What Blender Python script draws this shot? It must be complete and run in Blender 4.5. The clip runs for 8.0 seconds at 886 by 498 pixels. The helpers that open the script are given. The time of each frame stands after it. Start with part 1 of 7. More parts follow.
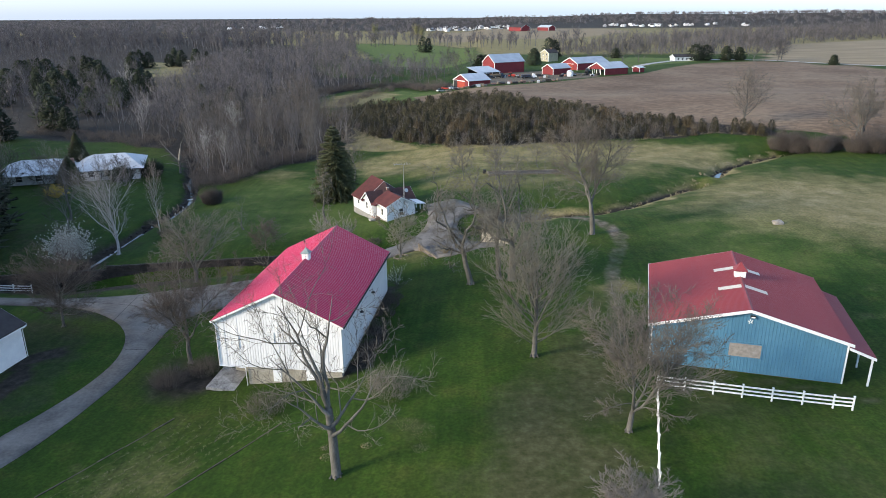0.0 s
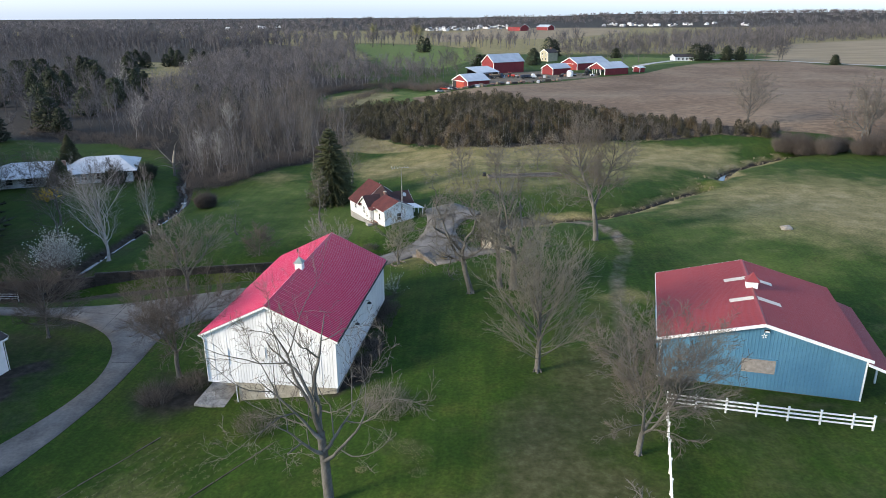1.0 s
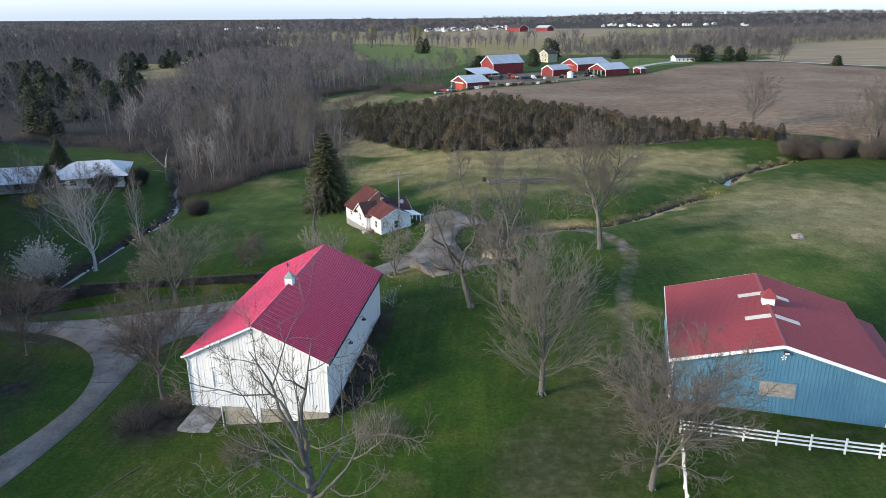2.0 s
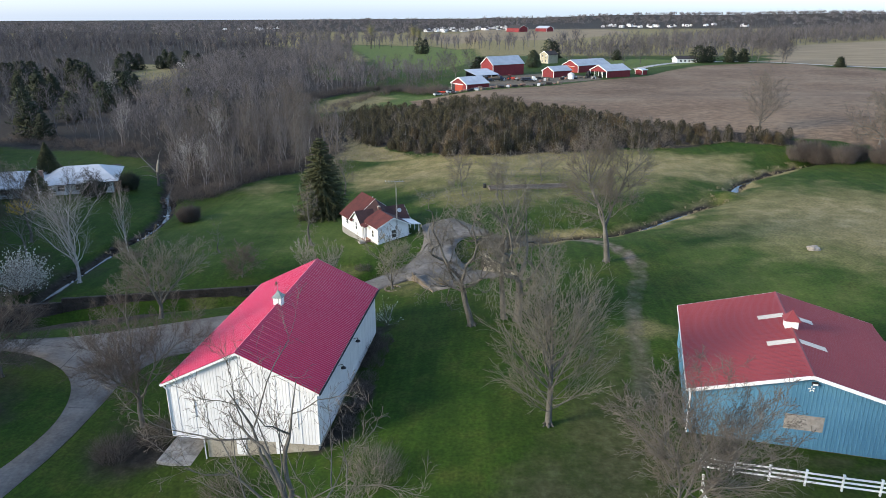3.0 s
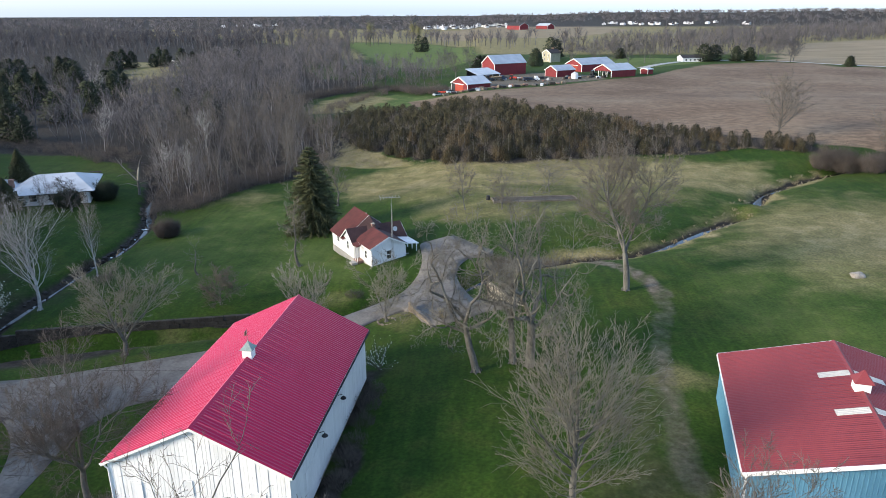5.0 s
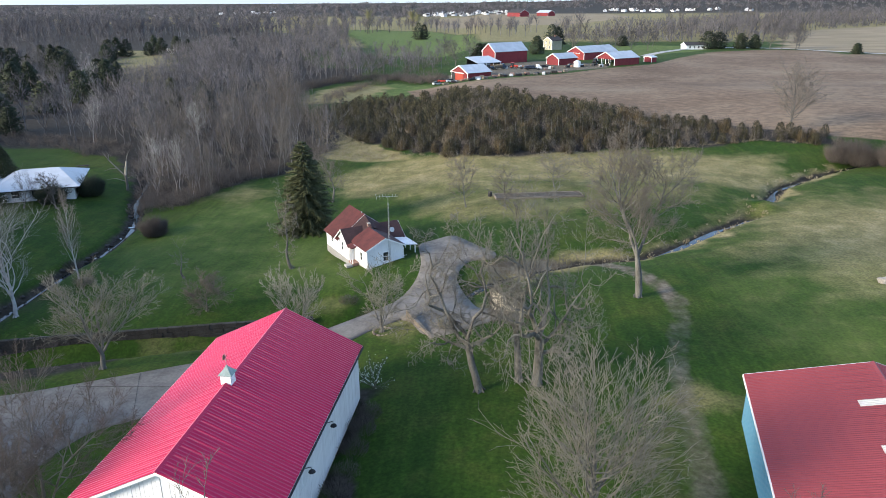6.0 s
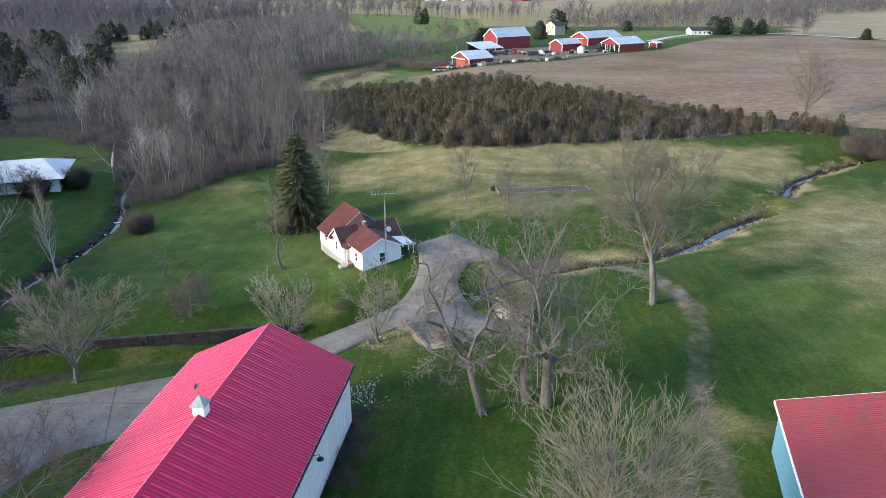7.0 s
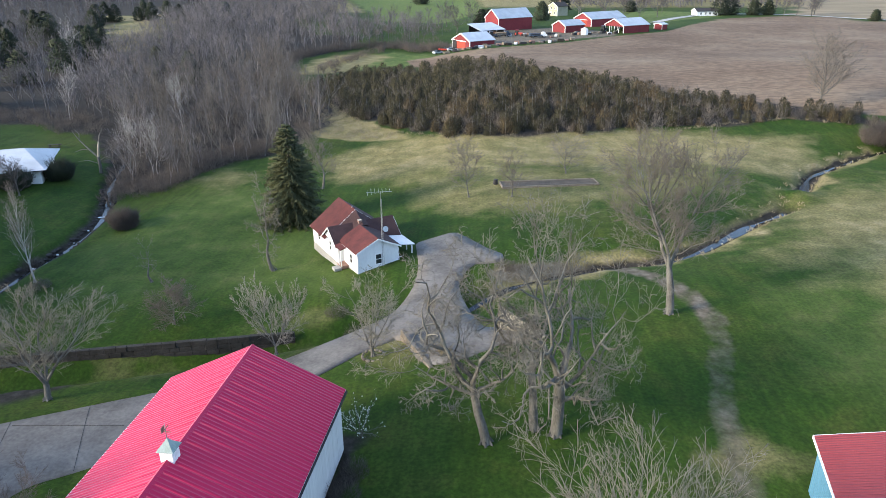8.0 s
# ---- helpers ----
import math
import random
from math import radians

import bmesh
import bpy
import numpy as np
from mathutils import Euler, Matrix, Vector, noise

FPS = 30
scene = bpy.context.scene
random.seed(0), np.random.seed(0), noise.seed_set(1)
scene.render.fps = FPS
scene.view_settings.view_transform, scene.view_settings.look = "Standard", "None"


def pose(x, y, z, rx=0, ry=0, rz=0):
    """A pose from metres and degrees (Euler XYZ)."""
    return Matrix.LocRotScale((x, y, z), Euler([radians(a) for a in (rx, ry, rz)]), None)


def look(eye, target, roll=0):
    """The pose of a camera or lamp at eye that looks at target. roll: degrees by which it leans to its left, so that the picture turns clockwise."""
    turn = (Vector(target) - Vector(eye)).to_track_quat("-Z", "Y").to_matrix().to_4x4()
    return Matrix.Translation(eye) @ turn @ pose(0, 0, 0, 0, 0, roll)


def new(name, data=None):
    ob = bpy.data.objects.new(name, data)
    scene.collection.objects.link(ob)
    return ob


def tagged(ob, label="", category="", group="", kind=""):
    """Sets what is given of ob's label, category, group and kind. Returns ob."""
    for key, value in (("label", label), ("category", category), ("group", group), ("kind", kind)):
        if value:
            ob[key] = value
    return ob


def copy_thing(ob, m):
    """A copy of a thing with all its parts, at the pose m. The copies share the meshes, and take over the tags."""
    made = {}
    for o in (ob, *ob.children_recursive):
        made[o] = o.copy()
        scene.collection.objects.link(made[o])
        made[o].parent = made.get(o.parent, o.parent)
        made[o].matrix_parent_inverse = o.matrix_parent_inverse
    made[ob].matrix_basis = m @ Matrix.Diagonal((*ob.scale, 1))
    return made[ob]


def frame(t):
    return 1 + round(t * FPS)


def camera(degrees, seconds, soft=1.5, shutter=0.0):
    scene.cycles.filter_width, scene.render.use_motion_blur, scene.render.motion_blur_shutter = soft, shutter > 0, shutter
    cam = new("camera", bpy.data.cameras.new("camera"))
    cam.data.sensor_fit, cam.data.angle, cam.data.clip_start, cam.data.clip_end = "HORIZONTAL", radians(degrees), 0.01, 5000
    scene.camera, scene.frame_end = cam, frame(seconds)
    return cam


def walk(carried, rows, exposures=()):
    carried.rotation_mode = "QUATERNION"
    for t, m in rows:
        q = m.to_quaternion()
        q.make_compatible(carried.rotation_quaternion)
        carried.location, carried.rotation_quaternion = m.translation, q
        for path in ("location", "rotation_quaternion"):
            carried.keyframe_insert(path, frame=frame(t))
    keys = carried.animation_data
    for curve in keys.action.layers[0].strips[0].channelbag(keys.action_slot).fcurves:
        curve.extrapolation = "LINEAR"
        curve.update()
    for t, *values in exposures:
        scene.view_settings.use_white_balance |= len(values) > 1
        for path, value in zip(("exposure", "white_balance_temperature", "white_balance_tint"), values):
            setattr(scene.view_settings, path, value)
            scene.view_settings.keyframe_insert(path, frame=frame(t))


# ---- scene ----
cam = camera(65.0, 8.0, soft=0.6)
PATH = [
    (0, (1.947, -4.303, 33.398), (1.834, -2.412, 32.755), -0.3),
    (0.5, (1.869, -2.803, 33.402), (1.757, -0.912, 32.759), -0.4),
    (1, (1.76, -1.096, 33.386), (1.65, 0.795, 32.742), -0.3),
    (1.5, (1.719, 0.881, 33.372), (1.61, 2.772, 32.729), -0.4),
    (3, (1.37, 7.797, 33.523), (1.264, 9.688, 32.882), -0.3),
    (3.5, (1.187, 10.439, 33.553), (1.082, 12.33, 32.911), -0.3),
    (4, (1.101, 13.103, 33.579), (0.996, 14.995, 32.937), -0.3),
    (4.5, (0.899, 15.886, 33.648), (0.794, 17.778, 33.006), -0.2),
    (6, (0.372, 24.56, 33.604), (0.268, 26.438, 32.924), -0.3),
    (6.5, (0.292, 27.554, 33.508), (0.186, 29.426, 32.812), -0.3),
    (7, (0.125, 30.532, 33.478), (0.02, 32.395, 32.76), -0.2),
    (7.5, (-0.038, 33.537, 33.545), (-0.144, 35.392, 32.803), -0.2),
    (8, (-0.268, 36.559, 33.681), (-0.372, 38.403, 32.914), -0.2),
]
walk(cam, [(t, look(eye, target, roll)) for t, eye, target, roll in PATH],
     [(0.0, 0.11), (3.0, 0.08), (4.5, 0.13), (6.0, 0.40), (7.0, 0.54), (8.0, 0.60)])

# ---- light ----
SUN_FROM = Vector((-0.91, -0.42, 0.0)).normalized()
SUN_HEIGHT = radians(19)
scene.view_settings.exposure = 0.0
world = bpy.data.worlds.new("sky")
scene.world = world
world.use_nodes = True
wn, wl = world.node_tree.nodes, world.node_tree.links
sky = wn.new("ShaderNodeTexSky")
sky.sky_type, sky.sun_disc = "NISHITA", False
sky.sun_elevation = SUN_HEIGHT
sky.sun_rotation = math.atan2(SUN_FROM.x, SUN_FROM.y)
sky.air_density, sky.dust_density, sky.ozone_density = 1.0, 1.0, 2.0
# a brighter clear sky with thin cloud added over the whole of it
bright = wn.new("ShaderNodeMixRGB")
bright.blend_type = "MULTIPLY"
bright.inputs[0].default_value = 1.0
bright.inputs[2].default_value = (2.5, 2.6, 2.5, 1)
cloud = wn.new("ShaderNodeMixRGB")
cloud.blend_type = "ADD"
cloud.inputs[0].default_value = 1.0
cloud.inputs[2].default_value = (4.2, 5.9, 9.7, 1)
wl.new(sky.outputs[0], bright.inputs[1])
wl.new(bright.outputs[0], cloud.inputs[1])
wl.new(cloud.outputs[0], wn["Background"].inputs[0])
wn["Background"].inputs[1].default_value = 0.070
sun = new("sun", bpy.data.lights.new("sun", "SUN"))
sun.data.energy, sun.data.angle, sun.data.color = 5.8, radians(17), (1.0, 0.86, 0.68)
sun.matrix_world = look(SUN_FROM * 100 * math.cos(SUN_HEIGHT) + Vector((0, 0, 100 * math.sin(SUN_HEIGHT))), (0, 0, 0))

# ---- materials ----
def surface(name, dark, light, rough=0.8, scale=1.0, fine=20.0, bump=0.3, metallic=0.0, vary=0.12, stretch=(1, 1, 1), depth=0.02, specular=0.4, island=False):
    """A two-scale noise surface: large patches between dark and light, fine grain, relief, and a small shift from object to object or from twig to twig."""
    m = bpy.data.materials.new(name)
    m.use_nodes = True
    n, l = m.node_tree.nodes, m.node_tree.links
    b = n["Principled BSDF"]
    tc, mp = n.new("ShaderNodeTexCoord"), n.new("ShaderNodeMapping")
    mp.inputs["Scale"].default_value = stretch
    l.new(tc.outputs["Object"], mp.inputs[0])
    big, small = n.new("ShaderNodeTexNoise"), n.new("ShaderNodeTexNoise")
    big.inputs["Scale"].default_value, big.inputs["Detail"].default_value, big.inputs["Roughness"].default_value = scale, 5, 0.6
    small.inputs["Scale"].default_value, small.inputs["Detail"].default_value = fine, 3
    l.new(mp.outputs[0], big.inputs[0])
    l.new(mp.outputs[0], small.inputs[0])
    ramp = n.new("ShaderNodeValToRGB")
    ramp.color_ramp.elements[0].position, ramp.color_ramp.elements[1].position = 0.3, 0.7
    ramp.color_ramp.elements[0].color, ramp.color_ramp.elements[1].color = (*dark, 1), (*light, 1)
    add = n.new("ShaderNodeMath")
    add.operation = "MULTIPLY_ADD"
    l.new(small.outputs[0], add.inputs[0])
    add.inputs[1].default_value = 0.45
    l.new(big.outputs[0], add.inputs[2])
    sub = n.new("ShaderNodeMath")
    sub.operation = "SUBTRACT"
    l.new(add.outputs[0], sub.inputs[0])
    sub.inputs[1].default_value = 0.225
    l.new(sub.outputs[0], ramp.inputs[0])
    hsv, info, mr = n.new("ShaderNodeHueSaturation"), n.new("ShaderNodeObjectInfo"), n.new("ShaderNodeMapRange")
    mr.inputs[3].default_value, mr.inputs[4].default_value = 1 - vary, 1 + vary
    l.new(n.new("ShaderNodeNewGeometry").outputs["Random Per Island"] if island else info.outputs["Random"], mr.inputs[0])
    l.new(mr.outputs[0], hsv.inputs["Value"])
    l.new(ramp.outputs[0], hsv.inputs["Color"])
    l.new(hsv.outputs[0], b.inputs["Base Color"])
    b.inputs["Roughness"].default_value, b.inputs["Metallic"].default_value = rough, metallic
    b.inputs["Specular IOR Level"].default_value = specular
    if bump:
        bp = n.new("ShaderNodeBump")
        bp.inputs["Strength"].default_value, bp.inputs["Distance"].default_value = bump, depth
        l.new(small.outputs[0], bp.inputs["Height"])
        l.new(bp.outputs[0], b.inputs["Normal"])
    return m


M_BARK = surface("bark_grey", (0.058, 0.056, 0.050), (0.156, 0.150, 0.134), 0.95, 1.2, 14, 0.6, stretch=(1, 1, 0.3))
M_TWIG = surface("twig_brown", (0.076, 0.066, 0.056), (0.165, 0.146, 0.124), 0.95, 0.8, 6, 0, vary=0.2)
M_WOOD_TWIG = surface("twig_wood_grey", (0.040, 0.037, 0.038), (0.138, 0.129, 0.130), 0.95, 0.10, 0.9, 0, vary=0.55, island=True)
M_WOOD_BARK = surface("bark_wood_grey", (0.085, 0.078, 0.074), (0.205, 0.190, 0.180), 0.95, 0.8, 5, 0, vary=0.4)
M_BRUSH = surface("brush_grey_brown", (0.058, 0.048, 0.040), (0.152, 0.130, 0.108), 0.95, 0.12, 1.5, 0, vary=0.5, island=True)
M_TWIG_OLIVE = surface("twig_olive", (0.098, 0.091, 0.071), (0.208, 0.193, 0.154), 0.95, 0.8, 6, 0, vary=0.15)
M_TWIG_RED = surface("twig_red_brown", (0.046, 0.038, 0.032), (0.094, 0.079, 0.067), 0.95, 0.8, 6, 0, vary=0.2)
# cool grey puts the haze of distance into the twigs' own colour
M_FOREST_HAZE = surface("twig_forest_haze_grey", (0.036, 0.035, 0.038), (0.088, 0.084, 0.090), 0.95, 0.03, 0.8, 0, vary=0.5, island=True)
M_PALE_TWIG = surface("twig_pale", (0.18, 0.172, 0.165), (0.32, 0.31, 0.30), 0.95, 0.8, 6, 0, vary=0.2)
M_OLD_BARK = surface("bark_old_pale", (0.048, 0.045, 0.038), (0.150, 0.142, 0.122), 0.95, 1.2, 14, 0.7, stretch=(1, 1, 0.3))
M_OLD_TWIG = surface("twig_old_pale", (0.074, 0.069, 0.057), (0.172, 0.160, 0.134), 0.95, 0.8, 6, 0, vary=0.1)
M_BIRCH = surface("bark_white", (0.235, 0.230, 0.226), (0.450, 0.444, 0.440), 0.9, 1.5, 10, 0.3)
M_NEEDLE = surface("needle_dark_green", (0.024, 0.034, 0.017), (0.074, 0.080, 0.033), 0.9, 0.6, 5, 0, vary=0.25)
M_CEDAR = surface("cedar_olive", (0.016, 0.016, 0.008), (0.060, 0.053, 0.024), 0.95, 0.5, 4, 0, vary=0.5, island=True)
M_CEDAR_RUST = surface("cedar_bronze", (0.038, 0.028, 0.014), (0.090, 0.068, 0.033), 0.95, 0.5, 4, 0, vary=0.5, island=True)
M_SHRUB = surface("shrub_grey", (0.120, 0.105, 0.092), (0.224, 0.200, 0.178), 0.95, 0.5, 4, 0, vary=0.3)
M_BLOSSOM = surface("blossom_white", (0.50, 0.50, 0.44), (0.75, 0.75, 0.68), 0.9, 2, 8, 0)
M_YELLOW = surface("blossom_yellow", (0.45, 0.30, 0.03), (0.60, 0.42, 0.06), 0.9, 2, 8, 0)
M_WILLOW = surface("willow_yellow", (0.13, 0.125, 0.055), (0.20, 0.19, 0.09), 0.9, 2, 8, 0)
M_WHITE = surface("white_paint_wood", (0.60, 0.61, 0.62), (0.76, 0.765, 0.77), 0.7, 0.6, 9, 0.25, vary=0.05, stretch=(1, 1, 0.25))
M_TRIM = surface("white_trim", (0.70, 0.71, 0.71), (0.82, 0.82, 0.81), 0.6, 1, 12, 0.15, vary=0.03)
M_ROOF_CRIMSON = surface("roof_crimson_metal", (0.385, 0.006, 0.048), (0.430, 0.009, 0.060), 0.34, 0.25, 7, 0, vary=0.006, specular=0.22)
_b = M_ROOF_CRIMSON.node_tree.nodes["Principled BSDF"]
_b.inputs["Sheen Weight"].default_value, _b.inputs["Sheen Roughness"].default_value = 0.45, 0.35
M_ROOF_BRICK = surface("roof_brick_red_metal", (0.180, 0.033, 0.038), (0.226, 0.045, 0.050), 0.5, 0.25, 7, 0.0, vary=0.008, specular=0.22)
M_BLUE = surface("blue_metal_siding", (0.072, 0.192, 0.292), (0.094, 0.232, 0.340), 0.5, 0.3, 7, 0.1, vary=0.03)
M_SKYLIGHT = surface("fibreglass_sheet", (0.38, 0.36, 0.31), (0.56, 0.54, 0.48), 0.5, 2, 12, 0.2)
M_PLYWOOD = surface("weathered_plywood", (0.24, 0.21, 0.18), (0.40, 0.36, 0.32), 0.85, 3, 25, 0.3)
M_STONE = surface("lime_washed_stone", (0.255, 0.230, 0.178), (0.408, 0.374, 0.306), 0.9, 1.5, 6, 0.7, depth=0.05)
M_CONCRETE = surface("concrete_pale", (0.255, 0.246, 0.230), (0.383, 0.374, 0.348), 0.9, 0.5, 10, 0.3)
M_STAINED = surface("stained_concrete", (0.105, 0.100, 0.090), (0.370, 0.358, 0.335), 0.9, 0.9, 5, 0.3)
M_ASPHALT = surface("asphalt_grey", (0.084, 0.077, 0.069), (0.186, 0.172, 0.156), 0.92, 0.3, 3, 0.3)
M_DARK = surface("shadowed_interior", (0.012, 0.012, 0.014), (0.03, 0.03, 0.032), 0.8, 2, 10, 0)
M_SHINGLE = surface("rust_red_shingle", (0.052, 0.0125, 0.0115), (0.096, 0.0235, 0.0195), 0.9, 0.8, 9, 0.4, vary=0.08)
M_SHINGLE_DARK = surface("dark_brown_shingle", (0.026, 0.012, 0.012), (0.058, 0.028, 0.026), 0.9, 0.8, 9, 0.4, vary=0.05)
M_GREY_ROOF = surface("galvanised_roof", (0.306, 0.340, 0.374), (0.425, 0.459, 0.493), 0.5, 0.3, 6, 0.1, metallic=0.2)
M_PALE_ROOF = surface("pale_grey_roof", (0.400, 0.410, 0.420), (0.540, 0.550, 0.560), 0.7, 0.3, 6, 0.1)
M_SLATE = surface("dark_shingle", (0.021, 0.018, 0.019), (0.045, 0.039, 0.039), 0.85, 0.8, 9, 0.3)
M_RED_BOARD = surface("barn_red_board", (0.135, 0.016, 0.021), (0.190, 0.026, 0.030), 0.8, 0.5, 8, 0.2)
# brighter, more orange copy of the barn red, with sunlight in its colour
M_SUNLIT_RED_BOARD = surface("sunlit_red_door", (0.245, 0.036, 0.021), (0.300, 0.050, 0.030), 0.8, 0.5, 8, 0.2)
M_CREAM = surface("cream_siding", (0.30, 0.28, 0.20), (0.40, 0.38, 0.28), 0.8, 0.5, 8, 0.1)
M_ROCK = surface("field_stone", (0.185, 0.165, 0.139), (0.330, 0.304, 0.264), 0.9, 1.5, 8, 0.8, depth=0.06)
M_TIMBER = surface("weathered_timber", (0.096, 0.077, 0.058), (0.218, 0.186, 0.147), 0.9, 1.5, 12, 0.4, stretch=(0.3, 1, 1))
M_WET_STONE = surface("dark_stone_wall", (0.013, 0.012, 0.011), (0.042, 0.038, 0.034), 0.9, 0.8, 5, 0.6, depth=0.06)
M_STEEL = surface("galvanised_steel", (0.30, 0.31, 0.32), (0.48, 0.49, 0.50), 0.4, 2, 20, 0, metallic=0.7)
M_COPPER = surface("green_grey_roof", (0.16, 0.22, 0.20), (0.27, 0.33, 0.31), 0.6, 2, 10, 0.1)
M_BRICK = surface("brick_brown", (0.16, 0.09, 0.07), (0.28, 0.17, 0.13), 0.9, 2, 12, 0.3)
M_RUBBER = surface("black_rubber", (0.012, 0.012, 0.012), (0.03, 0.03, 0.03), 0.8, 2, 10, 0)
M_PAINT_BLUE = surface("dark_blue_paint", (0.02, 0.035, 0.06), (0.04, 0.06, 0.09), 0.35, 1, 8, 0)
M_PAINT_RED = surface("red_machine_paint", (0.35, 0.03, 0.02), (0.45, 0.05, 0.03), 0.4, 1, 8, 0)
M_PAINT_SILVER = surface("silver_paint", (0.5, 0.52, 0.54), (0.65, 0.67, 0.69), 0.3, 1, 8, 0, metallic=0.3)
M_LITTER = surface("leaf_litter", (0.051, 0.040, 0.029), (0.114, 0.093, 0.069), 0.95, 0.6, 5, 0.5, depth=0.05)
M_REED = surface("dry_bank_grass", (0.140, 0.115, 0.070), (0.252, 0.217, 0.140), 0.95, 0.8, 5, 0, vary=0.2)
M_DARK_EVERGREEN = surface("evergreen_near_black", (0.010, 0.016, 0.010), (0.030, 0.040, 0.020), 0.95, 0.5, 4, 0, vary=0.3)

M_GLASS = bpy.data.materials.new("window_glass")
M_GLASS.use_nodes = True
M_GLASS.node_tree.nodes["Principled BSDF"].inputs["Base Color"].default_value = (0.03, 0.035, 0.04, 1)
M_GLASS.node_tree.nodes["Principled BSDF"].inputs["Roughness"].default_value = 0.06
M_WATER = bpy.data.materials.new("creek_water")
M_WATER.use_nodes = True
_b = M_WATER.node_tree.nodes["Principled BSDF"]
_b.inputs["Base Color"].default_value, _b.inputs["Roughness"].default_value = (0.012, 0.016, 0.018, 1), 0.06
_b.inputs["IOR"].default_value = 1.33
_n = M_WATER.node_tree.nodes.new("ShaderNodeTexNoise")
_n.inputs["Scale"].default_value = 1.6
_p = M_WATER.node_tree.nodes.new("ShaderNodeBump")
_p.inputs["Strength"].default_value, _p.inputs["Distance"].default_value = 0.6, 0.06
M_WATER.node_tree.links.new(_n.outputs[0], _p.inputs["Height"])
M_WATER.node_tree.links.new(_p.outputs[0], _b.inputs["Normal"])

M_RIFFLE = surface("white_water", (0.45, 0.48, 0.52), (0.75, 0.78, 0.80), 0.4, 2, 9, 0.5)


def ground_material():
    """Lawn, dry grass, ploughland, fallen leaves with some painted shade, and bare soil, blended by the weights stored
    on the ground.
    """
    m = bpy.data.materials.new("farm_ground")
    m.use_nodes = True
    n, l = m.node_tree.nodes, m.node_tree.links
    b = n["Principled BSDF"]
    b.inputs["Roughness"].default_value = 0.97
    b.inputs["Specular IOR Level"].default_value = 0.15
    tc = n.new("ShaderNodeTexCoord")

    def noise_at(scale, detail=5, stretch=(1, 1, 1), turn=0.0):
        mp, t = n.new("ShaderNodeMapping"), n.new("ShaderNodeTexNoise")
        mp.inputs["Scale"].default_value, mp.inputs["Rotation"].default_value = stretch, (0, 0, radians(turn))
        t.inputs["Scale"].default_value, t.inputs["Detail"].default_value, t.inputs["Roughness"].default_value = scale, detail, 0.62
        l.new(tc.outputs["Object"], mp.inputs[0])
        l.new(mp.outputs[0], t.inputs[0])
        return t.outputs[0]

    def ramp(fac, stops):
        r = n.new("ShaderNodeValToRGB")
        while len(r.color_ramp.elements) < len(stops):
            r.color_ramp.elements.new(0.5)
        for e, (p, c) in zip(r.color_ramp.elements, stops):
            e.position, e.color = p, (*c, 1)
        l.new(fac, r.inputs[0])
        return r.outputs[0]

    def mix(fac, a, c, kind="MIX"):
        x = n.new("ShaderNodeMixRGB")
        x.blend_type = kind
        for i, v in enumerate((fac, a, c)):
            if isinstance(v, float):
                x.inputs[i].default_value = v
            else:
                l.new(v, x.inputs[i])
        return x.outputs[0]

    def weight(name, noisy, amount=0.5):
        at, ma, mr = n.new("ShaderNodeAttribute"), n.new("ShaderNodeMath"), n.new("ShaderNodeMapRange")
        at.attribute_name = name
        ma.operation = "MULTIPLY_ADD"
        l.new(noisy, ma.inputs[0])
        ma.inputs[1].default_value = amount
        l.new(at.outputs["Fac"], ma.inputs[2])
        mr.inputs[1].default_value, mr.inputs[2].default_value = 0.5 * amount + 0.28, 0.5 * amount + 0.72
        l.new(ma.outputs[0], mr.inputs[0])
        return mr.outputs[0]

    wide, mid, fine = noise_at(0.045, 6), noise_at(0.30, 7), noise_at(3.2, 8)
    streak = noise_at(1.1, 6, (1.0, 0.10, 1), 24)
    tuft = noise_at(1.1, 6)
    blotch = noise_at(0.16, 9)
    lawn = ramp(wide, [(0.36, (0.0116, 0.0346, 0.0040)), (0.5, (0.0209, 0.0464, 0.0053)), (0.64, (0.0416, 0.0568, 0.0102))])
    lawn = mix(0.38, lawn, ramp(mid, [(0.34, (0.0114, 0.0310, 0.0033)), (0.52, (0.0253, 0.0499, 0.0060)), (0.70, (0.0584, 0.0638, 0.0140))]))
    lawn = mix(0.32, lawn, ramp(streak, [(0.38, (0.32, 0.33, 0.34)), (0.62, (0.74, 0.72, 0.66))]), "OVERLAY")
    lawn = mix(0.28, lawn, ramp(tuft, [(0.34, (0.32, 0.34, 0.34)), (0.66, (0.70, 0.67, 0.60))]), "OVERLAY")
    lawn = mix(0.6, lawn, ramp(fine, [(0.36, (0.26, 0.27, 0.27)), (0.64, (0.76, 0.73, 0.66))]), "OVERLAY")
    dry = ramp(mid, [(0.30, (0.1247, 0.1114, 0.0456)), (0.52, (0.1819, 0.1547, 0.0739)), (0.72, (0.2467, 0.2089, 0.1156))])
    dry = mix(0.22, dry, ramp(streak, [(0.34, (0.38, 0.38, 0.38)), (0.64, (0.66, 0.64, 0.60))]), "OVERLAY")
    dry = mix(0.75, dry, ramp(fine, [(0.36, (0.28, 0.29, 0.29)), (0.64, (0.72, 0.70, 0.66))]), "OVERLAY")
    worn = ramp(tuft, [(0.32, (0.0333, 0.0404, 0.0124)), (0.52, (0.0581, 0.0595, 0.0249)), (0.70, (0.0885, 0.0907, 0.0424))])
    worn = mix(0.5, worn, ramp(fine, [(0.3, (0.34, 0.36, 0.34)), (0.7, (0.66, 0.64, 0.62))]), "OVERLAY")
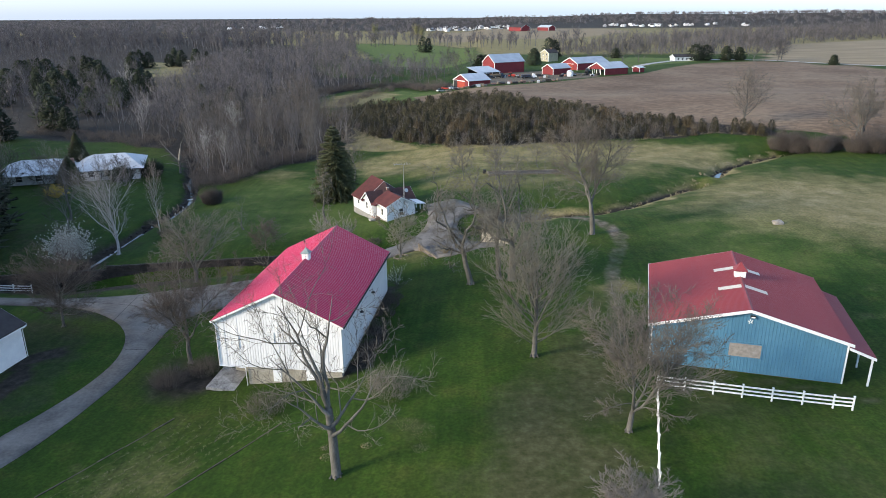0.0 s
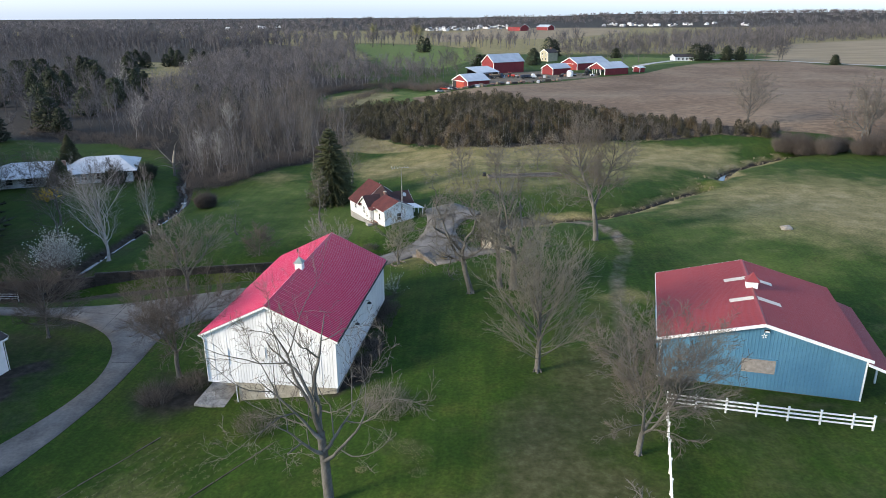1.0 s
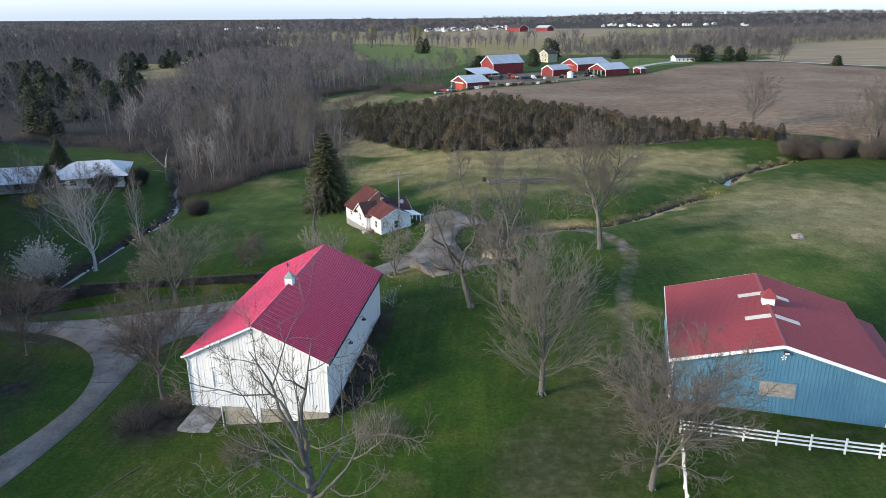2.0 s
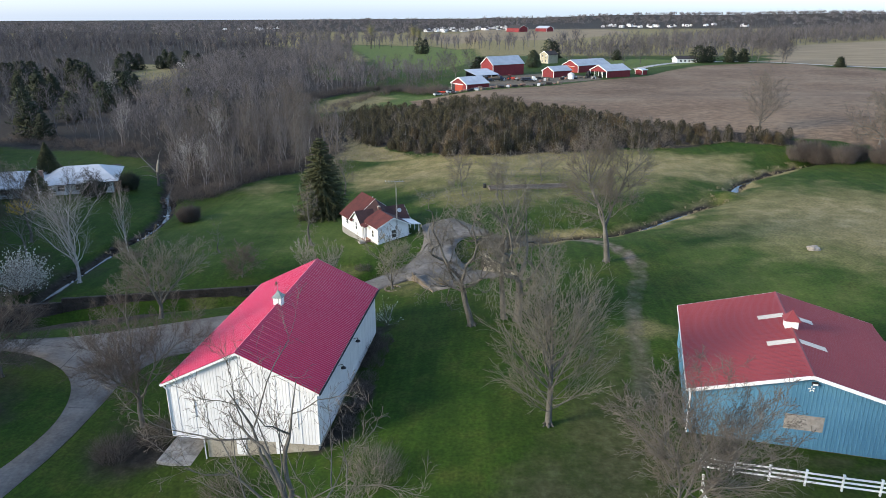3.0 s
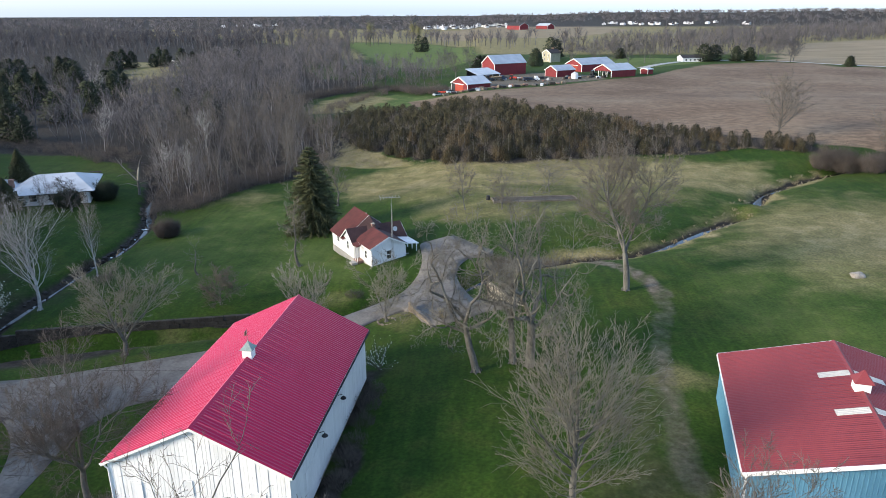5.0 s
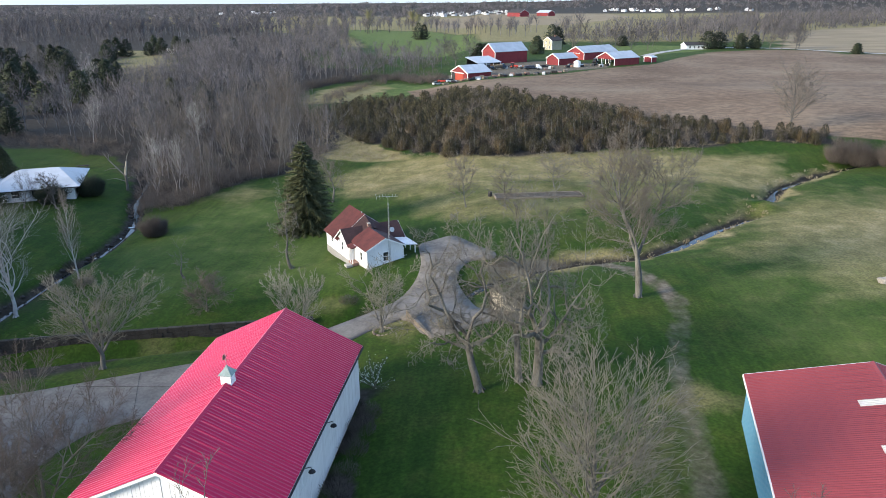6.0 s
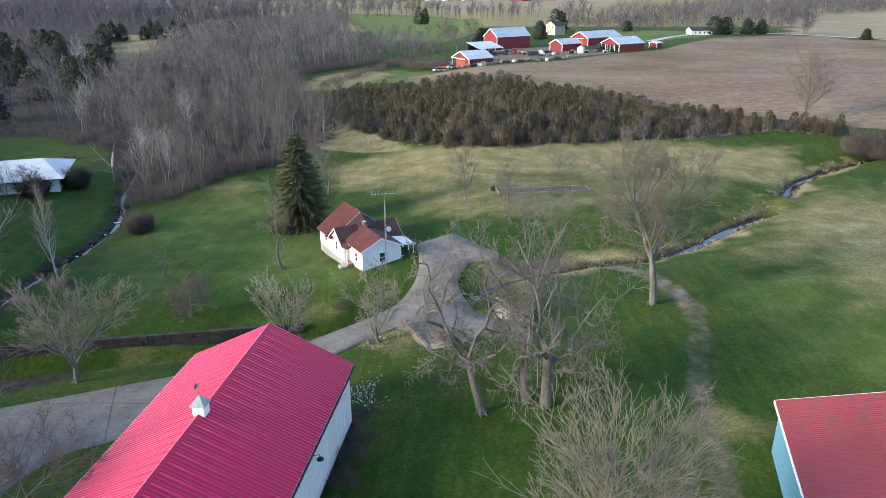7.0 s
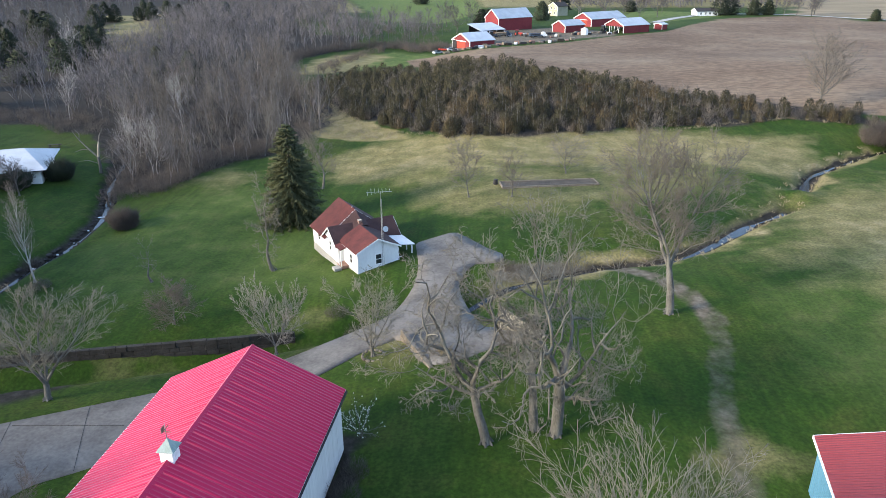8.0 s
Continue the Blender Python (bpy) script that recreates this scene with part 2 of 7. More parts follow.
    litter_shade = ramp(tuft, [(0.32, (0.0140, 0.0122, 0.0100)), (0.52, (0.0290, 0.0252, 0.0208)), (0.70, (0.0510, 0.0460, 0.0375))])
    litter_shade = mix(0.5, litter_shade, ramp(fine, [(0.3, (0.32, 0.32, 0.32)), (0.7, (0.68, 0.68, 0.68))]), "OVERLAY")
    rows = noise_at(1.0, 5, (0.05, 0.8, 1), -8)
    soil = ramp(noise_at(0.02, 6), [(0.34, (0.1051, 0.0722, 0.0486)), (0.5, (0.1432, 0.1018, 0.0699)), (0.68, (0.1860, 0.1436, 0.1018))])
    soil = mix(0.22, soil, ramp(rows, [(0.36, (0.32, 0.32, 0.32)), (0.64, (0.72, 0.70, 0.68))]), "OVERLAY")
    soil = mix(0.5, soil, ramp(noise_at(0.7, 9, (0.6, 1, 1), -8), [(0.38, (0.26, 0.26, 0.26)), (0.64, (0.76, 0.74, 0.70))]), "OVERLAY")
    stubble = ramp(noise_at(0.02, 6, (1, 4, 1)), [(0.3, (0.1472, 0.1190, 0.0745)), (0.7, (0.2645, 0.2076, 0.1320))])
    track = ramp(noise_at(0.9, 6), [(0.32, (0.0600, 0.0509, 0.0352)), (0.5, (0.1120, 0.0950, 0.0704)), (0.70, (0.1720, 0.1498, 0.1162))])
    track = mix(0.5, track, ramp(fine, [(0.3, (0.34, 0.34, 0.34)), (0.7, (0.66, 0.66, 0.66))]), "OVERLAY")
    lush = ramp(mid, [(0.32, (0.0530, 0.0870, 0.0196)), (0.52, (0.0795, 0.1121, 0.0291)), (0.70, (0.1192, 0.1350, 0.0470))])
    lush = mix(0.25, lush, ramp(streak, [(0.36, (0.40, 0.40, 0.42)), (0.62, (0.70, 0.68, 0.62))]), "OVERLAY")
    lush = mix(0.65, lush, ramp(fine, [(0.3, (0.34, 0.34, 0.34)), (0.7, (0.70, 0.68, 0.62))]), "OVERLAY")
    out = mix(weight("lush", wide, 0.7), lawn, lush)
    out = mix(weight("dry", blotch, 0.75), out, dry)
    out = mix(weight("worn", blotch, 0.9), out, worn)
    out = mix(weight("stubble", wide, 0.1), out, stubble)
    out = mix(weight("soil", mid, 0.25), out, soil)
    out = mix(weight("litter_shade", mid, 0.6), out, litter_shade)
    out = mix(weight("track", tuft, 0.4), out, track)
    l.new(out, b.inputs["Base Color"])
    bp = n.new("ShaderNodeBump")
    bp.inputs["Strength"].default_value, bp.inputs["Distance"].default_value = 0.4, 0.08
    l.new(tuft, bp.inputs["Height"])
    b2 = n.new("ShaderNodeBump")
    b2.inputs["Strength"].default_value, b2.inputs["Distance"].default_value = 0.6, 0.05
    l.new(fine, b2.inputs["Height"])
    l.new(bp.outputs[0], b2.inputs["Normal"])
    l.new(b2.outputs[0], b.inputs["Normal"])
    return m


M_GROUND = ground_material()

# ---- building helpers ----
def part(name, bm, material, parent=None, label="", smooth=False):
    """Links a bmesh as one mesh object under a thing or a part."""
    me = bpy.data.meshes.new(name)
    bm.to_mesh(me)
    bm.free()
    me.materials.append(material)
    if smooth:
        me.shade_smooth()
    return placed(name, me, parent, label)


def placed(name, me, parent=None, label="", m=None):
    ob = new(name, me)
    if parent:
        ob.parent = parent
    if m is not None:
        ob.matrix_basis = m
    return tagged(ob, label)


def sheet(name, verts, faces, material, parent=None, label="", smooth=False):
    """A mesh object from arrays of corners and of triangles or quads."""
    me = mesh_of(name, verts, faces, material, smooth)
    return placed(name, me, parent, label)


def mesh_of(name, verts, faces, material, smooth=False):
    verts, faces = np.asarray(verts, np.float32), np.asarray(faces, np.int32)
    me = bpy.data.meshes.new(name)
    me.vertices.add(len(verts))
    me.vertices.foreach_set("co", verts.ravel())
    k = faces.shape[1]
    me.loops.add(faces.size)
    me.loops.foreach_set("vertex_index", faces.ravel())
    me.polygons.add(len(faces))
    me.polygons.foreach_set("loop_start", np.arange(0, faces.size, k, dtype=np.int32))
    me.update(calc_edges=True)
    me.materials.append(material)
    if smooth:
        me.shade_smooth()
    return me


def thing(name, m, label, category, group="", kind=""):
    ob = new(name)
    ob.empty_display_size = 0.3
    ob.matrix_basis = m
    return tagged(ob, label, category, group, kind)


def box(bm, x0, x1, y0, y1, z0, z1):
    """Adds a box to a bmesh."""
    vs = [bm.verts.new(p) for p in ((x0, y0, z0), (x1, y0, z0), (x1, y1, z0), (x0, y1, z0), (x0, y0, z1), (x1, y0, z1), (x1, y1, z1), (x0, y1, z1))]
    for f in ((3, 2, 1, 0), (4, 5, 6, 7), (0, 1, 5, 4), (1, 2, 6, 5), (2, 3, 7, 6), (3, 0, 4, 7)):
        bm.faces.new([vs[i] for i in f])
    return vs


def boxed(x0, x1, y0, y1, z0, z1, bevel=0.0):
    bm = bmesh.new()
    box(bm, x0, x1, y0, y1, z0, z1)
    if bevel:
        bmesh.ops.bevel(bm, geom=bm.edges[:], offset=bevel, segments=1, affect="EDGES")
    return bm


def prism(outline, a, b, axis="y"):
    """A solid that runs from a to b along an axis, with an outline of (u, z) corners."""
    bm = bmesh.new()
    def at(u, z, d):
        return (u, d, z) if axis == "y" else (d, u, z)
    lo, hi = [bm.verts.new(at(u, z, a)) for u, z in outline], [bm.verts.new(at(u, z, b)) for u, z in outline]
    bm.faces.new(lo)
    bm.faces.new(hi[::-1])
    for i in range(len(outline)):
        j = (i + 1) % len(outline)
        bm.faces.new((lo[j], lo[i], hi[i], hi[j]))
    bmesh.ops.recalc_face_normals(bm, faces=bm.faces[:])
    return bm


def rod(points, radii, sides=6):
    """A bent round bar as a bmesh."""
    pts = np.array(points, float)
    tan = np.gradient(pts, axis=0)
    bm, rings = bmesh.new(), []
    for p, d, r in zip(pts, tan, radii):
        d = Vector(d).normalized()
        u = d.orthogonal().normalized()
        if rings:
            u = (last - d * last.dot(d)).normalized()
        last, w = u, d.cross(u)
        rings.append([bm.verts.new(Vector(p) + (u * math.cos(a * 6.2832 / sides) + w * math.sin(a * 6.2832 / sides)) * r) for a in range(sides)])
    for a, b in zip(rings, rings[1:]):
        for i in range(sides):
            bm.faces.new((a[i], a[(i + 1) % sides], b[(i + 1) % sides], b[i]))
    bm.faces.new(rings[0][::-1])
    bm.faces.new(rings[-1])
    return bm


# ---- the lie of the land ----
CREEK = [(120, 196), (74, 170), (68, 166), (57.5, 157), (52, 147.5), (46, 138), (39, 132), (34, 127), (28, 121), (22, 117), (14, 115), (4, 110), (-3, 103), (-9, 101.5), (-18, 100.5), (-27, 98.3), (-37, 95), (-48, 92), (-60, 90), (-80, 88), (-130, 84)]
BROOK = [(-80, 190), (-69, 156), (-65, 148), (-62, 139), (-61, 128), (-62, 119), (-62, 103), (-62, 90)]


def ease(v):
    v = np.clip(v, 0, 1)
    return v * v * (3 - 2 * v)


def line_distance(x, y, pts, closed=False):
    best = np.full(np.shape(x), 1e9)
    for (ax, ay), (bx, by) in zip(pts, pts[1:] + pts[:1] if closed else pts[1:]):
        dx, dy = bx - ax, by - ay
        u = np.clip(((x - ax) * dx + (y - ay) * dy) / (dx * dx + dy * dy), 0, 1)
        best = np.minimum(best, np.hypot(x - ax - u * dx, y - ay - u * dy))
    return best


def hump(x, y, cx, cy, r):
    return np.exp(-((x - cx) ** 2 + (y - cy) ** 2) / (r * r))


def broad_z(x, y):
    """The height of the land without its water courses."""
    z = 0.6 - 4.0 * ease((6 - x) / 36)
    z = z + 0.5 * hump(x, y, -14, 115, 13) + 1.6 * hump(x, y, 54, 100, 22)
    z = z + 2.6 * ease((x - 40) / 60) * ease((y - 150) / 60) * (1 - ease((y - 230) / 120))
    z = z + 2.0 * ease((y - 165) / 40) * (1 - ease((y - 260) / 60)) * (1 - ease((-x - 10) / 40))
    return z


def ground_z(x, y):
    d, e = line_distance(x, y, CREEK), line_distance(x, y, BROOK)
    # a grassed culvert interrupts the creek
    open_creek = 1 - hump(x, y, 49.0, 142.4, 3.2)
    z = broad_z(x, y) - (1.2 * np.exp(-(d / 6.0) ** 2) + 1.1 * np.exp(-(d / 1.5) ** 4)) * open_creek - 1.4 * np.exp(-(e / 9) ** 2) - 1.1 * np.exp(-(e / 1.4) ** 4)
    return z + FAR_HILLS(x, y)


def FAR_HILLS(x, y):
    """Low wooded hills towards the horizon."""
    return 24 * hump(x, y * 0.8, 1150, 1950, 420) + 18 * hump(x, y * 0.8, 620, 2400, 380) + 10 * hump(x, y * 0.8, -300, 2600, 600) + 5 * ease((y - 1500) / 1500)


def here(x, y, lift=0.0):
    return float(ground_z(np.float64(x), np.float64(y))) + lift


def inside(x, y, poly):
    hit = np.zeros(np.shape(x), bool)
    for (ax, ay), (bx, by) in zip(poly, poly[1:] + poly[:1]):
        cross = ((ay > y) != (by > y)) & (x < (bx - ax) * (y - ay) / ((by - ay) or 1e-9) + ax)
        hit ^= cross
    return hit


def field(x, y, poly, soft):
    d = line_distance(x, y, poly, True)
    return ease(0.5 + np.where(inside(x, y, poly), d, -d) / (2 * soft))


def strip(x, y, line, half, soft):
    return 1 - ease((line_distance(x, y, line) - half + soft) / (2 * soft))


PLOUGH = [(-31, 322), (-15, 331), (3, 330), (36, 352), (62, 380), (90, 402), (112, 440), (146, 488), (200, 511), (241, 438), (420, 330), (400, 160), (140, 182), (106, 183), (84, 187), (70, 193), (58, 205), (40, 223), (23, 242), (6, 264), (-14, 282), (-26, 300)]
STUBBLE = [(200, 520), (246, 462), (420, 380), (900, 500), (900, 1050), (485, 900), (300, 760)]
FAR_STUBBLE = [(-90, 1350), (-60, 960), (104, 936), (260, 1300), (250, 1800), (580, 1720), (700, 1850), (200, 2100), (60, 1700)]
THICKET = [(-56, 250), (-34, 212), (-19, 190), (-6, 178), (10, 175.5), (24, 177), (30, 181), (49, 183), (64, 186), (75, 183), (82, 180), (80, 188), (68, 195), (58, 205), (40, 222), (23, 240), (6, 262), (-16, 278), (-42, 282), (-53, 260)]
WOOD = [(-67, 152), (-56, 151), (-51, 163), (-43, 174), (-36, 199), (-37, 214), (-54, 250), (-59, 262), (-70, 282), (-74, 325), (-66, 345), (-58, 362), (-64, 416), (-92, 428), (-124, 510), (-151, 640), (-190, 760), (-260, 900), (-400, 1100), (-1400, 1400), (-1400, 700), (-560, 420), (-330, 215), (-155, 213), (-127, 200), (-109, 200), (-92, 193), (-76, 170)]
CLEARING = [(-166, 345), (-215, 436), (-245, 505), (-283, 564), (-250, 562), (-205, 518), (-163, 381), (-152, 345)]
PASTURE = [(-185, 915), (-127, 743), (-67, 516), (-29, 494), (0, 541), (-9, 744), (-66, 873)]
LANE = [(2, 111.5), (9, 114), (16, 114.2), (19.5, 110), (22, 104.5), (23, 98.5), (21.4, 91), (19.4, 84), (18.3, 78), (17.5, 70), (16.5, 62)]

xs = np.unique(np.concatenate((np.arange(-112, 112, 1.0), np.sign(np.arange(-46, 47)) * (112 + 6 * (1.135 ** np.abs(np.arange(-46, 47)) - 1) / 0.135))))
xs = xs[(np.abs(xs) < 5000)]
ys = np.concatenate((-40 - 12 * (1.4 ** np.arange(11, 0, -1)), np.arange(-40, 24, 4.0), np.arange(24, 200, 1.0), np.arange(200, 560, 4.0), 560 + 8 * (1.09 ** np.arange(0, 46) - 1) / 0.09))
gx, gy = np.meshgrid(xs, ys)
gz = ground_z(gx, gy)
rough = np.array([noise.noise(Vector((a * 0.07, b * 0.07, 0))) for a, b in zip(gx.ravel(), gy.ravel())]).reshape(gx.shape)
wob = np.array([noise.noise(Vector((a * 0.25, b * 0.25, 5))) for a, b in zip(gx.ravel(), gy.ravel())]).reshape(gx.shape)
gz = gz + 0.05 * wob
nx, ny = len(xs), len(ys)
gi = (np.arange(ny - 1)[:, None] * nx + np.arange(nx - 1)[None]).ravel()
ground = sheet("ground", np.stack((gx, gy, gz), -1).reshape(-1, 3), np.stack((gi, gi + 1, gi + nx + 1, gi + nx), -1), M_GROUND, smooth=True)
tagged(ground, "early spring lawn, meadow and ploughed farmland with bare patches", "ground", kind="structure")
qx, qy = gx + 3.5 * wob, gy + 3.5 * rough
zones = {
    "soil": field(gx + wob, gy + wob, PLOUGH, 1.5),
    "stubble": np.maximum(field(gx, gy, STUBBLE, 4), field(gx, gy, FAR_STUBBLE, 10)),
    # beside leaves under shrubs, the 0.4 fields put lawn shade into the colour
    "litter_shade": np.maximum.reduce([field(qx, qy, THICKET, 2.5), field(qx, qy, WOOD, 3) * (1 - field(qx, qy, CLEARING, 5)), 0.85 * hump(qx, qy, -29, 60, 6), 0.7 * hump(qx, qy, -50, 75, 4), 0.46 * field(qx, qy, [(-64, 75), (-48, 73), (-42, 67), (-41, 60), (-44, 50), (-50, 42), (-70, 44)], 3), 0.95 * strip(qx, qy, [(-48.2, 65.5), (-47.4, 55)], 1.5, 0.8), 0.9 * strip(qx, qy, [(-11.3, 58), (-9.9, 80)], 1.3, 0.8), 0.9 * hump(qx, qy, -76, 185, 10), 0.4 * field(qx, qy, [(-100, 84), (-64, 84), (-56, 96), (-56, 108), (-70, 116), (-100, 120)], 4), 0.9 * strip(gx, gy, BROOK, 1.5, 0.7), 0.4 * field(qx, qy, [(-120, 20), (-62, 20), (-62, 60), (-80, 84), (-120, 84)], 5),
                                 0.85 * strip(gx + 0.5 * wob, gy, CREEK[1:11], 1.35, 0.5) * (1 - hump(qx, qy, 49.0, 142.4, 4)), 0.75 * strip(qx, qy, [(-42, 91.5), (-60, 88), (-80, 86)], 3, 2), 0.42 * field(qx, qy, [(74, 172), (110, 160), (110, 180), (82, 184)], 3), 0.8 * ease((gy - 1400) / 300)]),
    "lush": np.maximum.reduce([0.9 * field(qx, qy, PASTURE, 8), 0.95 * field(qx, qy, [(91, 450), (150, 505), (160, 540), (90, 560), (62, 490), (72, 450)], 5), 0.45 * field(qx, qy, [(-60, 128), (-50, 150), (-30, 160), (-14, 128), (-13, 106), (-52, 104)], 9), 0.6 * field(qx, qy, [(-63, 290), (-66, 325), (-38, 352), (-16, 334), (-18, 304), (-46, 290)], 8), 0.42 * field(qx, qy, [(26, 84), (25, 108), (50, 120), (62, 80), (50, 76)], 8), 0.45 * hump(qx, qy, 58, 168, 10)]),
    "dry": np.maximum.reduce([0.5 * field(qx, qy, [(-10, 130), (8, 126), (40, 140), (66, 178), (-26, 180)], 8), 0.72 * ease((gy - 560) / 60) * (1 - field(gx, gy, PASTURE, 8)) * (1 - field(gx, gy, WOOD, 8)), 0.8 * field(qx, qy, CLEARING, 5), 1.0 * field(gx + 2 * wob, gy, [(-60, 262), (-50, 258), (-34, 212), (-19, 188), (-14, 181), (-26, 184), (-37, 189), (-43, 200), (-46, 214), (-57, 242)], 1.5), 0.8 * field(qx, qy, [(-67, 283), (-70, 327), (-52, 344), (-36, 336), (-48, 287)], 6), 0.8 * hump(qx, qy, 66, 118, 34), 0.66 * field(qx, qy, [(-26, 152), (60, 150), (66, 178), (-24, 184), (-34, 172)], 8), 0.85 * strip(qx, qy, CREEK[1:12], 2.2, 1.6) * (1 - hump(qx, qy, 49.0, 142.4, 4)), 0.3 * strip(qx, qy, CREEK[11:17], 6, 3),
                              0.55 * hump(qx, qy, -5, 97, 9), 0.5 * hump(qx, qy, -48, 155, 10), 0.7 * field(qx, qy, [(-110, 260), (-104, 250), (-170, 420), (-175, 420)], 8), 0.35 * hump(qx, qy, -28, 45, 12), 0.4 * hump(qx, qy, 60, 60, 25), 0.5 * hump(qx, qy, 20, 78, 5)]),
    "worn": np.maximum.reduce([0.7 * strip(qx, qy, [(19.5, 56.5), (38, 52.2)], 0.7, 0.6), 0.75 * field(qx, qy, [(-2, 30), (3, 52), (9, 58), (13, 74), (17, 76), (17, 52), (15, 46), (13, 30)], 6), 0.55 * hump(qx, qy, 13.5, 68, 6), 0.5 * hump(qx, qy, 24, 51, 7), 0.45 * hump(qx, qy, 27, 40, 12), 0.5 * hump(qx, qy, -4, 47, 3)]),
    "track": np.maximum.reduce([0.9 * strip(gx, gy, LANE[:6], 1.2, 0.8), 0.62 * strip(gx + 0.5 * wob, gy, LANE[5:9], 1.2, 1.2), 0.58 * strip(gx + wob, gy, LANE[8:], 1.3, 1.4),
                                field(gx, gy, [(-22, 352), (-10, 336), (8, 342), (62, 382), (66, 398), (40, 425), (-6, 395)], 3)]),
}
zones["track"] = zones["track"] * (1 - 0.55 * strip(gx, gy, LANE[3:8], 0.3, 0.5))
for zone, w in zones.items():
    ground.data.attributes.new(zone, "FLOAT", "POINT").data.foreach_set("value", np.clip(w, 0, 1).astype(np.float32).ravel())


# ---- roads and water ----
def outline_sheet(name, poly, material, lift, label, category, step=0.7, skirt=0.35):
    """A paved area: its outline filled with a net that follows the land, with a thin edge."""
    px, py = np.array(poly).T
    ax, ay = np.arange(px.min() - step, px.max() + step, step), np.arange(py.min() - step, py.max() + step, step)
    mx, my = np.meshgrid(ax, ay)
    cx, cy = mx[:-1, :-1] + step / 2, my[:-1, :-1] + step / 2
    keep = inside(cx, cy, poly) & (line_distance(cx, cy, poly, True) > step * 0.75)
    bm = bmesh.new()
    net = {}
    def vert(i, j):
        if (i, j) not in net:
            net[i, j] = bm.verts.new((ax[j], ay[i], 0))
        return net[i, j]
    for i, j in zip(*np.nonzero(keep)):
        bm.faces.new((vert(i, j), vert(i, j + 1), vert(i + 1, j + 1), vert(i + 1, j)))
    rim = [e for e in bm.edges if e.is_boundary]
    # draw the rim of the net out to the true outline
    dense = []
    for (x0, y0), (x1, y1) in zip(poly, poly[1:] + poly[:1]):
        k = max(1, int(math.hypot(x1 - x0, y1 - y0) / (step * 0.5)))
        dense += [(x0 + (x1 - x0) * u / k, y0 + (y1 - y0) * u / k) for u in range(k)]
    dense = np.array(dense)
    for v in {v for e in rim for v in e.verts}:
        near = dense[np.argmin((dense[:, 0] - v.co.x) ** 2 + (dense[:, 1] - v.co.y) ** 2)]
        v.co.x, v.co.y = near
    vs = list(bm.verts)
    vx, vy = np.array([v.co.x for v in vs]), np.array([v.co.y for v in vs])
    zz = np.maximum(ground_z(vx, vy), broad_z(vx, vy) - 0.45)
    for v, z in zip(vs, zz):
        v.co.z = z + lift
    low = bmesh.ops.extrude_edge_only(bm, edges=rim)["geom"]
    for v in low:
        if isinstance(v, bmesh.types.BMVert):
            v.co.z -= skirt + lift
    bmesh.ops.recalc_face_normals(bm, faces=bm.faces[:])
    return tagged(part(name, bm, material, smooth=True), label, category, kind="structure")


def bend(pts, n=6):
    """A smooth line through the points."""
    p = [Vector((*q, 0)) for q in pts]
    p = [p[0] * 2 - p[1]] + p + [p[-1] * 2 - p[-2]]
    out = []
    for a, b, c, d in zip(p, p[1:], p[2:], p[3:]):
        for k in range(n):
            t = k / n
            v = 0.5 * (2 * b + (c - a) * t + (2 * a - 5 * b + 4 * c - d) * t * t + (3 * b - a - 3 * c + d) * t ** 3)
            out.append((v.x, v.y))
    return out + [tuple(pts[-1])]


ROAD = bend([(-44.5, 40), (-42.1, 48.2), (-40.6, 52.5), (-39.2, 58), (-39, 63.5), (-40.7, 69), (-44, 73.3), (-49.2, 76.6), (-55, 78), (-66, 78.7), (-90, 78)], 4) \
    + bend([(-90, 81.6), (-66, 81.4), (-53, 81.5), (-46.7, 82.3), (-40, 85.2), (-32, 89.2), (-26, 92), (-19.6, 95.1), (-16.2, 97.3), (-12, 100), (-9.4, 102.4), (-8, 106.6), (-7.5, 112), (-8.5, 119.8)], 4) \
    + [(-8.2, 120.6), (-3.6, 123.4), (-1.6, 120.4), (0.6, 117.4), (2.9, 115.6), (2.4, 113.8), (0.6, 113.5)] \
    + bend([(-0.8, 113.1), (-2.1, 110.5), (-2.4, 106.5), (-1.2, 101.4), (0.4, 97.6), (2, 97.2)], 4) \
    + [(6.2, 95.6), (5.9, 94.2), (1.6, 93.2), (-0.8, 91.6), (-4.0, 90.3), (-5.8, 91.8), (-7.6, 96.4), (-8.6, 97.0)] \
    + bend([(-11.5, 94.8), (-14.5, 91.5), (-19.5, 87), (-25.5, 82.6), (-31.6, 78.6), (-34.6, 76.4), (-36.4, 72), (-36.2, 66.5), (-36.2, 60), (-36.5, 56), (-37.3, 50.5), (-38.6, 45), (-40.6, 40)], 4)
road = outline_sheet("road", ROAD, M_ASPHALT, 0.07, "cracked pale grey asphalt farm drive with a turning area", "driveway")


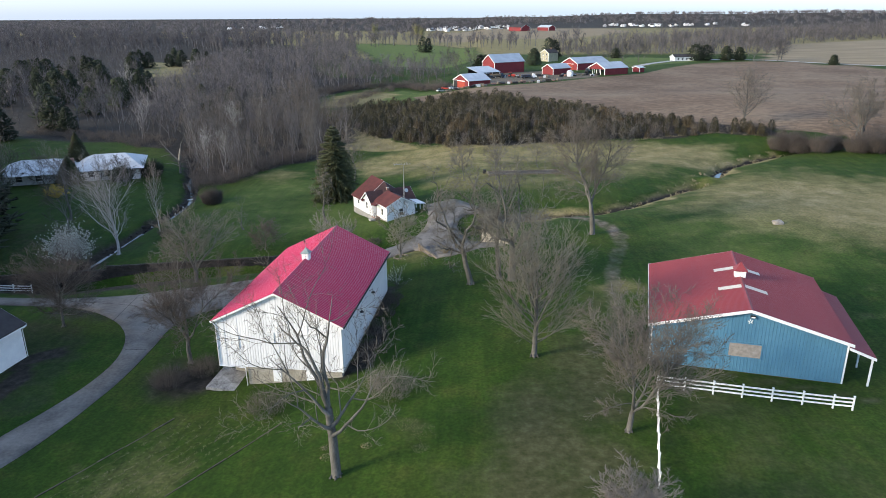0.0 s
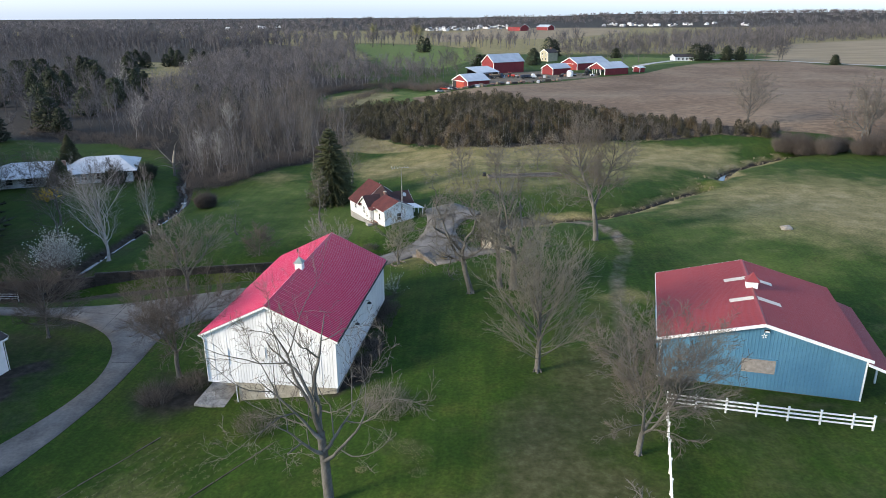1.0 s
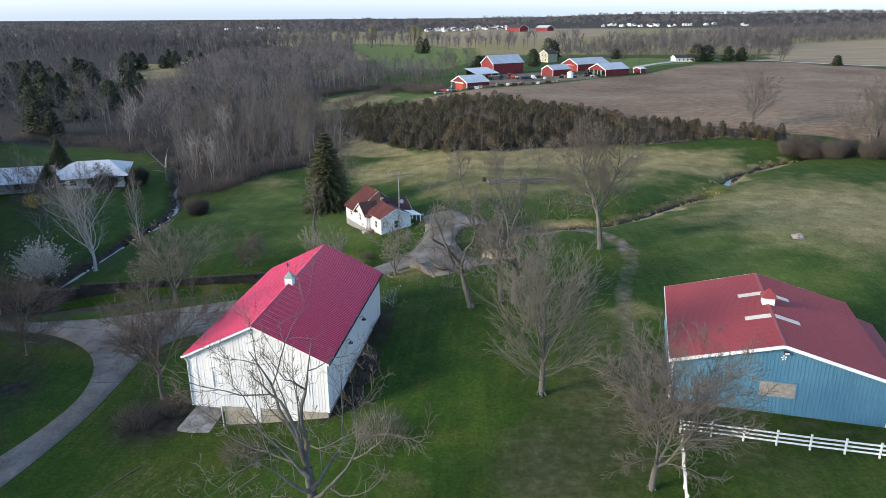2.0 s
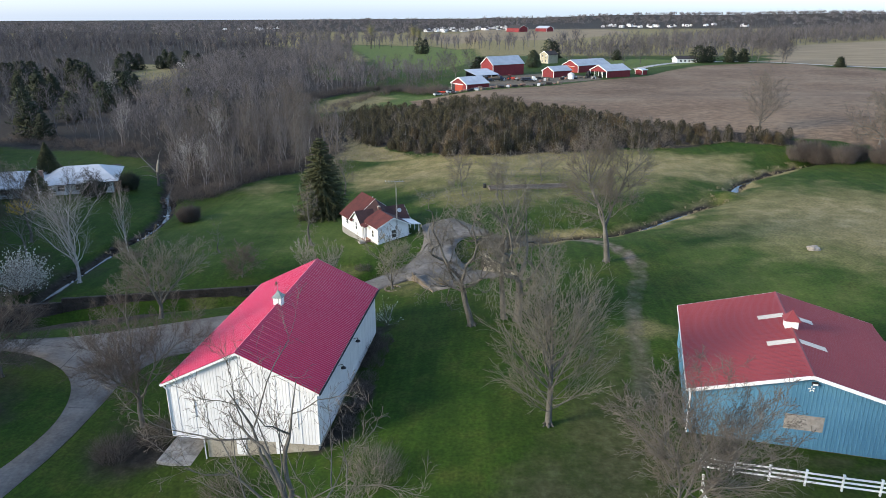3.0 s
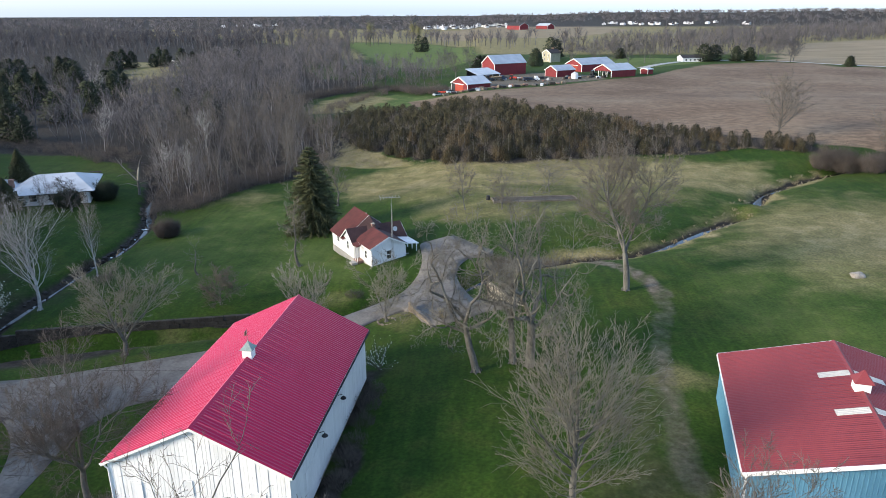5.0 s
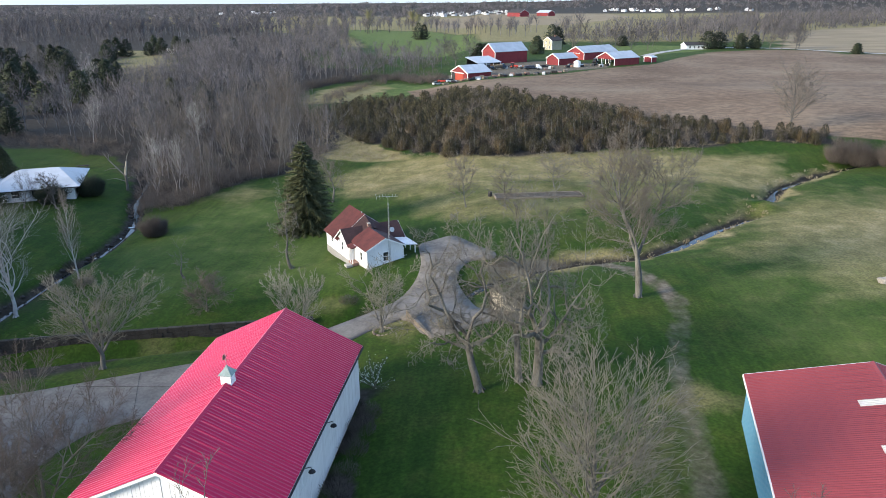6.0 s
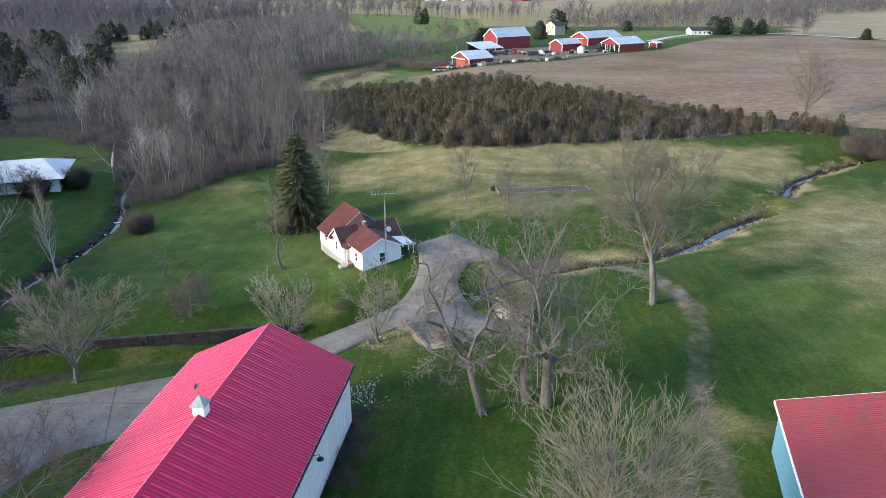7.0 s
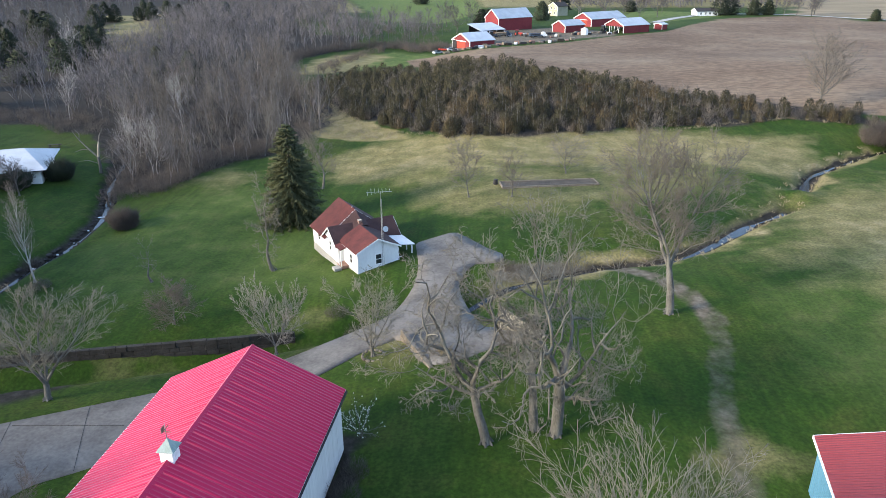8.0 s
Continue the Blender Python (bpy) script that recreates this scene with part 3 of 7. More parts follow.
def ribbon(name, line, half, material, lift, label, category):
    pts = np.array(bend(line, 8))
    tan = np.gradient(pts, axis=0)
    tan /= np.linalg.norm(tan, axis=1)[:, None]
    nrm = np.stack((-tan[:, 1], tan[:, 0]), 1)
    wid = np.array([half * max(0.2, 0.75 + 1.9 * noise.noise(Vector((p[0] * 0.13, p[1] * 0.13, 9)))) for p in pts])
    V, F, k = [], [], 5
    z = broad_z(pts[:, 0], pts[:, 1])
    d = np.where(line_distance(pts[:, 0], pts[:, 1], CREEK) < 3, 1.2, 1.4)
    for i, (p, q, w) in enumerate(zip(pts, nrm, wid)):
        for s in np.linspace(-1, 1, k):
            V.append((*(p + q * s * w), z[i] - d[i] - 1.1 + lift))
    for i in range(len(pts) - 1):
        for s in range(k - 1):
            F.append((i * k + s, i * k + s + 1, (i + 1) * k + s + 1, (i + 1) * k + s))
    return tagged(sheet(name, V, F, material, smooth=True), label, category, kind="structure")


ribbon("water", CREEK[:14], 0.65, M_WATER, 0.14, "shallow creek reflecting the pale sky", "water")
ribbon("water", BROOK, 0.42, M_WATER, 0.10, "narrow brook between dark banks", "water")


# ---- buildings ----
def ribbed_panel(name, width, length, ribs, material, rib=0.026, thick=0.03):
    """One metal sheet, lying in its plane: x across, y along; ribs run along it."""
    prof = [(-width / 2, 0)]
    for i in range(ribs):
        c = -width / 2 + (i + 0.5) * width / ribs
        prof += [(c - 0.07, 0), (c - 0.035, rib), (c + 0.035, rib), (c + 0.07, 0)]
    prof.append((width / 2, 0))
    n = len(prof)
    V = [(x, y, z) for y in (0, length) for x, z in prof] + [(-width / 2, 0, -thick), (width / 2, 0, -thick), (width / 2, length, -thick), (-width / 2, length, -thick)]
    F = [(i, i + 1, n + i + 1, n + i) for i in range(n - 1)] + [(2 * n, 2 * n + 1, 2 * n + 2, 2 * n + 3)[::-1],
         (0, n - 1, 2 * n + 1, 2 * n)[::-1], (n, 2 * n + 3, 2 * n + 2, 2 * n - 1)[::-1]]
    return mesh_of(name, V, F, material)


def metal_roof(parent, half, run0, run1, ridge, eave, material, panel, ribs, cap_material, lift=0.06, sides=(1, -1)):
    """Two slopes of separate sheets on battens, with a ridge cap; the ridge runs along y."""
    slope, length = math.atan2(ridge - eave, half), math.hypot(half, ridge - eave)
    count = max(1, round((run1 - run0) / panel))
    w = (run1 - run0) / count
    me = ribbed_panel("roof_panel", w, length, ribs, material, 0.032)
    for s in sides:
        deck = part("roof", prism([(0, ridge - 0.06), (s * half * 0.985, eave - 0.06 + 0.015 * (ridge - eave)), (s * half * 0.985, eave - 0.2), (0, ridge - 0.2)], run0 + 0.1, run1 - 0.1), M_TIMBER, parent, "timber roof deck")
        for i in range(count):
            y = run0 + (i + 0.5) * w
            turn = Matrix(((0, -s * -math.cos(slope), s * math.sin(slope), 0), (1, 0, 0, 0), (0, -math.sin(slope), math.cos(slope), 0), (0, 0, 0, 1)))
            if s < 0:
                turn = turn @ Matrix.Diagonal((-1, 1, 1, 1))
                turn = turn @ Matrix.Diagonal((-1, 1, 1, 1))
            p = placed("roof_panel", me, deck, m=Matrix.Translation((0, y, ridge + lift * 0.3)) @ turn)
    cap = part("ridge_cap", prism([(-0.22, ridge + 0.02 - 0.22 * math.tan(slope)), (0, ridge + 0.085), (0.22, ridge + 0.02 - 0.22 * math.tan(slope)), (0.2, ridge - 0.03 - 0.22 * math.tan(slope)), (0, ridge + 0.03), (-0.2, ridge - 0.03 - 0.22 * math.tan(slope))], run0 - 0.01, run1 + 0.01), cap_material, parent)
    return slope


def cupola(parent, y, z, size, tall, wall_mat, roof_mat, vane):
    c = part("cupola", boxed(-size / 2, size / 2, y - size / 2, y + size / 2, z - 0.5, z + tall, 0.03), wall_mat, parent, "white louvred ridge cupola")
    bm = bmesh.new()
    e = size * 0.66
    base = [bm.verts.new((sx * e, y + sy * e, z + tall)) for sx, sy in ((-1, -1), (1, -1), (1, 1), (-1, 1))]
    mid = [bm.verts.new((sx * e * 0.42, y + sy * e * 0.42, z + tall + size * 0.42)) for sx, sy in ((-1, -1), (1, -1), (1, 1), (-1, 1))]
    tip = bm.verts.new((0, y, z + tall + size * 0.85))
    bm.faces.new(base[::-1])
    for i in range(4):
        j = (i + 1) % 4
        bm.faces.new((base[i], base[j], mid[j], mid[i]))
        bm.faces.new((mid[i], mid[j], tip))
    part("cupola_roof", bm, roof_mat, c)
    for s in (-1, 1):
        for k in range(4):
            part("louvre", boxed(s * (size / 2 + 0.012) - 0.012, s * (size / 2 + 0.012) + 0.012, y - size * 0.3, y + size * 0.3, z + tall * (0.2 + 0.18 * k), z + tall * (0.29 + 0.18 * k)), wall_mat, c)
    if vane:
        top = z + tall + size * 0.8
        part("weather_vane", rod([(0, y, top), (0, y, top + 1.0)], [0.025, 0.02], 6), M_STEEL, c, "thin metal weather vane")
        bm = boxed(-0.02, 0.02, y - 0.45, y + 0.35, top + 0.62, top + 0.66)
        box(bm, -0.015, 0.015, y - 0.42, y - 0.1, top + 0.66, top + 0.95)
        box(bm, -0.3, 0.3, y - 0.015, y + 0.015, top + 0.42, top + 0.46)
        part("vane_arrow", bm, M_BRICK, c, "rusty vane arrow")


def white_barn():
    """A big bank barn: board walls on a stone footing, crimson metal roof, ridge along its length."""
    yaw = -4.0
    t = thing("barn", pose(-18.33, 57.3, 0, 0, 0, yaw), "large white board barn with crimson metal roof and stone footing", "barn")
    half, run, ridge, eave = 6.82, 22.9, 7.66, 4.34
    wall, y0, y1, low = 6.45, 0.35, 22.5, -0.75
    gable = lambda u: ridge - 0.26 - abs(u) * (ridge - eave) / half
    # inner core, so that no gaps show between the boards
    part("core", prism([(-wall + 0.06, low + 0.05), (wall - 0.06, low + 0.05), (wall - 0.06, gable(wall)), (0, gable(0)), (-wall + 0.06, gable(wall))], y0 + 0.06, y1 - 0.06), M_WHITE, t)
    # stone footing, set back under the overhang at the low side
    foot = part("footing", boxed(-3.6, wall - 0.1, y0 + 0.12, y1 - 0.15, -4.2, low + 0.06, 0.03), M_STONE, t, "lime-washed stone footing wall")
    part("footing", boxed(-wall + 0.2, -3.5, y0 + 3.0, y1 - 0.15, -4.2, low + 0.06), M_STONE, t, "set-back stone footing")
    rng = random.Random(4)
    w = 2 * wall / 46
    for front in (True, False):
        yy = (y0, y0 + 0.07) if front else (y1 - 0.07, y1)
        for i in range(46):
            u0, u1 = -wall + i * w, -wall + (i + 1) * w - 0.018
            dy = rng.uniform(-0.018, 0.018)
            bm = bmesh.new()
            a, b = gable(u0), gable(u1)
            lo = low - rng.uniform(0, 0.05)
            vs = [bm.verts.new(p) for p in ((u0, yy[0] + dy, lo), (u1, yy[0] + dy, lo), (u1, yy[0] + dy, b), (u0, yy[0] + dy, a), (u0, yy[1] + dy, lo), (u1, yy[1] + dy, lo), (u1, yy[1] + dy, b), (u0, yy[1] + dy, a))]
            for f in ((0, 1, 2, 3), (7, 6, 5, 4), (1, 0, 4, 5), (2, 1, 5, 6), (3, 2, 6, 7), (0, 3, 7, 4)):
                bm.faces.new([vs[k] for k in f])
            part("board", bm, M_WHITE, t)
    n = 76
    w = (y1 - y0 - 0.16) / n
    me = {}
    for s in (-1, 1):
        bm = boxed(-0.035, 0.035, 0, w - 0.02, low - 0.02, gable(wall) + 0.02)
        for i in range(n):
            if s not in me:
                ob = part("board", bm, M_WHITE, t)
                me[s] = ob.data
            else:
                ob = placed("board", me[s], t)
            ob.location = (s * (wall + rng.uniform(-0.008, 0.008)), y0 + 0.08 + i * w, 0)
    for s in (-1, 1):
        part("corner_board", boxed(s * wall - 0.075, s * wall + 0.075, y0 - 0.03, y0 + 0.1, low - 0.03, gable(wall) + 0.05), M_TRIM, t)
        # rake boards and eave fascia
        dz = (ridge - eave) / half
        for ya, yb in ((0.0, 0.08), (run - 0.08, run)):
            part("rake_board", prism([(0, ridge - 0.03), (s * half, eave - 0.03), (s * half, eave - 0.24), (0, ridge - 0.24)], ya, yb), M_TRIM, t, "white rake board")
        part("gutter", boxed(s * (half + 0.05) - 0.07, s * (half + 0.05) + 0.07, 0.02, run - 0.02, eave - 0.18, eave - 0.06, 0.02), M_DARK if s > 0 else M_TRIM, t, "eave gutter")
    part("downspout", rod([(-half + 0.05, 0.2, eave - 0.15), (-wall - 0.02, 0.26, eave - 0.6), (-wall - 0.02, 0.26, low), (-3.75, 0.3, low - 0.1), (-3.7, 0.28, -3.4)], [0.06] * 5, 6), M_TRIM, t, "white downspout")
    # two lean hatches on the gable, lower openings in the footing
    def hatch(u, z, ww, hh):
        d = part("hatch", boxed(u, u + ww, y0 - 0.055, y0 - 0.018, z, z + hh, 0.01), M_WHITE, t, "white boarded hatch")
        for a in ((u - 0.06, u, z, z + hh), (u + ww, u + ww + 0.06, z, z + hh), (u - 0.06, u + ww + 0.06, z + hh, z + hh + 0.06)):
            part("hatch_trim", boxed(a[0], a[1], y0 - 0.075, y0 - 0.015, a[2], a[3]), M_TRIM, d)
    hatch(-5.0, 1.2, 0.75, 1.55)
    hatch(-1.1, 2.0, 0.6, 1.2)
    hatch(3.7, 0.7, 1.0, 1.9)
    for u in (-0.9, 2.6):
        part("footing_door", boxed(u, u + 0.85, y0 + 0.06, y0 + 0.16, -2.3, low - 0.02, 0.015), M_TRIM, foot, "small white footing door")
    for yy in (7.0, 12.5):
        lamp = part("wall_lamp", rod([(wall + 0.04, yy, 3.2), (wall + 0.45, yy, 3.35), (wall + 0.5, yy, 3.1)], [0.03, 0.03, 0.03], 6), M_DARK, t, "black gooseneck wall lamp")
        part("lamp_shade", rod([(wall + 0.5, yy, 3.14), (wall + 0.5, yy, 3.05), (wall + 0.5, yy, 2.95)], [0.06, 0.2, 0.26], 10), M_DARK, lamp)
    part("side_door", boxed(wall + 0.03, wall + 0.08, 3.4, 6.6, -0.9, 2.2, 0.01), M_WHITE, t, "white sliding side door")
    metal_roof(t, half, 0.0, run, ridge, eave, M_ROOF_CRIMSON, 0.915, 3, M_ROOF_CRIMSON)
    cupola(t, 10.4, ridge, 0.8, 0.62, M_TRIM, M_COPPER, True)
    return t


white_barn()


def apron():
    bm = boxed(-2.2, 3.4, -1.4, 3.0, -0.3, 0.02, 0.03)
    ob = part("concrete_apron", bm, M_STAINED)
    ob.matrix_basis = pose(-23.9, 58.4, here(-23.9, 58.4) + 0.12, 0, 4, -4)
    tagged(ob, "pale cracked concrete slab beside the barn footing", "slab", kind="structure")


apron()


def blue_barn():
    """A low wide pole barn in blue metal with a brick-red roof, two rows of skylights and a lean-to."""
    t = thing("pole_barn", pose(26.9, 56.3, 0, 0, 0, -12.3), "wide blue metal pole barn with brick-red roof and white trim", "barn")
    half, run, ridge, eave = 8.95, 17.5, 7.22, 4.80
    wall, y0, y1, low = 8.6, 0.4, 17.1, 0.35
    k = (ridge - eave) / half
    gable = lambda u: ridge - 0.3 - abs(u) * k
    part("core", prism([(-wall + 0.05, low), (wall - 0.05, low), (wall - 0.05, gable(wall)), (0, gable(0)), (-wall + 0.05, gable(wall))], y0 + 0.05, y1 - 0.05), M_BLUE, t)
    n = 19
    w = 2 * wall / n
    for front in (True, False):
        for i in range(n):
            u0, u1 = -wall + i * w, -wall + (i + 1) * w
            bm = bmesh.new()
            y = y0 if front else y1
            o = -0.028 if front else 0.028
            prof = [u0]
            for r in range(3):
                c = u0 + (r + 0.5) * w / 3
                prof += [c - 0.04, c - 0.022, c + 0.022, c + 0.04]
            prof.append(u1)
            deep = [0] + [0, o, o, 0] * 3 + [0]
            cols = [(bm.verts.new((u, y + d, low)), bm.verts.new((u, y + d, gable(u) + 0.1))) for u, d in zip(prof, deep)]
            for a, b in zip(cols, cols[1:]):
                bm.faces.new((a[0], b[0], b[1], a[1]) if front else (b[0], a[0], a[1], b[1]))
            part("siding_panel", bm, M_BLUE, t)
    n = 18
    w = (y1 - y0) / n
    for s in (-1, 1):
        me = ribbed_panel("siding_panel", w, gable(wall) - low + 0.1, 3, M_BLUE, 0.022, 0.02)
        for i in range(n):
            turn = Matrix(((0, 0, s, 0), (s, 0, 0, 0), (0, 1, 0, 0), (0, 0, 0, 1)))
            placed("siding_panel", me, t, m=Matrix.Translation((s * wall, y0 + (i + 0.5) * w, low)) @ turn)
    for s in (-1, 1):
        part("corner_trim", boxed(s * wall - 0.07, s * wall + 0.07, y0 - 0.05, y0 + 0.09, low, gable(wall)), M_TRIM, t)
        for ya, yb in ((0.0, 0.09), (run - 0.09, run)):
            part("rake_board", prism([(0, ridge + 0.03), (s * (half + 0.03), eave + 0.02), (s * (half + 0.03), eave - 0.26), (0, ridge - 0.26)], ya - 0.03, yb), M_TRIM, t, "white rake trim")
    part("eave_trim", boxed(-half - 0.05, -half + 0.02, 0.0, run, eave - 0.22, eave - 0.02), M_TRIM, t)
    part("base_board", boxed(-wall, wall, y0 - 0.045, y0 - 0.032, low + 0.05, low + 0.28), M_TIMBER, t, "grey splash board")
    # boarded opening, gable lamp and emblem
    b = part("boarded_window", boxed(-1.45, 1.4, y0 - 0.07, y0 - 0.032, 2.25, 3.6, 0.01), M_PLYWOOD, t, "weathered plywood over an opening")
    for a in ((-1.55, -1.45, 2.15, 3.7), (1.4, 1.5, 2.15, 3.7), (-1.45, 1.4, 3.6, 3.7), (-1.45, 1.4, 2.15, 2.25)):
        part("window_trim", boxed(a[0], a[1], y0 - 0.078, y0 - 0.032, a[2], a[3]), M_BLUE, b)
    lamp = part("flood_lamp", boxed(0.03, 0.47, y0 - 0.3, y0 - 0.03, 6.36, 6.58, 0.03), M_DARK, t, "black gable flood lamp")
    part("lamp_lens", boxed(0.08, 0.42, y0 - 0.32, y0 - 0.3, 6.4, 6.53), M_TRIM, lamp)
    e = part("emblem", rod([(0.1, y0 - 0.035, 5.95), (0.1, y0 - 0.055, 5.95)], [0.25, 0.25], 14), M_BLUE, t, "round gable emblem")
    for a in range(5):
        c, s_ = math.cos(a * 1.257 + 0.5), math.sin(a * 1.257 + 0.5)
        bm = boxed(-0.09, 0.09, -0.03, 0.0, -0.045, 0.045, 0.01)
        bm.transform(pose(0.1 + 0.16 * c, y0 - 0.055, 5.95 + 0.16 * s_, 0, -math.degrees(a * 1.257 + 0.5), 0))
        part("emblem_petal", bm, M_TRIM, e)
    slope = metal_roof(t, half, 0.0, run, ridge, eave, M_ROOF_BRICK, 0.92, 4, M_ROOF_BRICK)
    # four translucent sheets below the ridge
    for s in (-1, 1):
        for y in (6.3, 11.8):
            me = ribbed_panel("skylight", 0.85, 2.2, 4, M_SKYLIGHT, 0.03, 0.02)
            turn = Matrix(((0, s * math.cos(slope), s * math.sin(slope), 0), (1, 0, 0, 0), (0, -math.sin(slope), math.cos(slope), 0), (0, 0, 0, 1)))
            off = 0.18
            placed("skylight", me, t, "pale fibreglass skylight sheet", Matrix.Translation((s * off, y, ridge + 0.06 - off * k)) @ turn)
    cupola(t, 9.4, ridge, 1.05, 0.65, M_TRIM, M_ROOF_BRICK, False)
    # lean-to along the far side, on posts
    lx0, lx1, lz0, lz1, ya, yb = half - 0.25, half + 2.0, eave - 0.45, eave - 1.25, 0.35, 15.4
    ang, ln = math.atan2(lz0 - lz1, lx1 - lx0), math.hypot(lx1 - lx0, lz0 - lz1)
    lean = part("lean_to_roof", prism([(lx0, lz0), (lx1, lz1), (lx1, lz1 - 0.12), (lx0, lz0 - 0.12)], ya, yb), M_TIMBER, t, "lean-to roof deck")
    n = 16
    w = (yb - ya) / n
    me = ribbed_panel("roof_panel", w, ln + 0.1, 4, M_ROOF_BRICK)
    turn = Matrix(((0, math.cos(ang), math.sin(ang), 0), (1, 0, 0, 0), (0, -math.sin(ang), math.cos(ang), 0), (0, 0, 0, 1)))
    for i in range(n):
        placed("roof_panel", me, lean, m=Matrix.Translation((lx0, ya + (i + 0.5) * w, lz0 + 0.045)) @ turn)
    part("lean_to_trim", prism([(lx0, lz0 + 0.03), (lx1 + 0.08, lz1 + 0.0), (lx1 + 0.08, lz1 - 0.25), (lx0, lz0 - 0.22)], ya - 0.08, ya), M_TRIM, t)
    part("lean_to_floor", boxed(wall + 0.04, lx1 - 0.1, ya, yb, low - 0.3, low + 0.12), M_CONCRETE, t, "concrete lean-to floor")
    for y in (ya + 0.15, ya + 3.9, ya + 7.6, ya + 11.3, yb - 0.2):
        part("post", boxed(lx1 - 0.25, lx1 - 0.09, y - 0.08, y + 0.08, low - 0.2, lz1 - 0.1, 0.01), M_TRIM, t, "white lean-to post")
    return t


blue_barn()


# ---- trees ----
def unit(a):
    return a / (np.linalg.norm(a, axis=-1, keepdims=True) + 1e-9)


def sides_of(d):
    ref = np.where(np.abs(d[..., 2:3]) < 0.9, np.array((0, 0, 1.0)), np.array((1.0, 0, 0)))
    u = unit(np.cross(d, ref))
    return u, np.cross(d, u)


def sprout(rng, P, count, length, angle, up, segs, bendy, start=0.15):
    """Side shoots on a batch of bent bars P (n, k, 3): returns the shoots (n * count, segs + 1, 3) and their lengths."""
    n, k, _ = P.shape
    u = start + (0.99 - start) * (np.arange(count) + rng.uniform(0, 0.95, (n, count))) / count
    s = u * (k - 1)
    i = np.minimum(s.astype(int), k - 2)
    row = np.arange(n)[:, None]
    a, b = P[row, i], P[row, i + 1]
    p = (a + (b - a) * (s - i)[..., None]).reshape(-1, 3)
    d = unit(b - a).reshape(-1, 3)
    v, w = sides_of(d)
    az = (rng.uniform(0, 6.283, (n, 1)) + np.arange(count) * 2.4 + rng.normal(0, 0.5, (n, count))).reshape(-1, 1)
    an = rng.uniform(*angle, (n * count, 1))
    d = d * np.cos(an) + (v * np.cos(az) + w * np.sin(az)) * np.sin(an)
    ln = (np.asarray(length).reshape(-1, 1) * (1.15 - 0.55 * u) * rng.uniform(0.65, 1.25, (n, count))).reshape(-1)
    return shoots(rng, p, d, ln, up, segs, bendy), ln


def shoots(rng, p, d, ln, up, segs, bendy):
    pts = [p]
    for _ in range(segs):
        d = unit(d + rng.normal(0, bendy, d.shape) + np.array((0, 0, up)))
        pts.append(pts[-1] + d * (ln / segs)[:, None])
    return np.stack(pts, 1)


def tubes(P, r0, r1, sides):
    """Tapered bars round a batch of lines, as corners and triangles."""
    n, k, _ = P.shape
    t = unit(np.gradient(P, axis=1))
    u, w = sides_of(t)
    a = np.arange(sides) * 2 * np.pi / sides
    rad = np.asarray(r0).reshape(-1, 1) + (np.asarray(r1) - np.asarray(r0)).reshape(-1, 1) * np.linspace(0, 1, k)[None]
    V = (P[:, :, None] + (np.cos(a)[:, None] * u[:, :, None] + np.sin(a)[:, None] * w[:, :, None]) * rad[:, :, None, None]).reshape(-1, 3)
    base = (np.arange(n)[:, None, None] * k + np.arange(k - 1)[None, :, None]) * sides
    j = np.arange(sides)[None, None]
    j2 = (j + 1) % sides
    A, B, C, D = base + j, base + j2, base + sides + j2, base + sides + j
    F = np.concatenate((np.stack((A, B, C), -1).reshape(-1, 3), np.stack((A, C, D), -1).reshape(-1, 3)))
    return V, F


def cones(a, b, r):
    """Slender three-sided spikes from a to b."""
    u, w = sides_of(unit(b - a))
    ring = [a + (u * math.cos(k) + w * math.sin(k)) * r[:, None] for k in (0, 2.094, 4.189)]
    v = np.stack((*ring, b), 1).reshape(-1, 3)
    i = np.arange(len(a))[:, None] * 4
    return v, np.concatenate((i + np.array([[0, 1, 3]]), i + np.array([[1, 2, 3]]), i + np.array([[2, 0, 3]])))


def joined(pieces):
    V, F, n = [], [], 0
    for v, f in pieces:
        V.append(v)
        F.append(f + n)
        n += len(v)
    return np.concatenate(V), np.concatenate(F)


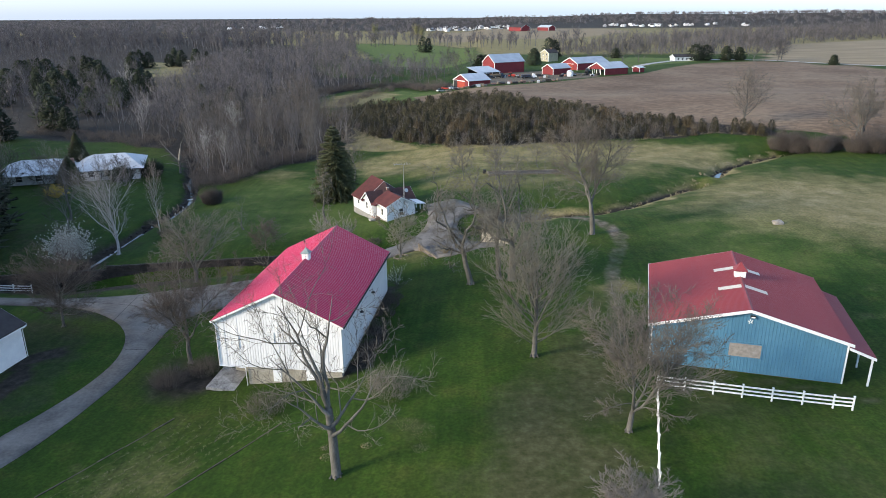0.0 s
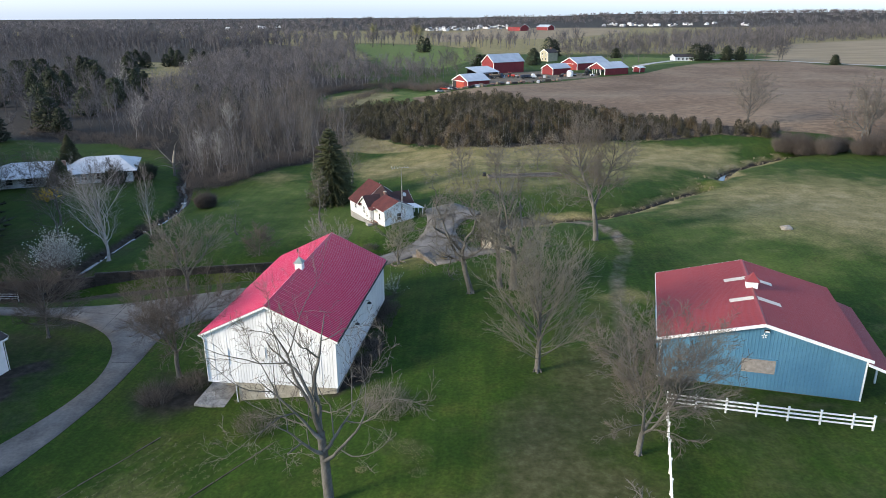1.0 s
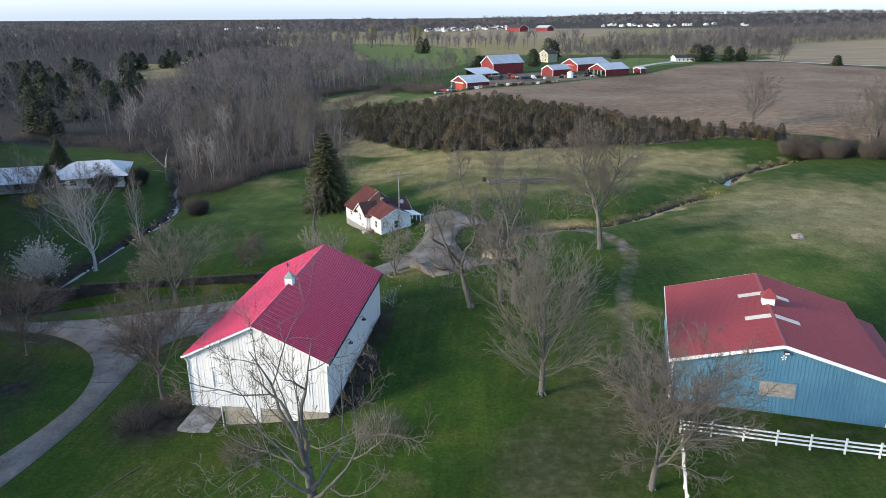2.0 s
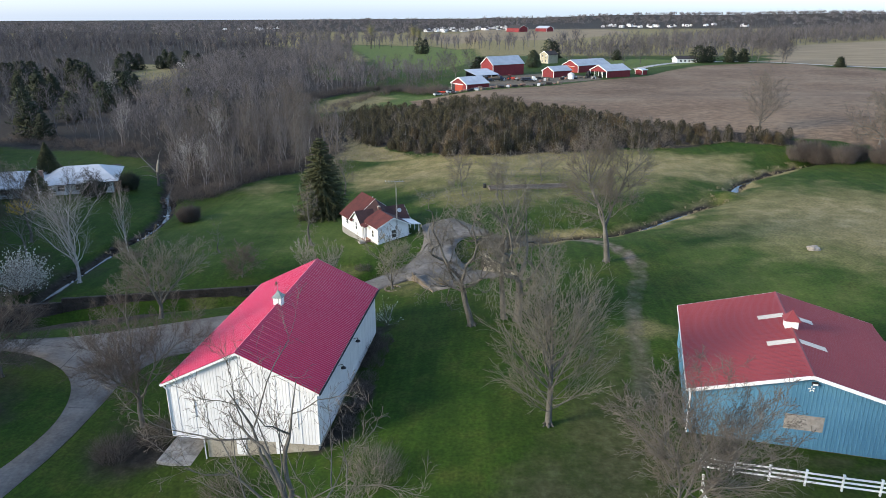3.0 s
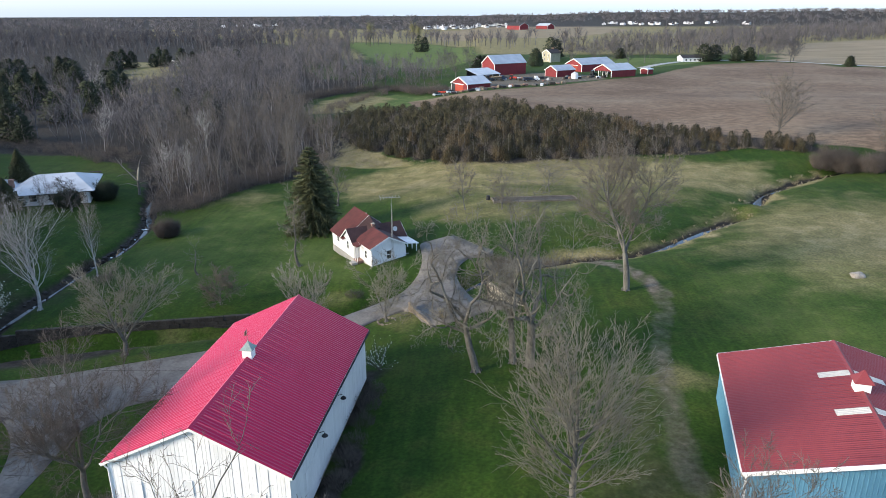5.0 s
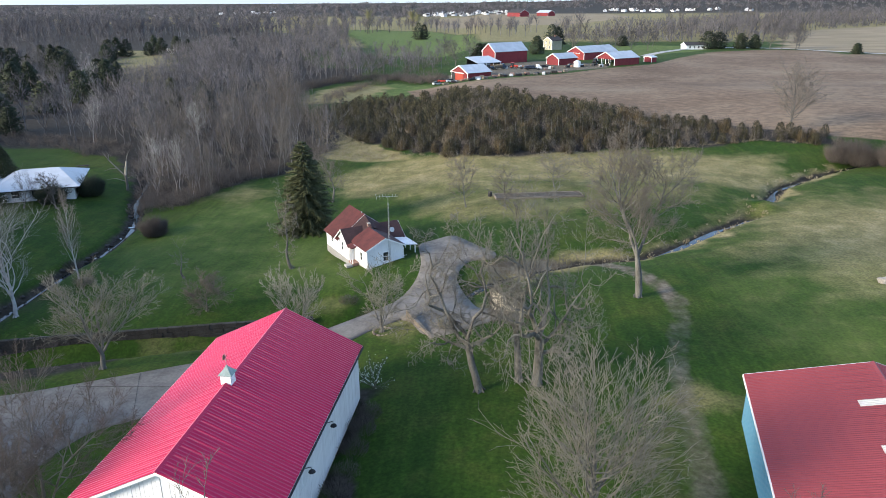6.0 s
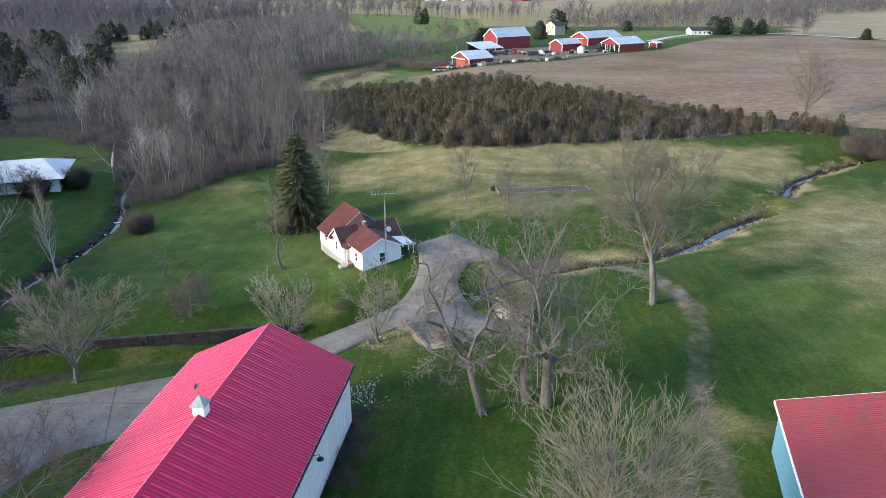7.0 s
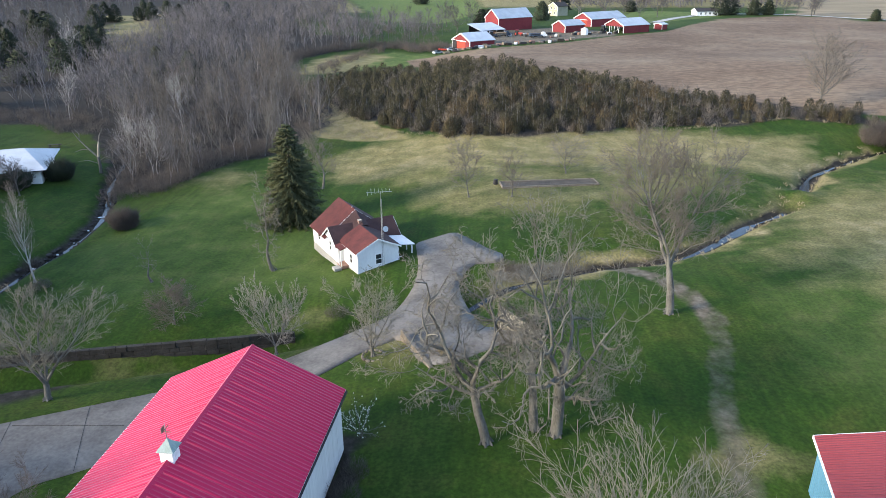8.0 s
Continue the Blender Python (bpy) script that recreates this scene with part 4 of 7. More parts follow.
def grow(seed, h, spread, trunk_r, fork=0.25, counts=(24, 8, 7, 4), rise=0.8, lean=(0, 0), wild=0.35, droop=0.0, leaders=1, fine=0.0185, light=False, stout=0.0085, low=1.0, limbs=(), flare=1.0, tight=0.8):
    """The trunk and limbs, and the twigs, of one bare tree, each as corners and triangles."""
    rng = np.random.default_rng(seed)
    wood = []
    d0 = unit(np.array([[lean[0] / h, lean[1] / h, 1.0]]))
    if leaders == 1:
        S = shoots(rng, np.array([[0, 0, -0.3]]), d0, np.array([h * 0.95]), 0.03, 12, 0.07 * wild / 0.35)
        wood.append(tubes(S, [trunk_r], [trunk_r * 0.12], 8))
        starts = [fork]
    else:
        T = shoots(rng, np.array([[0, 0, -0.3]]), d0, np.array([h * fork + 0.3]), 0.02, 5, 0.05)
        wood.append(tubes(T, [trunk_r * 1.08], [trunk_r * 0.86], 8))
        end, dd = T[0, -1], unit(T[0, -1] - T[0, -2])[None]
        v, w = sides_of(dd)
        az = rng.uniform(0, 6.28) + np.arange(leaders)[:, None] * 6.283 / leaders + rng.normal(0, 0.3, (leaders, 1))
        an = rng.uniform(0.3, 0.62, (leaders, 1)) * (0.35 + 0.8 * spread / h) * flare
        dd = dd * np.cos(an) + (v * np.cos(az) + w * np.sin(az)) * np.sin(an)
        S = shoots(rng, np.repeat(end[None], leaders, 0), dd, h * (1 - fork) * rng.uniform(0.85, 1.06, leaders), 0.05, 10, 0.12 * wild / 0.35)
        wood.append(tubes(S, [trunk_r * 0.62] * leaders, [trunk_r * 0.11] * leaders, 7))
        starts = [0.1] * leaders
    for z, d, ln in limbs:
        B = shoots(rng, np.array([[d0[0, 0] * z, d0[0, 1] * z, z]]), unit(np.array([d], float)), np.array([ln]), 0.05, S.shape[1] - 1, 0.09)
        wood.append(tubes(B, [trunk_r * 0.5], [trunk_r * 0.07], 7))
        S = np.concatenate((S, B))
        starts = starts + [0.2]
    root = np.array([[math.cos(a), math.sin(a)] for a in np.arange(6) * 1.05 + seed])
    foot = np.concatenate((root * trunk_r * 2.1, np.full((6, 1), -0.35)), 1)
    wood.append(cones(foot, np.array([[d0[0, 0] * 1.2, d0[0, 1] * 1.2, 1.1]]).repeat(6, 0), np.full(6, trunk_r * 0.5)))
    P1, L1, R1 = [], [], []
    per = max(4, round(counts[0] / len(S)))
    a0 = rng.uniform(0, 6.28)
    for line, start in zip(S, starts):
        for i in range(per):
            u = start + (0.98 - start) * (i + rng.uniform(0, 0.9)) / per
            s = u * (len(line) - 1)
            j = min(int(s), len(line) - 2)
            p, d = line[j] + (line[j + 1] - line[j]) * (s - j), unit(line[j + 1] - line[j])
            v = (p[2] / h - fork) / (1 - fork)
            an = max(0.3, (1.25 - 0.6 * max(v, 0)) * max(0.38, 1.35 - 0.55 * rise) + rng.normal(0, 0.14))
            reach = spread * 0.5 * math.sqrt(max(0.06, 1 - ((v - 0.22) / (0.88 if v > 0.22 else 0.9 / max(low, 0.3))) ** 2))
            ln = min(reach * rng.uniform(0.75, 1.15) / max(0.55, math.sin(an)), h * 0.7) * (1 if leaders == 1 else 0.72)
            a0 += 2.4 + rng.normal(0, 0.4)
            x, y = sides_of(d[None])
            q = d * math.cos(an) + (x[0] * math.cos(a0) + y[0] * math.sin(a0)) * math.sin(an)
            P1.append(shoots(rng, p[None], q[None], np.array([ln]), 0.10 * rise - droop, 7, 0.13 * wild / 0.35)[0])
            L1.append(ln)
            R1.append(max(0.026, min(trunk_r * (1 - u) * 0.5 + 0.016, ln * stout * 1.45)))
    P1, L1, R1 = np.array(P1), np.array(L1), np.array(R1)
    wood.append(tubes(P1, R1, R1 * 0.25, 5))
    P2, L2 = sprout(rng, P1, counts[1], L1 * 0.48, (0.5 * tight, 1.0 * tight), 0.07 * rise - droop, 2 if light else 4, 0.15 * wild / 0.35, 0.16)
    R2 = np.clip(L2 * 0.0062, fine, 0.038)
    P3, L3 = sprout(rng, P2, counts[2], L2 * 0.5, (0.45 * tight, 0.95 * tight), 0.05 * rise - droop, 2, 0.17 * wild / 0.35, 0.12)
    twigs = [tubes(P2, R2, R2 * 0.35, 3), cones(P3[:, 0], P3[:, 2], np.full(len(P3), fine * 1.2)) if light else tubes(P3, np.full(len(P3), fine * 0.95), np.full(len(P3), fine * 0.6), 3)]
    if counts[3]:
        P4, L4 = sprout(rng, P3, counts[3], np.maximum(L3 * 0.62, 0.28), (0.35, 0.9), 0.05 * rise - 1.4 * droop, 1, 0.1, 0.1)
        twigs.append(cones(P4[:, 0], P4[:, 1], np.full(len(P4), fine * 0.8)))
    (wv, wf), (tv, tf) = joined(wood), joined(twigs)
    # bring the crown to its height and spread
    kz = h / np.quantile(tv[:, 2], 0.997)
    axis = np.array(lean) / h
    r = np.linalg.norm(tv[:, :2] - tv[:, 2:3] * axis, axis=1)
    kr = spread * 0.5 / np.quantile(r, 0.975)
    for v in (wv, tv):
        off = v[:, :2] - v[:, 2:3] * axis
        grip = ease(np.linalg.norm(off, axis=1) / 1.5)[:, None]
        v[:, :2] = v[:, 2:3] * axis * kz + off * (1 + (kr - 1) * grip)
        v[:, 2] *= kz
    return (wv, wf), (tv, tf)


def tree_meshes(seed, bark, twig_mat, **kw):
    a, b = grow(seed, **kw)
    return mesh_of("trunk", *a, bark, True), mesh_of("crown", *b, twig_mat, True)


def tree(x, y, seed, label, name="tree", bark=None, twig_mat=None, turn=0.0, group="", category="tree", **kw):
    t = thing(name, pose(x, y, here(x, y) - 0.05, 0, 0, turn), label, category, group)
    a, b = tree_meshes(seed, bark or M_BARK, twig_mat or M_TWIG, **kw)
    placed("trunk", a, t)
    placed("crown", b, t, "bare twigs")
    return t


tree(-9.2, 41.0, 11, "tall bare spreading tree with pale grey trunk on the lawn", h=19.4, spread=16, trunk_r=0.40, fork=0.38, leaders=3, flare=0.5, counts=(28, 6, 5, 4), rise=1.0, wild=0.6, lean=(-0.9, 0.3), limbs=((4.6, (1, -0.1, 0.30), 9.5), (5.6, (0.75, 0.6, 0.55), 7.0), (6.8, (-0.9, 0.2, 0.75), 8.5), (5.4, (-0.8, -0.5, 0.5), 6.5)))
tree(7.3, 59.0, 12, "upright bare maple with grey bark and fine twigs", h=15.0, spread=11.8, trunk_r=0.30, fork=0.14, low=0.5, tight=0.6, counts=(50, 7, 5, 3), rise=1.05, wild=0.16, stout=0.006, twig_mat=M_TWIG_OLIVE)
tree(14.2, 46.0, 213, "bare round-crowned tree with grey bark beside the fence", h=13.2, spread=14.5, trunk_r=0.25, fork=0.2, leaders=3, counts=(51, 9, 8, 4), rise=0.8, wild=0.4, stout=0.0075, twig_mat=M_TWIG)
tree(18.9, 100.0, 14, "tall bare tree with straight pale trunk beside the gravel lane", h=19.2, spread=15.5, trunk_r=0.42, fork=0.32, leaders=3, counts=(45, 9, 8, 4), rise=0.8, wild=0.45, fine=0.02)
tree(0.6, 79.1, 15, "old crooked bare tree with drooping limbs near the bridge", h=16.5, spread=13.5, trunk_r=0.36, fork=0.28, leaders=3, flare=0.65, counts=(40, 7, 5, 3), rise=0.35, wild=1.0, lean=(-2.8, 2.0), droop=0.035, stout=0.0125, fine=0.02, low=0.6, bark=M_OLD_BARK, twig_mat=M_OLD_TWIG, limbs=((4.0, (-1, 0.1, 0.25), 6.0), (4.6, (0.9, -0.3, 0.5), 5.0)))
tree(4.2, 80.6, 16, "old twin-trunked bare tree with shaggy bark", h=19.0, spread=12, trunk_r=0.36, fork=0.26, leaders=3, flare=0.55, counts=(38, 7, 5, 3), rise=0.6, wild=0.9, lean=(-1.8, 1.2), droop=0.01, stout=0.0125, fine=0.02, low=0.6, bark=M_OLD_BARK, twig_mat=M_OLD_TWIG)
tree(5.7, 80.0, 17, "old broad bare tree with heavy grey trunk and long side limbs", h=19.4, spread=18, trunk_r=0.50, fork=0.26, leaders=4, flare=0.6, counts=(48, 7, 5, 3), rise=0.5, wild=0.9, lean=(0.6, 0.6), droop=0.015, stout=0.0125, fine=0.02, low=0.6, bark=M_OLD_BARK, twig_mat=M_OLD_TWIG, limbs=((4.2, (1, 0.1, 0.55), 9.5), (3.4, (0.8, -0.4, 0.1), 5.5)))
tree(-30.3, 63.3, 18, "bare multi-stemmed tree with dark bark beside the barn", h=15.0, spread=13.5, trunk_r=0.27, fork=0.25, leaders=4, counts=(48, 9, 8, 4), rise=1.0, wild=0.4, twig_mat=M_TWIG_RED)
tree(-50.0, 71.8, 19, "small bare tree with reddish twigs inside the drive loop", h=10.8, spread=11.5, trunk_r=0.19, fork=0.2, counts=(36, 9, 8, 4), rise=0.8, wild=0.4, twig_mat=M_TWIG_RED)
tree(-58.8, 102.4, 20, "white-barked bare birch with wide arching limbs", name="birch_tree", h=17.5, spread=12.5, trunk_r=0.27, fork=0.18, counts=(28, 8, 5, 3), rise=1.4, wild=0.4, bark=M_BIRCH, twig_mat=M_PALE_TWIG, fine=0.014)
tree(-40.1, 88.8, 21, "bare round-crowned tree with pale twigs beside the drive", h=12.2, spread=13, trunk_r=0.30, fork=0.2, leaders=4, tight=0.65, counts=(36, 8, 6, 4), rise=0.95, wild=0.3, twig_mat=M_TWIG_OLIVE)
tree(-10.2, 93.6, 22, "small bare tree in a stone ring beside the drive", h=9.0, spread=9.5, trunk_r=0.18, fork=0.12, leaders=4, counts=(28, 7, 6, 4), rise=0.75, wild=0.35, twig_mat=M_TWIG_OLIVE)
tree(-20.9, 97.5, 23, "small pale bare tree on the creek bank", h=8.6, spread=8.5, trunk_r=0.15, fork=0.14, leaders=4, tight=0.65, counts=(30, 7, 6, 4), rise=1.2, wild=0.3, bark=M_WOOD_BARK, twig_mat=M_SHRUB)
tree(-34.1, 103.2, 24, "low bare bushy tree with purplish twigs", h=5.8, spread=7.5, trunk_r=0.11, fork=0.1, counts=(24, 7, 7, 4), rise=0.8, wild=0.4, twig_mat=M_TWIG_RED)
tree(-41.0, 113.2, 25, "small dead leaning tree on the lawn", h=6.4, spread=5.5, trunk_r=0.15, fork=0.35, counts=(8, 4, 3, 2), rise=0.5, wild=0.8, lean=(-2.6, 0.8))
tree(-26.5, 116.8, 26, "old half-dead leaning tree with broken limbs", h=13.4, spread=9, trunk_r=0.33, fork=0.3, counts=(14, 6, 5, 4), rise=0.35, wild=0.8, lean=(-3.0, 1.2))
tree(-28.0, 152.3, 27, "bare tree with arching limbs behind the spruce", h=13.6, spread=12, trunk_r=0.24, fork=0.22, counts=(24, 7, 6, 4), rise=0.7, wild=0.5, lean=(1.5, 0))
tree(-2.0, 138.2, 28, "slim bare tree in the meadow", h=9.8, spread=6.5, trunk_r=0.12, fork=0.22, counts=(22, 7, 5, 4), rise=1.15, wild=0.35)
tree(12.4, 33.2, 29, "low bare bushy tree beside the paddock fence", h=5.4, spread=8, trunk_r=0.12, fork=0.1, counts=(30, 7, 7, 4), rise=1.1, wild=0.4, twig_mat=M_SHRUB)
tree(73.4, 193.5, 30, "tall bare tree at the edge of the ploughed field", h=17.0, spread=14.5, trunk_r=0.30, fork=0.22, counts=(26, 7, 6, 4), rise=1.0, wild=0.4, fine=0.03)
tree(95.4, 173, 31, "large bare tree in the hedge by the field", h=17.8, spread=18, trunk_r=0.46, fork=0.2, leaders=3, stout=0.012, counts=(36, 8, 6, 4), rise=0.7, wild=0.6, fine=0.034)
tree(101, 187, 32, "bare hedge tree with a broken crown", h=13, spread=12, trunk_r=0.28, fork=0.18, leaders=2, counts=(26, 8, 6, 4), rise=0.6, wild=0.7, fine=0.034)
tree(-57.3, 114.6, 33, "slim pale bare tree on the brook bank", h=14, spread=7, trunk_r=0.14, fork=0.22, counts=(24, 6, 5, 3), rise=1.2, wild=0.35, bark=M_BIRCH, twig_mat=M_SHRUB)
tree(4.5, 137, 34, "slim bare tree beside the garden bed", h=8.0, spread=7, trunk_r=0.13, fork=0.2, counts=(18, 6, 5, 4), rise=0.9, wild=0.5)
tree(-70, 108, 36, "bare dark tree beside the brook", h=15, spread=11, trunk_r=0.22, fork=0.22, counts=(20, 6, 5, 3), rise=0.9, wild=0.45, twig_mat=M_TWIG_RED)
tree(-76, 118, 37, "tall bare tree with dark bark beyond the brook", h=17, spread=12, trunk_r=0.26, fork=0.22, counts=(20, 6, 5, 3), rise=0.9, wild=0.45)
tree(-82, 100, 38, "bare spreading tree beyond the brook", h=16, spread=13, trunk_r=0.25, fork=0.2, counts=(24, 7, 6, 4), rise=0.8, wild=0.45, twig_mat=M_TWIG_RED)
tree(-92, 122, 39, "bare tree before the long house", h=16, spread=12, trunk_r=0.24, fork=0.2, counts=(20, 6, 5, 3), rise=0.9, wild=0.45)
tree(-103, 138, 40, "bare yard tree beside the long house", h=14, spread=10, trunk_r=0.2, fork=0.2, counts=(22, 7, 5, 4), rise=0.9, wild=0.45, twig_mat=M_TWIG_OLIVE)
tree(-74, 82, 141, "bare tree beyond the drive", h=14, spread=11, trunk_r=0.22, fork=0.2, counts=(22, 7, 6, 4), rise=0.9, wild=0.45, twig_mat=M_TWIG_RED)
tree(14, 150, 35, "bare meadow tree with a low crown", h=8.0, spread=9, trunk_r=0.14, fork=0.16, counts=(20, 6, 5, 4), rise=0.7, wild=0.5)
for i, (x, y, h) in enumerate(((-85.6, 146.4, 8.5), (-95.8, 142.6, 9.5), (-90.0, 141.0, 8.0), (-101, 137, 11), (-79.5, 146.5, 7.5))):
    tree(x, y, 150 + i, "dark bare yard tree before the long house", group="yard trees", h=h, spread=h * 0.85, trunk_r=0.14, fork=0.15, counts=(20, 6, 5, 3), rise=0.9, wild=0.5, twig_mat=M_TWIG_RED, fine=0.022)


# ---- the cottage ----
def window(parent, x0, x1, y, z0, z1, face=-1, axis="y"):
    """A sash window standing proud of a wall: frame, glazing bar and dark panes."""
    def b(u0, u1, d0, d1, w0, w1):
        return boxed(u0, u1, min(y + face * d0, y + face * d1), max(y + face * d0, y + face * d1), w0, w1) if axis == "y" else boxed(min(y + face * d0, y + face * d1), max(y + face * d0, y + face * d1), u0, u1, w0, w1)
    f = part("window", b(x0 - 0.1, x0, 0, 0.06, z0 - 0.1, z1 + 0.1), M_TRIM, parent, "white-framed sash window")
    for a in ((x1, x1 + 0.1, z0 - 0.1, z1 + 0.1), (x0, x1, z1, z1 + 0.1), (x0, x1, z0 - 0.1, z0), (x0, x1, (z0 + z1) / 2 - 0.03, (z0 + z1) / 2 + 0.03)):
        part("window_frame", b(a[0], a[1], 0, 0.055, a[2], a[3]), M_TRIM, f)
    for w0, w1 in ((z0, (z0 + z1) / 2 - 0.03), ((z0 + z1) / 2 + 0.03, z1)):
        part("pane", b(x0, x1, 0.0, 0.02, w0, w1), M_GLASS, f)
    return f


def gable_block(t, x0, x1, y0, y1, base, eave, ridge, along, wall_mat, roof_mat, over=0.3, label="", shade_mat=None):
    """A block of walls under a gable roof whose ridge runs along x or y."""
    if along == "y":
        c, half = (x0 + x1) / 2, (x1 - x0) / 2
        k = (ridge - eave) / half
        part("wall", prism([(x0, base), (x1, base), (x1, eave), (c, ridge), (x0, eave)], y0, y1), wall_mat, t)
        for s in (-1, 1):
            e = half + over
            part("roof", prism([(c, ridge + 0.17), (c + s * e, ridge + 0.17 - k * e), (c + s * e, ridge + 0.04 - k * e), (c, ridge + 0.04)], y0 - over, y1 + over), (shade_mat or roof_mat) if s > 0 else roof_mat, t, label)
            for yy in (y0 - over - 0.04, y1 + over):
                part("rake_board", prism([(c, ridge + 0.14), (c + s * e, ridge + 0.14 - k * e), (c + s * e, ridge - 0.04 - k * e), (c, ridge - 0.04)], yy, yy + 0.04), M_TRIM, t)
    else:
        c, half = (y0 + y1) / 2, (y1 - y0) / 2
        k = (ridge - eave) / half
        part("wall", prism([(y0, base), (y1, base), (y1, eave), (c, ridge), (y0, eave)], x0, x1, "x"), wall_mat, t)
        for s in (-1, 1):
            e = half + over
            part("roof", prism([(c, ridge + 0.17), (c + s * e, ridge + 0.17 - k * e), (c + s * e, ridge + 0.04 - k * e), (c, ridge + 0.04)], x0 - over, x1 + over, "x"), shade_mat or roof_mat, t, label)
            for xx in (x0 - over - 0.04, x1 + over):
                part("rake_board", prism([(c, ridge + 0.14), (c + s * e, ridge + 0.14 - k * e), (c + s * e, ridge - 0.04 - k * e), (c, ridge - 0.04)], xx, xx + 0.04, "x"), M_TRIM, t)


def cottage():
    t = thing("cottage", pose(-14.84, 112.46, -1.5, 0, 0, 32.7), "small white cottage with rust-red shingle roof and side porch", "house")
    part("plinth", boxed(-0.05, 5.45, -0.05, 12.9, -1.0, 0.12), M_CONCRETE, t, "concrete plinth")
    part("plinth", boxed(-0.95, 0.0, 4.2, 13.0, -1.0, 0.1), M_CONCRETE, t, "concrete plinth")
    gable_block(t, 0.0, 5.4, 0.0, 5.0, 0.1, 2.85, 4.15, "y", M_WHITE, M_SHINGLE, 0.3, "rust-red shingle roof", M_SHINGLE_DARK)
    gable_block(t, -0.9, 7.2, 8.0, 13.1, 0.05, 2.35, 5.4, "y", M_WHITE, M_SHINGLE, 0.3, "rust-red shingle roof", M_SHINGLE_DARK)
    gable_block(t, -0.86, 7.6, 4.4, 8.8, 0.08, 2.4, 4.1, "x", M_WHITE, M_SHINGLE, 0.3, "dark brown shingle roof", M_SHINGLE_DARK)
    hip = bmesh.new()
    a, b_, c_, d_ = [hip.verts.new(p) for p in ((-1.2, 7.75, 2.3), (7.5, 7.75, 2.3), (3.15, 7.75, 5.56), (3.15, 5.2, 4.2))]
    for f in ((a, d_, c_), (d_, b_, c_), (a, b_, d_), (a, c_, b_)):
        hip.faces.new(f)
    bmesh.ops.recalc_face_normals(hip, faces=hip.faces[:])
    part("roof", hip, M_SHINGLE_DARK, t, "dark brown hip of the roof")
    window(t, 2.4, 3.15, 0.0, 0.95, 2.15)
    window(t, 1.6, 2.3, 0.0, 0.9, 2.0, -1, "x")
    window(t, 6.4, 7.0, -0.86, 1.1, 2.3, -1, "x")
    window(t, 10.2, 11.0, -0.9, 1.2, 1.9, -1, "x")
    # the small entry porch in the corner
    part("porch_floor", boxed(-0.95, 0.0, 2.9, 4.4, -0.2, 0.22, 0.02), M_BRICK, t, "brick entry step")
    part("porch_roof", prism([(-1.15, 2.45), (0.2, 2.75), (0.2, 2.87), (-1.15, 2.57)], 2.6, 4.45), M_SHINGLE, t)
    for y in (2.8, 3.6):
        part("porch_post", boxed(-1.05, -0.93, y, y + 0.12, 0.2, 2.5, 0.01), M_TRIM, t)
    part("door", boxed(-0.05, -0.005, 3.2, 4.05, 0.25, 2.3), M_TRIM, t, "white entry door")
    part("step", boxed(-1.9, -0.95, 2.9, 3.9, -0.3, 0.04, 0.02), M_CONCRETE, t, "stone doorstep")
    # side porch with a light metal roof
    part("porch_roof", prism([(5.1, 2.62), (8.0, 2.2), (8.0, 2.3), (5.1, 2.72)], 0.5, 4.0), M_PALE_ROOF, t, "pale blue-grey metal porch roof")
    part("porch_floor", boxed(5.45, 7.8, 0.6, 4.3, -0.8, 0.1, 0.02), M_CONCRETE, t)
    for x, y in ((7.7, 0.7), (7.7, 2.2), (7.7, 3.8), (5.7, 0.7)):
        part("porch_post", boxed(x - 0.06, x + 0.06, y - 0.06, y + 0.06, 0.1, 2.25, 0.01), M_TRIM, t, "white porch post")
    part("porch_rail", boxed(5.7, 7.7, 0.66, 0.74, 0.8, 0.9), M_TRIM, t)
    for i in range(8):
        part("baluster", boxed(5.9 + i * 0.23, 5.94 + i * 0.23, 0.68, 0.72, 0.1, 0.8), M_TRIM, t)
    part("cabinet", boxed(5.6, 6.3, 3.2, 3.9, 0.1, 1.1, 0.02), M_TRIM, t, "white cabinet on the porch")
    # chimney, vent and meter box
    c = part("chimney", boxed(2.75, 3.2, 5.7, 6.15, 3.3, 4.65, 0.02), M_BRICK, t, "brown brick chimney")
    part("chimney_cap", boxed(2.71, 3.24, 5.66, 6.19, 4.65, 4.71, 0.02), M_STONE, c)
    part("roof_vent", rod([(3.1, 8.6, 5.3), (3.1, 8.6, 5.75)], [0.07, 0.07], 8), M_STEEL, t)
    part("gutter", boxed(-0.42, -0.3, -0.25, 4.0, 2.62, 2.74, 0.02), M_TRIM, t)
    part("downspout", rod([(5.47, -0.08, 2.5), (5.47, -0.08, 0.0)], [0.045, 0.045], 6), M_TRIM, t)
    return t


cottage()


